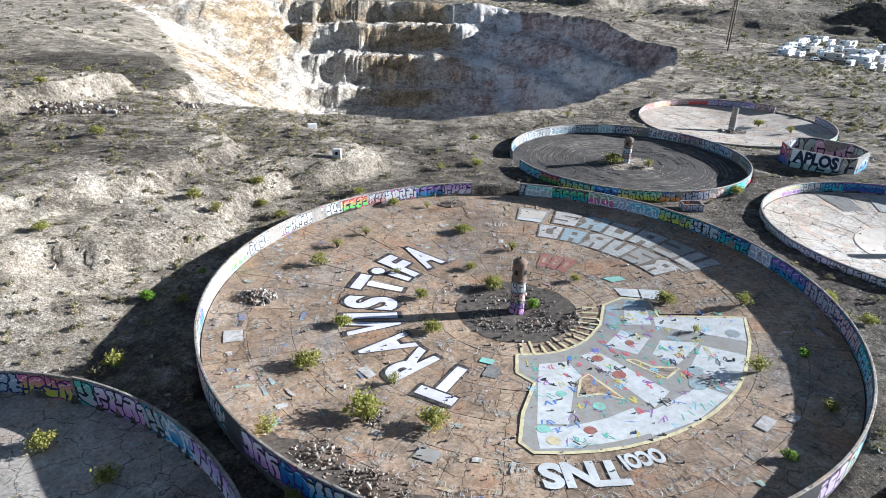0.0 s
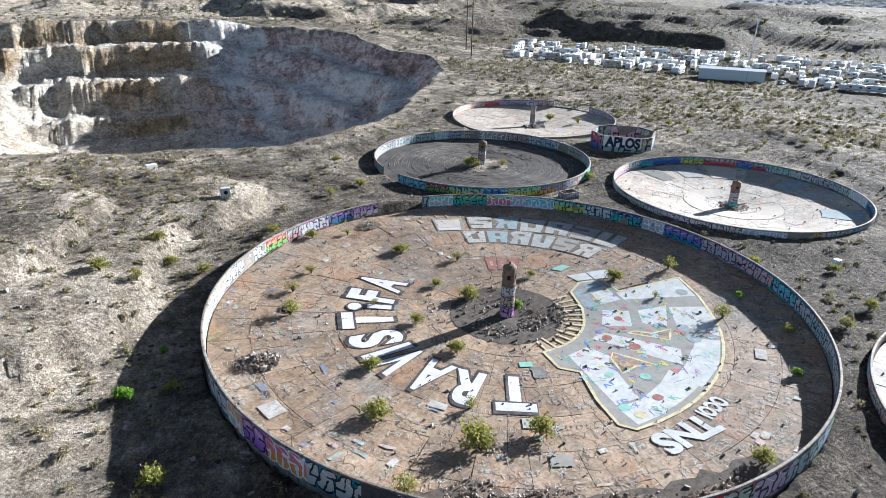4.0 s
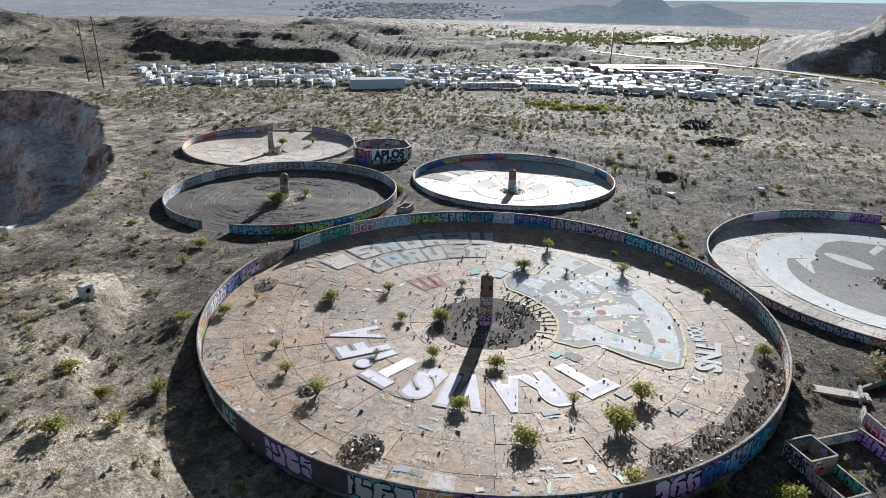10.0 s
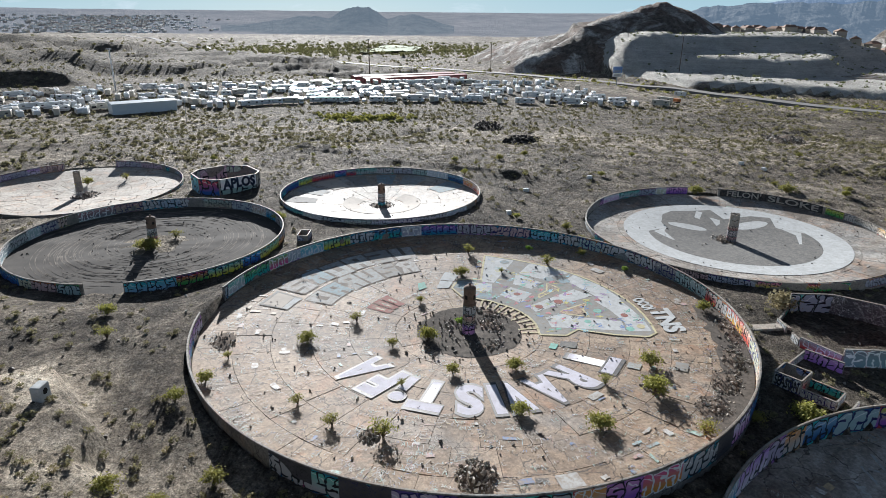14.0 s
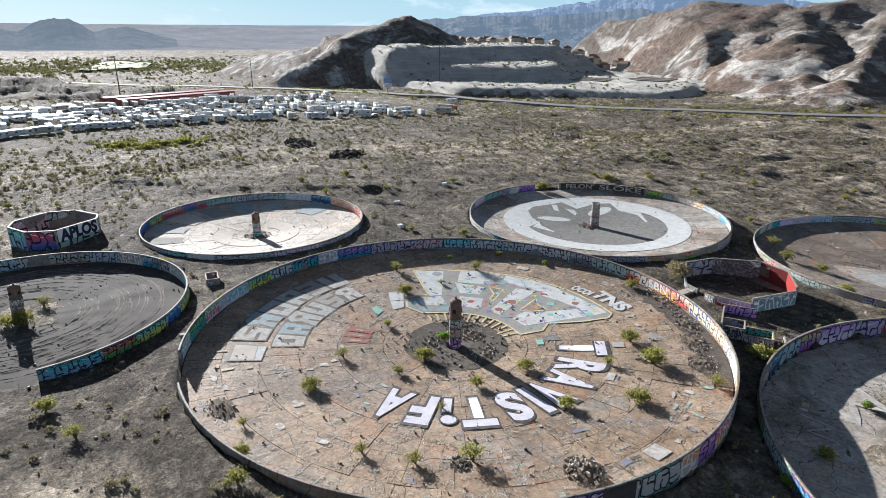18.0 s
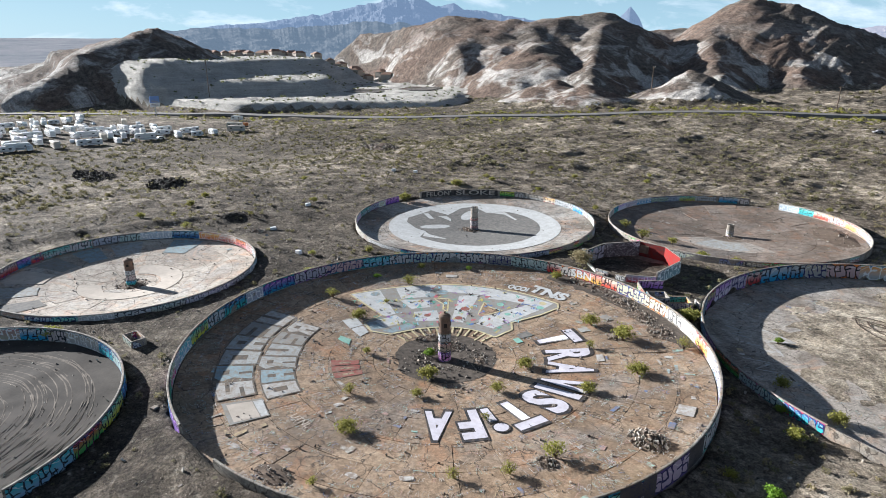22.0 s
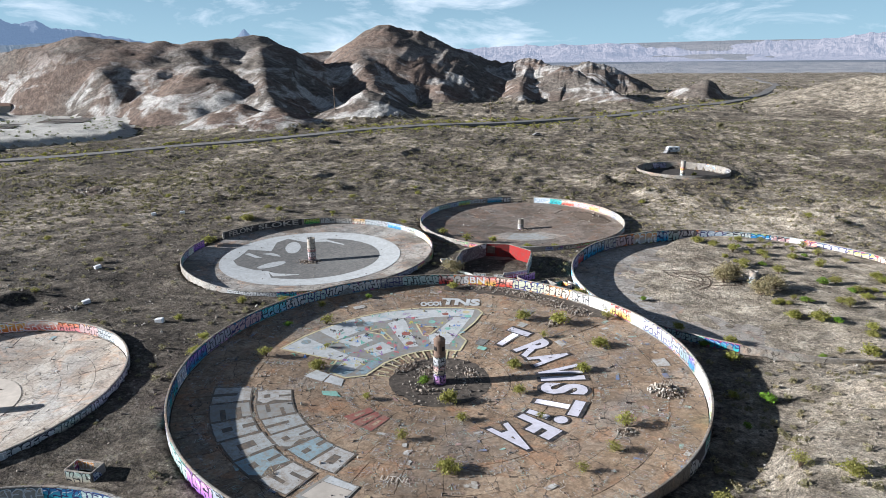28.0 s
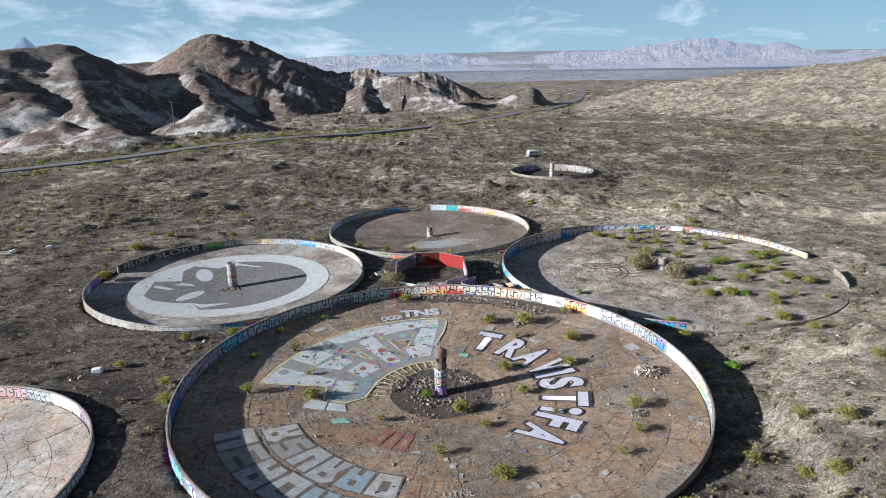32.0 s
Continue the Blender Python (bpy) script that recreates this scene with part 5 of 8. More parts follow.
def floor_letter(tank, root, ch, r, deg, high, wide, mat, lift, offset=0.0, name="letter", inward=False, lean=0.0):
    """One letter painted on the floor; its foot towards the middle (or outwards)."""
    me = glyphs(ch, 1.0, offset)
    xs = [v.co.x for v in me.vertices]
    k = wide / (max(xs) - min(xs) + 1e-6) if wide else high / 0.7
    kx = k
    a = radians(deg)
    sgn = -1 if inward else 1
    for v in me.vertices:
        x, y = v.co.x * kx + lean * v.co.y, v.co.y / 0.69 * high
        rr = r + sgn * y
        ta = -sgn * x
        px, py = rr * math.cos(a) - ta * math.sin(a), rr * math.sin(a) + ta * math.cos(a)
        v.co = (px, py, floor_z(tank, math.hypot(px, py)) + lift)
    me.materials.append(mat)
    ob = new(name, me)
    ob.parent = root
    return ob


def wall_text(root, R, deg_mid, text, z, high, mat, inside, name="letters", width=None, offset=0.012):
    """A word along the wall, bent to its curve."""
    me = glyphs(text, 1.0, offset)
    xs = [v.co.x for v in me.vertices]
    k = (width / (max(xs) - min(xs))) if width else high / 0.7
    rr = R - THICK - 0.05 if inside else R + 0.05
    for v in me.vertices:
        x, y = v.co.x * k, v.co.y / 0.69 * high
        a = radians(deg_mid) + (-x if inside else x) / R
        v.co = (rr * math.cos(a), rr * math.sin(a), z + y)
    me.materials.append(mat)
    ob = new(name, me)
    ob.parent = root
    return ob


def scribbles(tank, root, count, rmin, rmax, seed, keep=None, name="floor_graffiti"):
    """Hundreds of small scrawled tags on the floor, as strokes of spray paint."""
    rnd = random.Random(seed)
    vs, fs = [], []
    for _ in range(count):
        r, d = math.sqrt(rnd.uniform(rmin ** 2, rmax ** 2)), rnd.uniform(0, 360)
        if keep and not keep(r, d):
            continue
        cx, cy = r * math.cos(radians(d)), r * math.sin(radians(d))
        turn = radians(d + rnd.choice((90, 90, -90, 0)) + rnd.uniform(-15, 15))
        hgt = rnd.choice((0.3, 0.4, 0.5, 0.7, 1.0)) * rnd.uniform(0.7, 1.3)
        nl = rnd.randint(2, 7)
        wid = rnd.uniform(0.035, 0.075)
        if rnd.random() < 0.06:
            # a buffed or rolled-on block
            w2, h2 = rnd.uniform(0.4, 1.5), rnd.uniform(0.25, 0.7)
            pts = [(w2 * sx + rnd.uniform(-.1, .1), h2 * sy + rnd.uniform(-.08, .08)) for sx, sy in ((-.5, -.5), (0, -.55), (.5, -.5), (.55, 0), (.5, .5), (0, .5), (-.5, .5))]
            b = len(vs)
            for x, y in pts:
                px, py = cx + x * math.cos(turn) - y * math.sin(turn), cy + x * math.sin(turn) + y * math.cos(turn)
                vs.append((px, py, floor_z(tank, math.hypot(px, py)) + 0.012))
            fs.append(tuple(range(b, b + len(pts))))
            continue
        lean = rnd.uniform(-.25, .25)
        for k in range(nl):
            x0 = (k - nl / 2) * hgt * 0.8
            kind = rnd.randint(0, 4)
            if kind == 0:
                pls = [[(0, -.5), (0, .5)], [(0, .45), (.45, .3), (0, 0)]]
            elif kind == 1:
                pls = [[(.5, .4), (.1, .5), (0, 0), (.1, -.5), (.5, -.4)]]
            elif kind == 2:
                pls = [[(0, -.5), (.25, .5), (.5, -.5)], [(.1, -.1), (.4, -.1)]]
            elif kind == 3:
                pls = [[(.5, .45), (0, .3), (.45, -.1), (0, -.5)]]
            else:
                pls = [[(0, .5), (0, -.5), (.45, -.5)]]
            for pl in pls:
                pl = [(x0 + (x + lean * y + rnd.uniform(-.07, .07)) * hgt, (y + rnd.uniform(-.08, .08)) * hgt) for x, y in pl]
                b = len(vs)
                for q, (x, y) in enumerate(pl):
                    nx, ny = pl[min(q + 1, len(pl) - 1)]
                    ox, oy = pl[max(q - 1, 0)]
                    dx, dy = nx - ox, ny - oy
                    l = math.hypot(dx, dy) or 1
                    for s in (-0.5, 0.5):
                        qx, qy = x - dy / l * wid * s, y + dx / l * wid * s
                        px, py = cx + qx * math.cos(turn) - qy * math.sin(turn), cy + qx * math.sin(turn) + qy * math.cos(turn)
                        vs.append((px, py, floor_z(tank, math.hypot(px, py)) + 0.014 + 0.0004 * q))
                fs += [(b + 2 * q, b + 2 * q + 1, b + 2 * q + 3, b + 2 * q + 2) for q in range(len(pl) - 1)]
    ob = raw(name, vs, fs, P_TAGS, root, "small scrawled spray-paint tags")
    ob["kind"] = "stuff"


def chunk(bm_v, bm_f, x, y, z, s, rnd):
    """A broken lump as a rough box of eight corners."""
    b = len(bm_v)
    e = Euler((rnd.uniform(0, 6), rnd.uniform(0, 6), rnd.uniform(0, 6)))
    sx, sy, sz = s * rnd.uniform(.6, 1.5), s * rnd.uniform(.5, 1.1), s * rnd.uniform(.3, .7)
    for i in range(8):
        v = Vector((sx * ((i & 1) - .5), sy * ((i >> 1 & 1) - .5), sz * ((i >> 2) - .5)))
        v *= rnd.uniform(0.75, 1.15)
        v.rotate(e)
        bm_v.append((x + v.x, y + v.y, z + v.z))
    for q in ((0, 2, 3, 1), (4, 5, 7, 6), (0, 1, 5, 4), (2, 6, 7, 3), (0, 4, 6, 2), (1, 3, 7, 5)):
        bm_f.append(tuple(b + k for k in q))


def rubble(name, x, y, z, rx, ry, h, count, size, label, seed, mat=None, mound=M_BROWN, rz=0, slope=None):
    rnd = random.Random(seed)
    root = thing(name, x, y, z, label, "rubble", rz=rz)
    vs, fs, n, m = [], [], 22, 5
    for j in range(m + 1):
        f = j / m
        for i in range(n):
            a = 6.2832 * i / n
            w = 1 + 0.22 * noise.noise((math.cos(a) * 2, math.sin(a) * 2, seed))
            vs.append((rx * f * w * math.cos(a), ry * f * w * math.sin(a), h * (1 - f) ** 1.3 * (1 + 0.5 * noise.noise((f * 3 + seed, a, 2))) - 0.06))
    for j in range(m):
        for i in range(n):
            fs.append((j * n + i, j * n + (i + 1) % n, (j + 1) * n + (i + 1) % n, (j + 1) * n + i))
    raw("mound", [(a, b, c) for a, b, c in vs], [tuple(reversed(f)) for f in fs], mound, root, smooth=True)
    vs, fs = [], []
    for _ in range(int(count * 1.7)):
        a, f = rnd.uniform(0, 6.283), math.sqrt(rnd.random()) * 1.05
        chunk(vs, fs, rx * f * math.cos(a), ry * f * math.sin(a), h * max(0, 1 - f) ** 1.3 + size * 0.15, size * (.18 + .75 * rnd.random() ** 2.5), rnd)
    ob = raw("broken_concrete", vs, fs, mat or M_RUBBLE, root, "broken lumps of concrete")
    ob["kind"] = "stuff"
    return root


def column(x, y, z, h, r, label, seed, style="domed", mats=(GR_PALE, GR_MIX), lean=0.0):
    """A concrete pier of the old rake drive, with paint round it."""
    root = thing("concrete_pillar", x, y, z, label, "pillar", "thickener pillars")
    root.rotation_euler = (radians(lean), radians(lean * 0.6), 0)
    bm = bmesh.new()
    n = 28
    prof = [(r * 1.02, -0.8), (r * 1.02, 0.1), (r, 0.25), (r * 0.98, h * 0.62), (r * 1.05, h * 0.625), (r * 1.05, h * 0.645), (r * 0.97, h * 0.65), (r * 0.97, h * 0.93)]
    if style == "domed":
        prof += [(r * 1.02, h * 0.93), (r * 0.9, h * 0.955), (r * 0.55, h * 0.985), (r * 0.18, h * 0.995), (r * 0.16, h * 1.03), (0.02, h * 1.035)]
    else:
        prof += [(r * 0.96, h), (r * 0.7, h), (r * 0.66, h - 0.35), (0.02, h - 0.35)]
    rows = []
    for k, (rr, zz) in enumerate(prof):
        jag = 0.0
        if style == "broken" and k >= len(prof) - 4:
            jag = 0.3
        rows.append([bm.verts.new((rr * math.cos(6.2832 * i / n), rr * math.sin(6.2832 * i / n), zz + jag * noise.noise((math.cos(6.2832 * i / n) * 2, math.sin(6.2832 * i / n) * 2, seed)))) for i in range(n)])
    for a, b in zip(rows, rows[1:]):
        for i in range(n):
            bm.faces.new((a[i], a[(i + 1) % n], b[(i + 1) % n], b[i]))
    bm.faces.new(rows[-1])
    part("shaft", bm, M_RUST if style == "domed" else M_CONC, root)
    rnd = random.Random(seed)
    for z0, z1, mt in ((0.15, h * 0.22, mats[1]), (h * 0.23, h * 0.42, mats[0]), (h * 0.43, h * 0.60, mats[0])):
        ob = curved_panel(root, r + THICK * 0 + 0.0, 0, 359.9, z0, z1, mt, False, "graffiti_band")
    if style == "domed":
        for deg in (20, 110, 200, 290):
            bm = bmesh.new()
            box(bm, r * 0.8, -0.22, h * 0.74, r * 1.015, 0.22, h * 0.82, m=Matrix.Rotation(radians(deg + 35), 4, "Z"))
            part("opening", bm, M_HOLE, root, "dark square hole")
        bm = bmesh.new()
        cyl(bm, 0.07, 0.05, 0, 0.6, 8)
        ob = part("bent_bar", bm, M_STEEL, root)
        ob.matrix_basis = pose(r * 0.9, r * 0.5, h * 0.62, 20, 60, 30)
    return root


# main tank
cx, cy, R, top, edge, mid = TANKS["main"]
tank_main = thing("thickener_tank", cx, cy, 0, "huge round concrete thickener tank covered in graffiti", "tank", "thickener tanks")
SP_MAIN = [(97, 444, 3.0, 3.0)]
tank_wall("main", tank_main, SP_MAIN, 1)
cone_floor("main", tank_main, "floor_bed", M_JOINT, 0.05, R - THICK, -0.13)
slab_floor("main", tank_main, [(6.3, 10.3, 14), (10.3, 16.6, 20), (16.6, 21.8, 26), (21.8, 26.9, 32), (26.9, 31.6, 38), (31.6, 36.2, 44)], M_SLAB, 4)
cone_floor("main", tank_main, "silt", M_SILT, 0.05, 7.2, 0.05, 96, 0.26, 2, "dark silt round the pillar foot", 0.06)


def pick_main_in(a, rnd):
    if 98 < a < 130:
        return rnd.choice((GR_PALE, GR_MIX, GR_BLUE, GR_PURP))
    if 130 <= a < 215:
        return rnd.choice((GR_PALE, GR_PALE, GR_MIX, GR_BARE))
    if 215 <= a < 232:
        return rnd.choice((GR_WARM, GR_PALE))
    if 232 <= a < 258:
        return rnd.choice((GR_WARM, GR_PALE, GR_MIX))
    if 258 <= a < 276:
        return GR_WARM
    if 276 <= a < 300:
        return rnd.choice((GR_PALE, GR_MIX))
    return rnd.choice((GR_MIX, GR_MIX, GR_BLUE, GR_BLUE, GR_PURP))


def pick_main_out(a, rnd):
    return rnd.choice((GR_MIX, GR_MIX, GR_BLUE, GR_PURP, GR_DARK))


graffiti_ring("main", tank_main, SP_MAIN, True, pick_main_in, 11)
graffiti_ring("main", tank_main, [(150, 444, 3.0, 3.0)], False, pick_main_out, 12, 0.28)
wall_text(tank_main, R, 272.5, "SBN", 1.35, 1.35, P_BRIGHT, True, width=4.2)

# the long word: ten letters on an arc, feet towards the pillar
WORD = [("T", 242, 4.1), ("R", 226, 3.3), ("A", 211.8, 3.3), ("V", 198.2, 3.1), ("I", 190.8, 1.2), ("S", 181, 3.1), ("T", 166.3, 4.0), ("I", 154.9, 1.0), ("F", 146.3, 2.8), ("A", 133.2, 3.3)]
for ch, deg, wide in WORD:
    short = deg == 154.9
    floor_letter("main", tank_main, ch, 14.85, deg - 0.25, 3.1 if short else 6.0, wide + 0.40, P_BLACK, 0.016, 0.085, "letter_outline")
    floor_letter("main", tank_main, ch, 15.0, deg, 2.8 if short else 5.7, wide, P_LETTER, 0.021, 0.042)
shape("main", tank_main, [(19.5 + 1.15 * math.cos(k * 0.5236), 155.9 + 3.3 * math.sin(k * 0.5236)) for k in range(12)], P_BLACK, 0.030, "dot_outline")
shape("main", tank_main, [(19.5 + 0.9 * math.cos(k * 0.5236), 155.9 + 2.7 * math.sin(k * 0.5236)) for k in range(12)], P_LETTER, 0.034, "letter_dot")

# the fan-shaped mural
FAN = [(9.9, 264.7), (13.5, 264.6), (15.2, 271.2), (20.2, 266), (24.4, 265), (25.6, 267.6)] + [(25.6 + 0.004 * (a - 274) , a) for a in range(274, 340, 6)] + [(26.2, 343), (26.8, 354.6), (16.9, 354), (16.8, 366.5), (13.9, 372), (11.0, 366.5), (10.1, 341)] + [(9.8, a) for a in range(332, 266, -8)]


def local_shape(tank, root, pts, mat, lift, name):
    """A painted patch with corners in metres from the tank's middle."""
    return shape(tank, root, [(math.hypot(x, y), math.degrees(math.atan2(y, x))) for x, y in pts], mat, lift, name)


shape("main", tank_main, FAN, P_GREY, 0.016, "mural_ground")
# pale blades of the mural, corner by corner
for pts in ([(1.2, -11.7), (4.3, -11.1), (5.3, -13.9), (4.4, -14.9), (2.6, -21.7), (-0.3, -21.7)], [(2.6, -22), (6.3, -20.7), (9.1, -19.1), (9.7, -22.8), (6.2, -24), (2.2, -24.9), (-0.5, -25.1), (-0.5, -22.1)],
            [(6, -9.9), (7.8, -8.9), (13.4, -16.5), (11.1, -19.1)], [(9.2, -20.2), (11.5, -19.1), (16.7, -15.6), (18.8, -17.2), (14.5, -21), (9.7, -23.2)],
            [(11.6, -4.7), (14.3, -6.6), (12.1, -9.8), (9, -7.9)], [(13.9, 2.9), (16.2, 2.4), (15.4, -3.6), (12.3, -3.5)], [(16.1, -1.9), (26.4, -2.7), (24.7, -7.6), (15.8, -3.9)],
            [(15.4, -7), (19.5, -7.7), (15.9, -11.7), (13.7, -9.8)], [(19.5, -8.2), (23.6, -10.4), (22.2, -13), (19.5, -16.6), (18.2, -13.9), (16.9, -12.3)]):
    local_shape("main", tank_main, pts, P_MURAL, 0.022, "mural_block")
for pts in ([(13.9, 2.7), (16.2, 2.3), (15.9, 0.4), (13, 0.4)], [(11.2, 0.8), (12.6, 1.4), (11.9, -3.5), (9.9, -3.4)]):
    local_shape("main", tank_main, pts, P_BLUE, 0.025, "mural_block")
stroke("main", tank_main, FAN, 0.34, P_YELLOW, 0.027, True)
for pts in ([(5.1, -14.4), (6.1, -13.5), (8.6, -17.7), (6.4, -16.9), (4.2, -17.4)], [(10.6, -10.8), (13.8, -14.3), (15.7, -12.5), (13, -12.2), (11.6, -10.8)]):
    local_shape("main", tank_main, pts, M_SLAB, 0.026, "mural_gap")
    stroke("main", tank_main, [(math.hypot(x, y), math.degrees(math.atan2(y, x))) for x, y in pts], 0.28, P_YELLOW, 0.030, True)
for deg in range(268, 372, 8):
    stroke("main", tank_main, [(7.0 + (deg % 3) * 0.5, deg), (9.9, deg)], 0.30, P_YELLOW, 0.042)
MUR = island_paint("mural_scribble", [(0.55, 0.12, 0.15), (0.10, 0.40, 0.30), (0.08, 0.20, 0.50), (0.50, 0.45, 0.10), (0.25, 0.10, 0.35), (0.03, 0.03, 0.03), (0.25, 0.50, 0.60)], 0.3)
rs = random.Random(77)
mv, mf = [], []
for _ in range(190):
    r0, d0 = rs.uniform(11, 25.3), rs.uniform(269, 357)
    pts = [(r0 + rs.uniform(-.6, .6), d0 + rs.uniform(-1.8, 1.8)) for _ in range(rs.randint(4, 9))]
    b = len(mv)
    w = rs.uniform(0.03, 0.09)
    for i, (r, d) in enumerate(pts):
        p = polar("main", r, d, 0.028 + 0.0005 * i)
        mv += [(p[0] - w, p[1], p[2]), (p[0] + w, p[1] + w * 0.6, p[2])]
    mf += [(b + 2 * k, b + 2 * k + 1, b + 2 * k + 3, b + 2 * k + 2) for k in range(len(pts) - 1)]
ob = raw("mural_scrawl", mv, mf, MUR, tank_main, "coloured scrawls over the mural")
ob["kind"] = "stuff"
for r, d, s, mt in ((13.0, 306, 0.6, P_RED), (22.9, 281, 0.55, P_RED), (17.2, 279, 0.5, P_TEAL), (22.4, 270.5, 0.6, P_TEAL), (24.0, 272, 0.6, P_YELLOW), (19.8, 287.5, 0.6, P_TEAL), (21.5, 323, 0.8, P_BLUE), (22.6, 317, 0.9, P_BLUE), (24.6, 346, 0.8, P_BLUE), (14.0, 328, 0.5, P_RED), (16.4, 304, 0.7, P_RED)):
    shape("main", tank_main, [(r + s * math.cos(k * 0.6283), d + math.degrees(s / r) * 1.1 * math.sin(k * 0.6283)) for k in range(10)], mt, 0.036, "mural_spot")

# block lettering on the sun side: two rows of fat pale letters with dark counters, and a framed panel
rs = random.Random(5)


def block_letter(r0, r1, a0, a1, tone, kind):
    """One fat letter between two arcs: a dark edge, a pale body and its notches."""
    def at(f, g):
        return (r0 + (r1 - r0) * g, a0 + (a1 - a0) * f)

    shape("main", tank_main, [(r0 - 0.2, a0 - 0.35), (r1 + 0.2, a0 - 0.35), (r1 + 0.2, (a0 + a1) / 2), (r1 + 0.2, a1 + 0.35), (r0 - 0.2, a1 + 0.35), (r0 - 0.2, (a0 + a1) / 2)], P_COUNTER, 0.014, "letter_edge")
    body = [at(0.04, 0), at(0, 1), at(0.5, 1), at(1, 1), at(0.96, 0), at(0.5, 0)]
    if kind == 3:
        body = [at(0.04, 0), at(0, 1), at(0.75, 1), at(1, 0.8), at(0.8, 0.5), at(1, 0)]
    shape("main", tank_main, body, tone, 0.020, "block_letter")
    notches = {0: ((0.35, 0.62, 0.55, 0.8), (0.35, 0.6, 0.0, 0.3)), 1: ((0.35, 1.0, 0.62, 0.76), (0.3, 1.0, 0.22, 0.36)), 2: ((0.32, 0.68, 0.3, 0.72),), 3: ((0.3, 0.6, 0.62, 0.8), (0.42, 0.6, 0.0, 0.36)), 4: ((0.0, 0.62, 0.64, 0.76), (0.38, 1.0, 0.26, 0.38)), 5: ((0.4, 0.6, 0.35, 1.0),)}[kind]
    for f0, f1, g0, g1 in notches:
        shape("main", tank_main, [at(f0, g0), at(f0 + 0.03, g1), at(f1, g1), at(f1 - 0.02, g0)], P_COUNTER, 0.024, "letter_counter")


for r0, r1, a0, wid, kinds in ((26.5, 31.3, 20.5, 8.7, (5, 1, 0, 2, 3, 4)), (21.2, 25.7, 23.0, 8.9, (3, 4, 5, 3, 0, 2))):
    for k, kd in enumerate(kinds):
        block_letter(r0 + rs.uniform(-.2, .2), r1 + rs.uniform(-.25, .25), a0 + k * wid + 0.5, a0 + (k + 1) * wid - 0.3, (P_PALE, P_WHITE, P_PALE, P_GREY, P_BLUE)[(k * 2 + int(r0)) % 5], kd)
shape("main", tank_main, [(30.9, 74.2), (26.1, 75.4), (26.6, 84.7), (31.2, 83.7)], P_GREY, 0.016, "panel_edge")
shape("main", tank_main, [(30.4, 75.2), (27.4, 75.9), (27.6, 83.9), (30.6, 83.1)], P_CREAM, 0.021, "painted_panel")
shape("main", tank_main, [(27.3, 76), (26.2, 76.2), (26.7, 84.2), (27.5, 84)], P_MURAL, 0.021, "painted_panel")
for pts, mt in (([(19.9, 12.4), (18.6, 6), (16.3, 9.4), (17, 17)], P_MURAL), ([(16.8, 17), (16.1, 10), (14, 13.9), (14.2, 22)], P_MURAL), ([(17, 26), (16.9, 30), (14.6, 34), (15, 27.5)], P_TEAL)):
    shape("main", tank_main, pts, mt, 0.021, "painted_patch")
for k, dg in enumerate((53, 59.5, 66)):
    block_dull = [(12.2, dg), (16.2, dg), (16.2, dg + 5.5), (12.4, dg + 5.6)]
    shape("main", tank_main, block_dull, P_RED, 0.019, "faded_letter")
    shape("main", tank_main, [(13.4, dg + 1.9), (15, dg + 1.9), (15, dg + 3.7), (13.4, dg + 3.7)], M_SLAB, 0.023, "letter_counter")
for r0, r1, a0, a1, mt in ((32.0, 34.0, 195, 199, P_WHITE), (27.4, 28.9, 247, 251, P_GREY), (21.6, 22.6, 219, 224, P_WHITE), (29.0, 30.2, 311.5, 315.7, P_WHITE), (22.0, 23.6, 243, 246.5, P_PALE), (12.8, 15.0, 251, 257, P_FACE), (11.6, 12.6, 246, 253, P_TEAL)):
    sector("main", tank_main, r0, r1, a0, a1, mt, 0.019, "painted_patch")
# words that can be read, near the south-west rim
for txt, r, deg, hh, ww in (("TNS", 26.9, 275.4, 2.6, 7.3), ("OCOI", 26.5, 287, 1.6, 3.9)):
    floor_letter("main", tank_main, txt, r, deg, hh, ww, P_MURAL, 0.03, 0.05, "word")
floor_letter("main", tank_main, "UTNL", 24.8, 92, 1.0, 3.4, P_CREAM, 0.03, 0.0, "word", inward=True)
scribbles("main", tank_main, 1700, 8, 35.5, 31, lambda r, d: not (10 < r < 26.5 and 262 < d < 360) and not (15 < r < 21 and 128 < d < 248))
column(cx, cy, mid, 7.45, 0.86, "tall domed concrete pillar, rusty above, purple and white graffiti below", 3, "domed", (GR_PALE, GR_PURP))

# dirt washed up along the south-west wall
rim_dirt = [(36.2, a) for a in range(226, 284, 4)] + [(33.6 + 1.3 * noise.noise((a * 0.35, 3.0, 0)) - 1.2 * math.sin(radians((a - 226) * 3.1)), a) for a in range(282, 224, -2)]
shape("main", tank_main, rim_dirt, M_SILT, 0.030, "dirt", "dark dirt washed up along the wall")
# dirt-filled tank
cx, cy, R, top, edge, mid = TANKS["dirt"]
t = thing("thickener_tank", cx, cy, 0, "round concrete tank filled with dark dirt and tyre tracks", "tank", "thickener tanks")
SP = [(197, 543, 2.5, 2.5)]
tank_wall("dirt", t, SP, 2)
cone_floor("dirt", t, "dirt_fill", M_DIRT, 0.05, R - THICK + 0.02, 0.02, 96, 0.18, 7, "dark churned dirt")
cone_floor("dirt", t, "pale_dirt", M_SAND, 0.05, 6.0, 0.16, 64, 0.12, 9, "paler scraped soil", 0.4)
graffiti_ring("dirt", t, SP, True, lambda a, r: r.choice((GR_PALE, GR_PALE, GR_BARE, GR_BLUE)), 21)
graffiti_ring("dirt", t, SP, False, lambda a, r: r.choice((GR_MIX, GR_BLUE, GR_WARM, GR_BARE)), 22, 0.5)
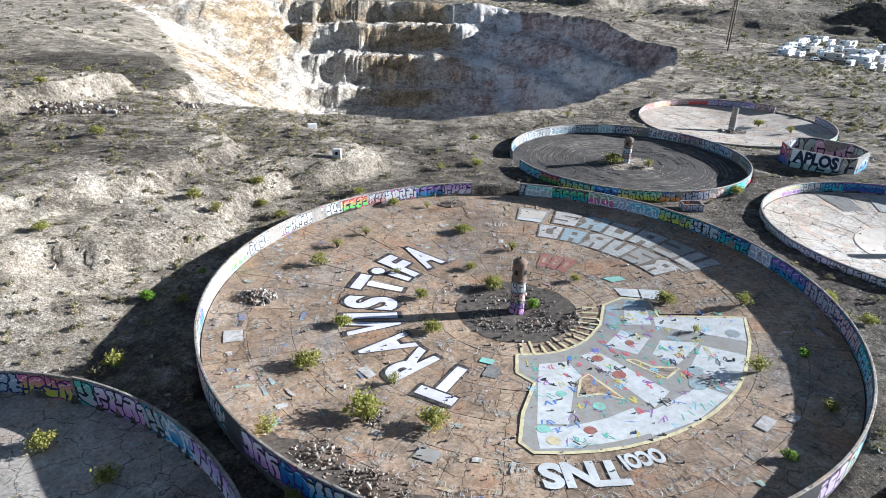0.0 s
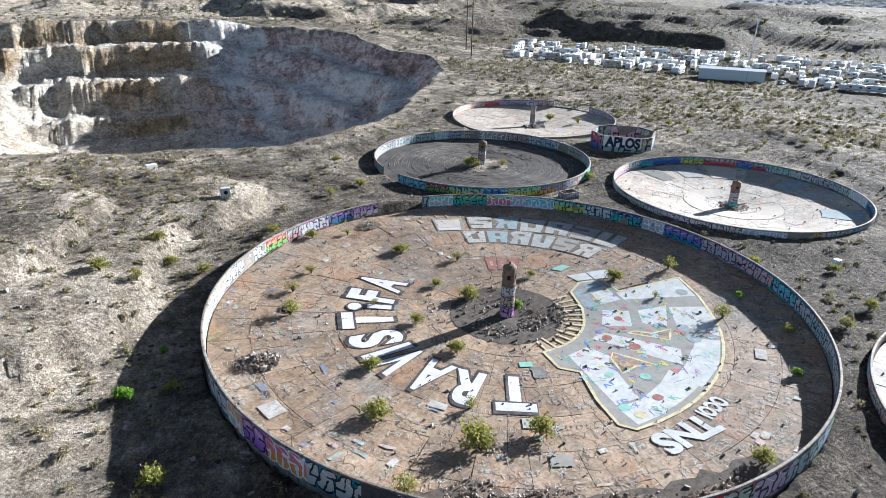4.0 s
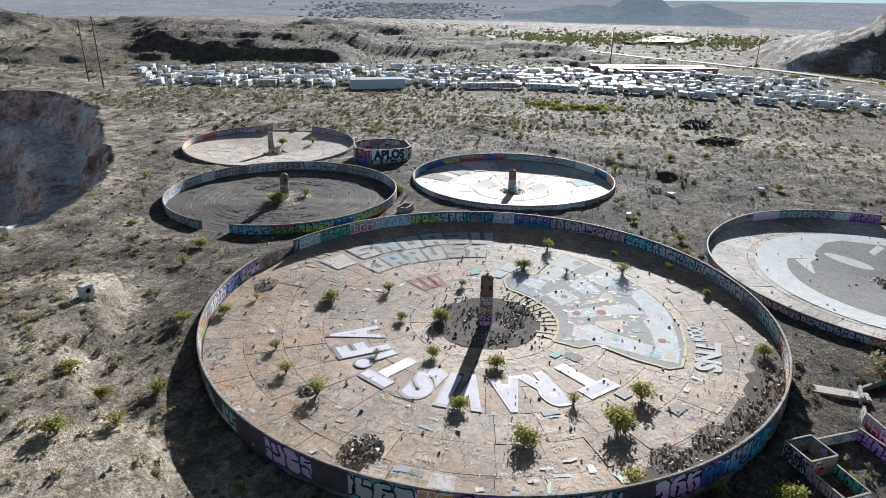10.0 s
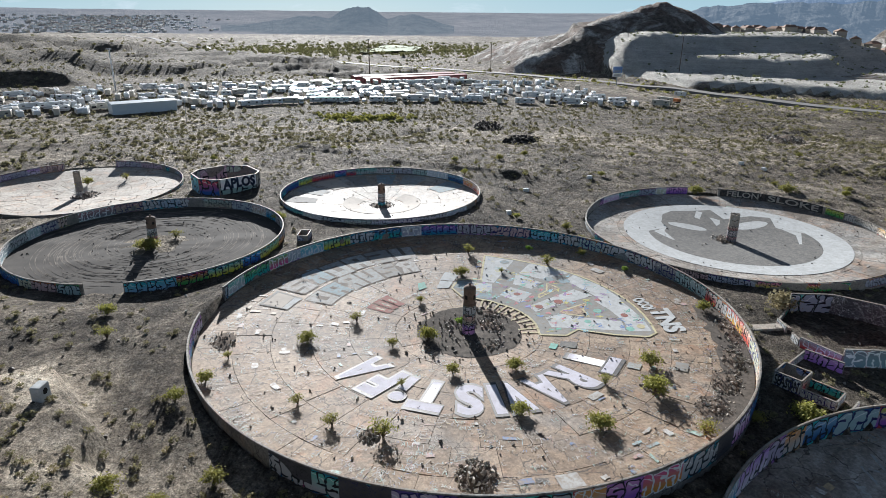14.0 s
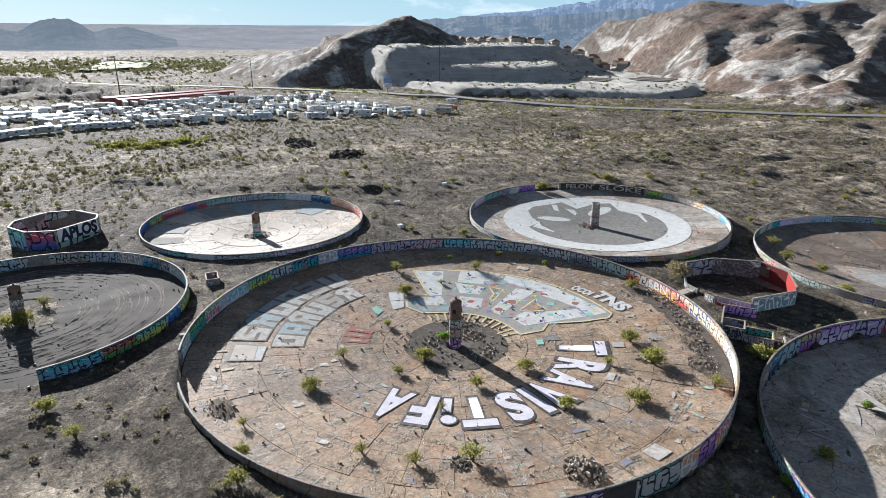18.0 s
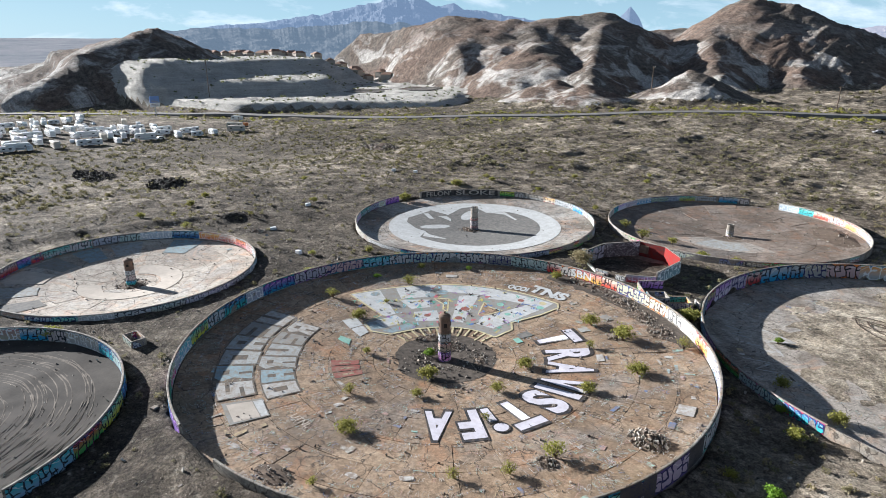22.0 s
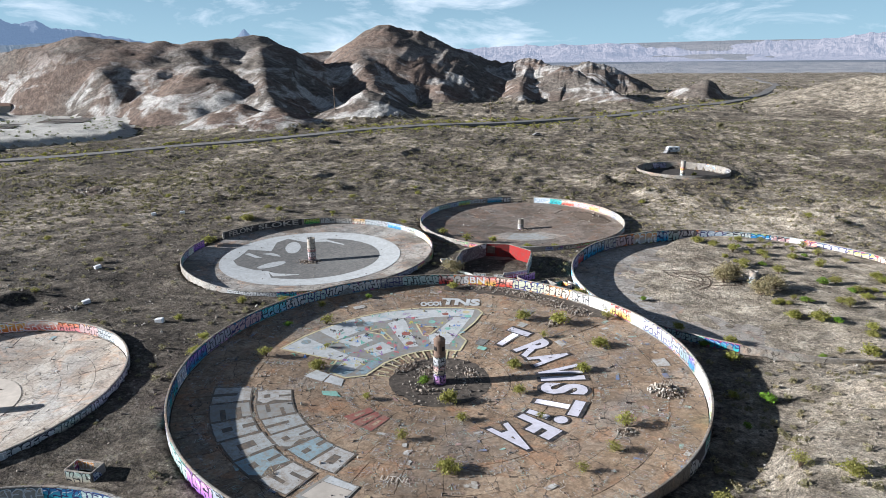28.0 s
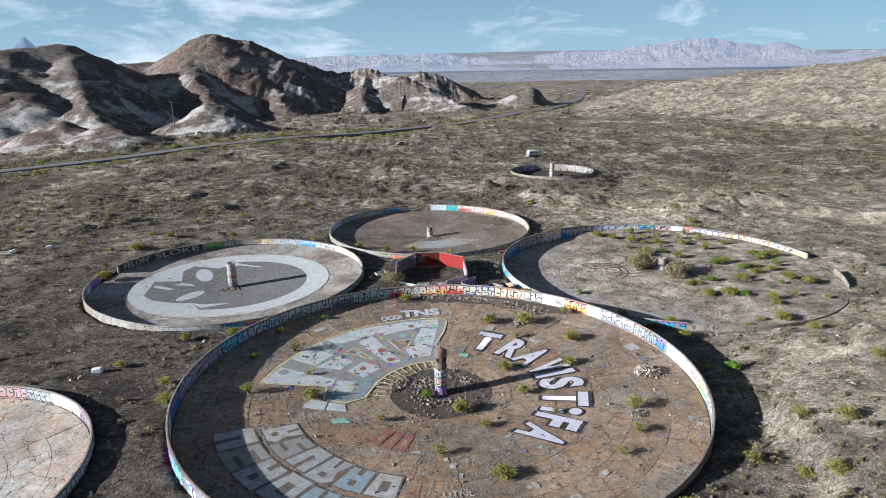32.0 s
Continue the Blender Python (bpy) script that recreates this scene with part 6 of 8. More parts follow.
column(cx, cy, mid, 5.6, 0.85, "white painted concrete pillar with black graffiti in a dirt-filled tank", 5, "domed", (GR_PALE, GR_PALE), 2)
rs = random.Random(19)
tv, tf = [], []
for k in range(130):
    r0, a0, w = rs.uniform(7, 21), rs.uniform(0, 360), rs.uniform(0.07, 0.16)
    ln, dr = rs.uniform(40, 150), rs.uniform(-2.5, 2.5)
    b, n = len(tv), 40
    for i in range(n + 1):
        a, rr = radians(a0 + ln * i / n), min(R - 1.2, max(6, r0 + dr * i / n))
        for s in (-w, 0, w):
            zz = floor_z("dirt", rr) + 0.18 * noise.fractal((rr * math.cos(a) / 6, rr * math.sin(a) / 6, 7), 0.6, 2.0, 5) + (rs.choice((0.05, 0.06)) if s == 0 else -0.03)
            tv.append(((rr + s) * math.cos(a), (rr + s) * math.sin(a), zz))
    tf += [(b + 3 * i + q, b + 3 * i + q + 1, b + 3 * i + q + 4, b + 3 * i + q + 3) for i in range(n) for q in (0, 1)]
ob = raw("tyre_tread", tv, tf, M_TREAD, t, "curved ridges thrown up by tyres", True)
ob["kind"] = "stuff"

# rose-floored tank
cx, cy, R, top, edge, mid = TANKS["rose"]
t = thing("thickener_tank", cx, cy, 0, "round concrete tank with a pale pinkish painted floor", "tank", "thickener tanks")
SP = [(0, 360, 1.8, 1.8)]
tank_wall("rose", t, SP, 3)
cone_floor("rose", t, "floor_bed", M_JOINT, 0.05, R - THICK, -0.13)
slab_floor("rose", t, [(0.6, 4.5, 10), (4.5, 9.4, 18), (9.4, 14.2, 24), (14.2, 18.8, 28), (18.8, 23.2, 32)], M_SLAB_PALE, 8)
sector("rose", t, 5.2, 9.2, 60, 330, P_CREAM, 0.016)
for k, (a0, a1) in enumerate(((335, 352), (358, 372), (20, 34), (40, 58), (64, 80), (90, 104), (300, 318))):
    sector("rose", t, 15.5, 22.4, a0, a1, (P_PALE, P_BLUE, P_GREY, P_CREAM, P_PALE, P_FACE, P_BLUE)[k], 0.016)
graffiti_ring("rose", t, SP, True, lambda a, r: r.choice((GR_BLUE, GR_BLUE, GR_MIX)) if a < 120 or a > 300 else r.choice((GR_WARM, GR_PALE)), 25)
graffiti_ring("rose", t, SP, False, lambda a, r: r.choice((GR_PALE, GR_BARE, GR_BLUE)), 26, 0.1)
scribbles("rose", t, 120, 8, 22, 33)
column(cx, cy, mid, 5.6, 0.85, "concrete pillar with teal and white graffiti and a broken rusty top", 8, "domed", (GR_PALE, GR_BLUE))
rubble("rubble_heap", cx, cy, mid + 0.16, 3.6, 3.0, 0.5, 120, 0.4, "ring of broken concrete round the pillar foot", 41)

# far tank
cx, cy, R, top, edge, mid = TANKS["far"]
t = thing("thickener_tank", cx, cy, 0, "round concrete tank with a bare pale floor and a broken wall", "tank", "thickener tanks")
SP = [(40, 140, 2.0, 1.6), (140, 190, 1.6, 0.5), (190, 255, 0.5, 0.6), (255, 369, 0.6, 2.0)]
tank_wall("far", t, SP, 4)
cone_floor("far", t, "floor_bed", M_JOINT, 0.05, R - THICK, -0.13)
slab_floor("far", t, [(0.6, 5.5, 10), (5.5, 11.5, 18), (11.5, 17.5, 22), (17.5, 23.6, 28)], M_SLAB_PALE, 9)
graffiti_ring("far", t, [(40, 150, 2.0, 1.6), (290, 369, 1.0, 2.0)], True, lambda a, r: r.choice((GR_PURP, GR_PURP, GR_WARM) if a < 160 else (GR_PURP, GR_MIX, GR_BARE)), 27)
graffiti_ring("far", t, [(262, 369, 0.6, 2.0)], False, lambda a, r: r.choice((GR_MIX, GR_BARE)), 28, -0.4)
column(cx, cy, mid, 6.2, 0.8, "narrow concrete pillar with graffiti and a broken top", 10, "broken", (GR_BARE, GR_PALE))
rubble("rubble_heap", cx - 1, cy - 2, mid + 0.15, 4.5, 3.0, 0.7, 110, 0.6, "broken slabs and timber round the pillar", 42)

# tank with the painted face
cx, cy, R, top, edge, mid = TANKS["face"]
t = thing("thickener_tank", cx, cy, 0, "round concrete tank with a grey face painted on white floor", "tank", "thickener tanks")
tank_wall("face", t, [(0, 55, 1.75, 1.6), (55, 80, 1.6, 1.0), (80, 346, 1.0, 1.75)], 5)
cone_floor("face", t, "floor_bed", M_JOINT, 0.05, R - THICK, -0.13)
slab_floor("face", t, [(0.6, 6.0, 10), (6.0, 11.5, 18), (11.5, 17.0, 24), (17.0, 22.5, 30), (22.5, 28.9, 36)], M_SLAB_MID, 12)
sector("face", t, 0.9, 21.3, 0, 359.9, P_MURAL, 0.014, "white_disc")


def ellipse(x, y, a, b, turn, n=18):
    c, s = math.cos(radians(turn)), math.sin(radians(turn))
    return [(x + a * math.cos(6.2832 * k / n) * c - b * math.sin(6.2832 * k / n) * s, y + a * math.cos(6.2832 * k / n) * s + b * math.sin(6.2832 * k / n) * c) for k in range(n)]


local_shape("face", t, [(16.8, 7.2), (14.1, 10), (8.8, 11.7), (5.5, 11.4)] + [(16.3 * math.cos(radians(a)), 16.3 * math.sin(radians(a))) for a in range(82, 288, 9)] + [(6.6, -11.8), (12.9, -13.2), (14.2, -9.4), (12.4, -3), (18.1, -2), (17.5, 1.7)], P_FACE, 0.018, "grey_face")
local_shape("face", t, ellipse(8.6, -7.3, 4.3, 1.9, -68), P_MURAL, 0.026, "white_eye")
local_shape("face", t, ellipse(7.2, 6.6, 4.0, 1.6, 68), P_MURAL, 0.026, "white_eye")
local_shape("face", t, [(13.4, -0.2), (8.3, 0), (9.5, -1.2), (11.8, -1.9)], P_MURAL, 0.026, "white_mark")
local_shape("face", t, [(17.3, 1.5), (13.2, 3.2), (12.0, 2.4), (16.4, 0.4)], P_MURAL, 0.026, "white_mark")
local_shape("face", t, [(5.6, 11.5), (2.4, 15), (-2.5, 12.4), (-2.2, 12.0), (3.0, 12.6)], P_MURAL, 0.026, "white_mark")
local_shape("face", t, [(6.0, -12.5), (2.0, -13.8), (-3.2, -12.0), (-3.4, -12.5), (3.2, -15.4)], P_MURAL, 0.026, "white_mark")
graffiti_ring("face", t, [(0, 55, 1.75, 1.6), (180, 290, 1.5, 1.75)], True, lambda a, r: r.choice((GR_BLUE, GR_MIX, GR_PURP)) if a < 60 else r.choice((GR_PALE, GR_WARM, GR_PALE, GR_BLUE)), 34)
for a0, a1 in ((300, 345),):
    curved_panel(t, R, a0, a1, edge + 0.05, 1.62, P_BLACK, True, "black_band")
wall_text(t, R, 334.6, "FELON'", 0.15, 1.25, P_CREAM, True, width=7.6, offset=0.02)
wall_text(t, R, 313, "SLOKE", 0.15, 1.25, P_CREAM, True, width=11.4, offset=0.02)
graffiti_ring("face", t, [(290, 299, 1.75, 1.75)], True, lambda a, r: GR_MIX, 35)
graffiti_ring("face", t, [(80, 230, 1.0, 1.6)], False, lambda a, r: r.choice((GR_PALE, GR_WARM, GR_BARE, GR_MIX)), 36, -0.2)
scribbles("face", t, 90, 20, 28, 37)
column(cx, cy, mid, 5.9, 0.95, "thick concrete pillar with black and white graffiti and a jagged top", 14, "broken", (GR_PALE, GR_PALE))
rubble("rubble_heap", cx + 0.5, cy + 1.5, mid + 0.15, 3.5, 2.4, 0.35, 90, 0.45, "scattered broken concrete at the pillar foot", 43)

# brown-floored tank
cx, cy, R, top, edge, mid = TANKS["brown"]
t = thing("thickener_tank", cx, cy, 0, "round concrete tank with a stained brown floor", "tank", "thickener tanks")
SP = [(40, 268, 0.35, 0.75), (283, 400, 0.75, 0.35)]
tank_wall("brown", t, SP, 6)
cone_floor("brown", t, "floor_bed", M_JOINT, 0.05, R - THICK, -0.13)
slab_floor("brown", t, [(0.6, 6.0, 8), (6.0, 12.5, 14), (12.5, 18.5, 18), (18.5, 24.0, 22), (24.0, 28.7, 26)], M_SLAB_DARK, 14)
sector("brown", t, 6.0, 15.5, 60, 150, M_SLAB_MID, 0.014, "worn_patch")
sector("brown", t, 6.4, 14.0, 80, 130, P_PALE, 0.018, "worn_patch")
graffiti_ring("brown", t, [(300, 400, 0.7, 0.5)], True, lambda a, r: r.choice((GR_PURP, GR_BLUE, GR_MIX, GR_MIX)), 38)
graffiti_ring("brown", t, [(200, 268, 0.6, 0.7), (283, 300, 0.7, 0.7)], True, lambda a, r: r.choice((GR_WARM, GR_PALE, GR_BLUE)), 39)
graffiti_ring("brown", t, [(60, 170, 0.3, 0.6)], False, lambda a, r: r.choice((GR_BARE, GR_PALE)), 40, -1.3)
scribbles("brown", t, 160, 8, 28, 41)
column(cx, cy, mid, 3.1, 0.85, "short broken concrete pillar painted white and green", 16, "broken", (GR_PALE, GR_BARE))

rubble("dirt_heap", cx - 20, cy - 13, floor_z("brown", 23.8) + 0.05, 9.0, 4.5, 0.9, 60, 0.4, "low heap of reddish dirt pushed against the tank wall", 61, rz=-50)
rubble("rubble_heap", cx - 2, cy + 1, mid + 0.1, 3.2, 2.2, 0.3, 70, 0.35, "broken concrete round the stump", 62)

# sandy tank
cx, cy, R, top, edge, mid = TANKS["sandy"]
t = thing("thickener_tank", cx, cy, 0, "large round concrete tank half filled with sand and bushes", "tank", "thickener tanks")


def sand_rise(deg):
    """Sand banked up towards the west rim."""
    return 1.75 * float(smooth01(80, 125, deg) * smooth01(312, 265, deg))


SPS = [(-80, 75, 1.1, 1.1), (75, 138, 0.95, -0.2), (185, 280, 1.0, 1.1), (152, 168, 0.6, 0.9)]
tank_wall("sandy", t, SPS, 7)
cone_floor("sandy", t, "sand_fill", M_SAND, 0.05, R - 9, 0.16, 120, 0.30, 17, "tan sand fill", 0.05, lambda a: 1 + 0.31 * float(smooth01(75, 110, a) * smooth01(312, 280, a)), sand_rise)
cone_floor("sandy", t, "floor_slab", M_SLAB_MID, R - 16, R - THICK + 0.02, 0.0, 128, 0.05, 18, "bare grey concrete floor")
graffiti_ring("sandy", t, [(-80, 75, 1.1, 1.1), (75, 118, 0.95, 0.2), (185, 280, 1.0, 1.1)], True, lambda a, r: (r.choice((GR_BLUE, GR_MIX, GR_PURP)) if (a < 80 or a > 320) else r.choice((GR_MIX, GR_WARM, GR_BLUE, GR_PALE))), 45)
graffiti_ring("sandy", t, [(-20, 75, 1.1, 1.1)], False, lambda a, r: r.choice((GR_BLUE, GR_MIX)), 46, -0.4)
scribbles("sandy", t, 520, 25, 36, 47, lambda r, d: d < 110 or d > 300)
column(cx, cy, mid, 2.9, 0.85, "short white painted concrete stump among dry brush", 18, "broken", (GR_PALE, GR_BLUE), 3)

stroke("sandy", t, [(math.hypot(x, y), math.degrees(math.atan2(y, x))) for x, y in ((26.0, 15.2), (20.6, 16.2), (24.0, 12.8), (20.9, 10.6), (26.2, 9.2))], 0.9, P_WHITE, 0.09, name="painted_letter")
stroke("sandy", t, [(33, 20), (30, 22.5), (32, 25), (29.5, 27)], 0.35, P_PALE, 0.09)
stroke("sandy", t, [(32, 40), (28.5, 43), (31.5, 46), (28.5, 49), (31, 52)], 0.3, P_WHITE, 0.09)

tv, tf = [], []
for sx, sy, a0, a1, rr in ((-33, 2, 60, 250, 6.5), (-33, 2, 60, 250, 8.2), (-38, 4, 20, 150, 9.0), (-38, 4, 20, 150, 10.6), (-30, 12, 120, 300, 5.0), (-30, 12, 120, 300, 6.5)):
    b, n = len(tv), 40
    for i in range(n + 1):
        a = radians(a0 + (a1 - a0) * i / n)
        for q in (-0.14, 0.14):
            x, y = sx - cx + (rr + q) * math.cos(a), sy - cy + (rr + q) * math.sin(a)
            tv.append((x, y, floor_z("sandy", math.hypot(x, y)) + sand_rise(math.degrees(math.atan2(y, x)) % 360) * math.hypot(x, y) / R + 0.26 + 0.30 * noise.fractal((x / 6, y / 6, 17), 0.6, 2.0, 5)))
    tf += [(b + 2 * i, b + 2 * i + 1, b + 2 * i + 3, b + 2 * i + 2) for i in range(n)]
ob = raw("tyre_tread", tv, tf, M_BROWN, t, "curved tyre tracks in the sand")
ob["kind"] = "stuff"

# remote tank
cx, cy, R, top, edge, mid = TANKS["remote"]
t = thing("thickener_tank", cx, cy, 0, "small distant round concrete tank with a dark dirt floor", "tank", "thickener tanks")
tank_wall("remote", t, [(0, 360, 3.1, 3.1)], 8)
cone_floor("remote", t, "dirt_fill", M_DIRT, 0.05, R - THICK + 0.02, 0.0, 72, 0.15, 27)
graffiti_ring("remote", t, [(0, 360, 3.1, 3.1)], True, lambda a, r: r.choice((GR_BARE, GR_DARK, None, None)), 48)
column(cx, cy, mid, 6.4, 0.9, "concrete pillar painted pink and white in a distant tank", 20, "broken", (GR_WARM, GR_PALE))


# ---- small concrete works ----
def wall_run(root, x0, y0, x1, y1, z0, z1, th, mat, out_mat=None, in_mat=None, name="wall"):
    """One straight wall between two plan points (local), with painted faces on either side."""
    d = Vector((x1 - x0, y1 - y0, 0))
    L = d.length
    ang = math.degrees(math.atan2(d.y, d.x))
    m = pose(x0, y0, 0, 0, 0, ang)
    bm = bmesh.new()
    box(bm, 0, -th / 2, z0 - 0.8, L, th / 2, z1, 0.035)
    w = part(name, bm, mat, root)
    w.matrix_basis = m
    for side, mt in ((-1, out_mat), (1, in_mat)):
        if mt is None:
            continue
        yy = side * (th / 2 + 0.012)
        vs = [(0.06, yy, z0 + 0.06), (L - 0.06, yy, z0 + 0.06), (L - 0.06, yy, z1 - 0.08), (0.06, yy, z1 - 0.08)]
        ob = raw("graffiti", vs, [(0, 1, 2, 3) if side < 0 else (3, 2, 1, 0)], mt, w)
        lay = ob.data.uv_layers.new(name="uv")
        for lp in ob.data.loops:
            v = vs[lp.vertex_index]
            lay.data[lp.index].uv = ((v[0] + 3 * x0) * 2 / (z1 - z0), (v[2] - z0) * 2 / (z1 - z0))
    return w


tx, ty = 79.4, 127.4
octo = thing("settling_tank", tx, ty, 0, "open many-sided concrete tank with big dark lettering on white paint", "tank")
ang8 = [190, 262, 284, 340, 20, 75, 105, 152]
pts8 = [(8.0 * math.cos(radians(a)), 8.0 * math.sin(radians(a))) for a in ang8]
for k in range(8):
    (x0, y0), (x1, y1) = pts8[k], pts8[(k + 1) % 8]
    wall_run(octo, x0, y0, x1, y1, -0.3, 4.0, 0.4, M_CONC, (GR_PALE, GR_PALE, GR_BARE, GR_BARE, GR_BARE, GR_BARE, GR_BLUE, GR_MIX)[k], (GR_BARE, GR_BARE, GR_BARE, GR_BARE, GR_BARE, GR_MIX, GR_MIX, GR_MIX)[k])
bm = bmesh.new()
bm.faces.new([bm.verts.new((x * 0.97, y * 0.97, 0.4)) for x, y in pts8])
part("floor", bm, M_DIRT, octo)
# upper white field and letters on the long face
(x0, y0), (x1, y1) = pts8[0], pts8[1]
d = Vector((x1 - x0, y1 - y0, 0)).normalized()
nrm = Vector((d.y, -d.x, 0))
L = math.hypot(x1 - x0, y1 - y0)


def on_face(u, z, lift):
    p = Vector((x0, y0, 0)) + d * u + nrm * (0.2 + lift)
    return (p.x, p.y, z)


raw("white_field", [on_face(0.3, 1.45, 0.02), on_face(L - 0.05, 1.45, 0.02), on_face(L - 0.05, 3.92, 0.02), on_face(0.3, 3.92, 0.02)], [(0, 1, 2, 3)], P_BRIGHT, octo)
me = glyphs("APLOS", 1.0, 0.055)
xs_ = [v.co.x for v in me.vertices]
k_ = 8.3 / (max(xs_) - min(xs_))
for v in me.vertices:
    v.co = on_face(L / 2 + 0.3 + v.co.x * k_, 1.6 + v.co.y / 0.69 * 2.15, 0.035)
me.materials.append(paint("navy_paint", (0.02, 0.03, 0.06), 0.15))
ob = new("letters", me)
ob.parent = octo

# darker red for one inner wall, broken up by near-black patches
M_REDDARK = paint("dark_red_paint", (0.20, 0.025, 0.022), 0.8, (0.05, 0.04, 0.04))
RB = [(16.8, 13.0), (16.8, 19.0), (12.3, 22.5), (6.0, 22.5), (1.4, 19.5), (1.4, 10.3), (6.8, 6.0), (12.4, 6.2)]
redtank = thing("settling_tank", 9.1, 14.3, -0.3, "broken many-sided concrete tank with red paint inside", "tank")
for k, (top_, om, im) in enumerate(((3.2, GR_PALE, GR_BLUE), (0.9, GR_PALE, GR_BARE), (1.3, GR_PALE, GR_BARE), (1.7, GR_MIX, GR_BARE), (2.6, GR_PALE, GR_WARM), (3.2, GR_BARE, M_REDPAINT), (3.2, GR_BARE, M_REDDARK), (3.2, GR_PALE, GR_DARK))):
    (x0, y0), (x1, y1) = RB[k], RB[(k + 1) % 8]
    if k == 2:
        for a, b in ((0, 0.42), (0.68, 1.0)):
            wall_run(redtank, x0 + (x1 - x0) * a - 9.1, y0 - 14.3, x0 + (x1 - x0) * b - 9.1, y1 - 14.3, 0, top_, 0.3, M_CONC, om, im)
    else:
        wall_run(redtank, x0 - 9.1, y0 - 14.3, x1 - 9.1, y1 - 14.3, 0, top_, 0.3, M_CONC, om, im)
bm = bmesh.new()
bm.faces.new([bm.verts.new((x - 9.1, y - 14.3, 0.05)) for x, y in RB])
part("floor", bm, M_SLAB_DARK, redtank)
bm = bmesh.new()
box(bm, -0.9, 0, 0, 0.9, 0.12, 1.7, 0.02)
ob = part("hatch_panel", bm, M_RUST, redtank, "rusty square panel")
ob.matrix_basis = pose(2.0, -7.75, 0.9, 0, 0, 4)


def open_box(name, x, y, z, lx, ly, h, rz, mats, label, th=0.2):
    root = thing(name, x, y, z, label, "concrete box", rz=rz)
    c = [(-lx / 2, -ly / 2), (lx / 2, -ly / 2), (lx / 2, ly / 2), (-lx / 2, ly / 2)]
    for k in range(4):
        wall_run(root, *c[k], *c[(k + 1) % 4], 0, h, th, M_CONC, mats[k % len(mats)], GR_BARE)
    bm = bmesh.new()
    box(bm, -lx / 2, -ly / 2, -0.3, lx / 2, ly / 2, 0.15)
    part("base", bm, M_SLAB_DARK, root)
    return root


season_box = open_box("concrete_box", -3.3, 27.8, -0.2, 3.0, 3.0, 1.9, 44, (GR_PALE, GR_BLUE, GR_PALE, GR_BARE), "open square concrete box with black and white lettering")
me = glyphs("SEASON", 1.0, 0.03)
xs_ = [v.co.x for v in me.vertices]
k_ = 2.7 / (max(xs_) - min(xs_))
for v in me.vertices:
    v.co = (-v.co.x * k_, 1.5 + 0.1 + 0.035, 0.35 + v.co.y / 0.69 * 1.2)
me.materials.append(P_BLACK)
ob = new("letters", me)
ob.parent = season_box
open_box("concrete_box", 41.4, 97.8, 0.2, 3.3, 1.9, 1.7, 2, (GR_PALE, GR_WARM, GR_PALE, GR_BARE), "small open white concrete box beside the dirt tank")
open_box("concrete_box", 74.2, 113.6, -0.2, 2.6, 1.5, 1.1, 55, (GR_BLUE, GR_BLUE, GR_PALE, GR_BLUE), "low open concrete trough with blue graffiti")
open_box("concrete_box", 20.4, 13.2, -0.4, 2.4, 1.6, 1.0, 30, (GR_WARM, GR_WARM, GR_PALE, GR_WARM), "small orange concrete box on bare earth")
trough = thing("concrete_trough", 0.0, 0.0, -0.25, "broken concrete walls with blue and purple graffiti", "wall")
for a, b, h, om in (((-1.3, 27.9), (2.9, 23.4), 1.3, GR_BARE), ((2.9, 23.4), (-0.4, 20.2), 1.6, GR_PURP), ((-5.4, 27.9), (-8.2, 25.2), 1.1, GR_PALE), ((-3.3, 25.8), (-6.2, 23.2), 1.1, GR_BLUE), ((-8.2, 25.2), (-6.2, 23.2), 1.1, GR_WARM), ((-9.0, 23.9), (-7.4, 22.3), 0.8, GR_WARM)):
    wall_run(trough, *a, *b, 0, h, 0.22, M_CONC, om, om)
bm = bmesh.new()
box(bm, -0.75, -2.9, -0.2, 0.75, 2.9, 0.18, 0.03)
tagged(link("concrete_slab", bm, M_SLAB_PALE), "pale concrete slab lying on dark ground", "slab").matrix_basis = pose(10.7, 24.4, ground_z(10.7, 24.4) + 0.2, 0, 0, 10)

stub = thing("concrete_stub", -19.3, 107.4, ground_z(-19.3, 107.4) - 0.1, "white painted concrete stub with a hole, on a scraped mound", "stub")
bm = bmesh.new()
box(bm, -0.75, -0.5, -0.4, 0.75, 0.5, 1.7, 0.12)
part("body", bm, P_MURAL, stub)
bm = bmesh.new()
cyl(bm, 0.32, 0.32, -0.52, 0.52, 18)
part("opening", bm, M_HOLE, stub).matrix_basis = pose(0, 0, 1.0, 90, 0, 0)
bm = bmesh.new()
box(bm, -1.0, -0.6, 0, 1.0, 0.6, 1.1, 0.08)
wb = link("white_block", bm, M_RVW)
tagged(wb, "small white block near the edge of the pit", "block").matrix_basis = pose(-29.6, 136, ground_z(-29.6, 136), 0, 0, 20)

for x, y, a in ((110.2, -17, 20), (82.1, 52.7, 60), (117.7, -13.6, 40), (62, 58, 10), (95, 35, 70)):
    bm = bmesh.new()
    box(bm, -0.7, -0.45, -0.2, 0.7, 0.45, 0.7, 0.12)
    tagged(link("white_block", bm, M_RVW), "small white block lying on dark ground", "block", "white blocks").matrix_basis = pose(x, y, ground_z(x, y), 0, 6, a)

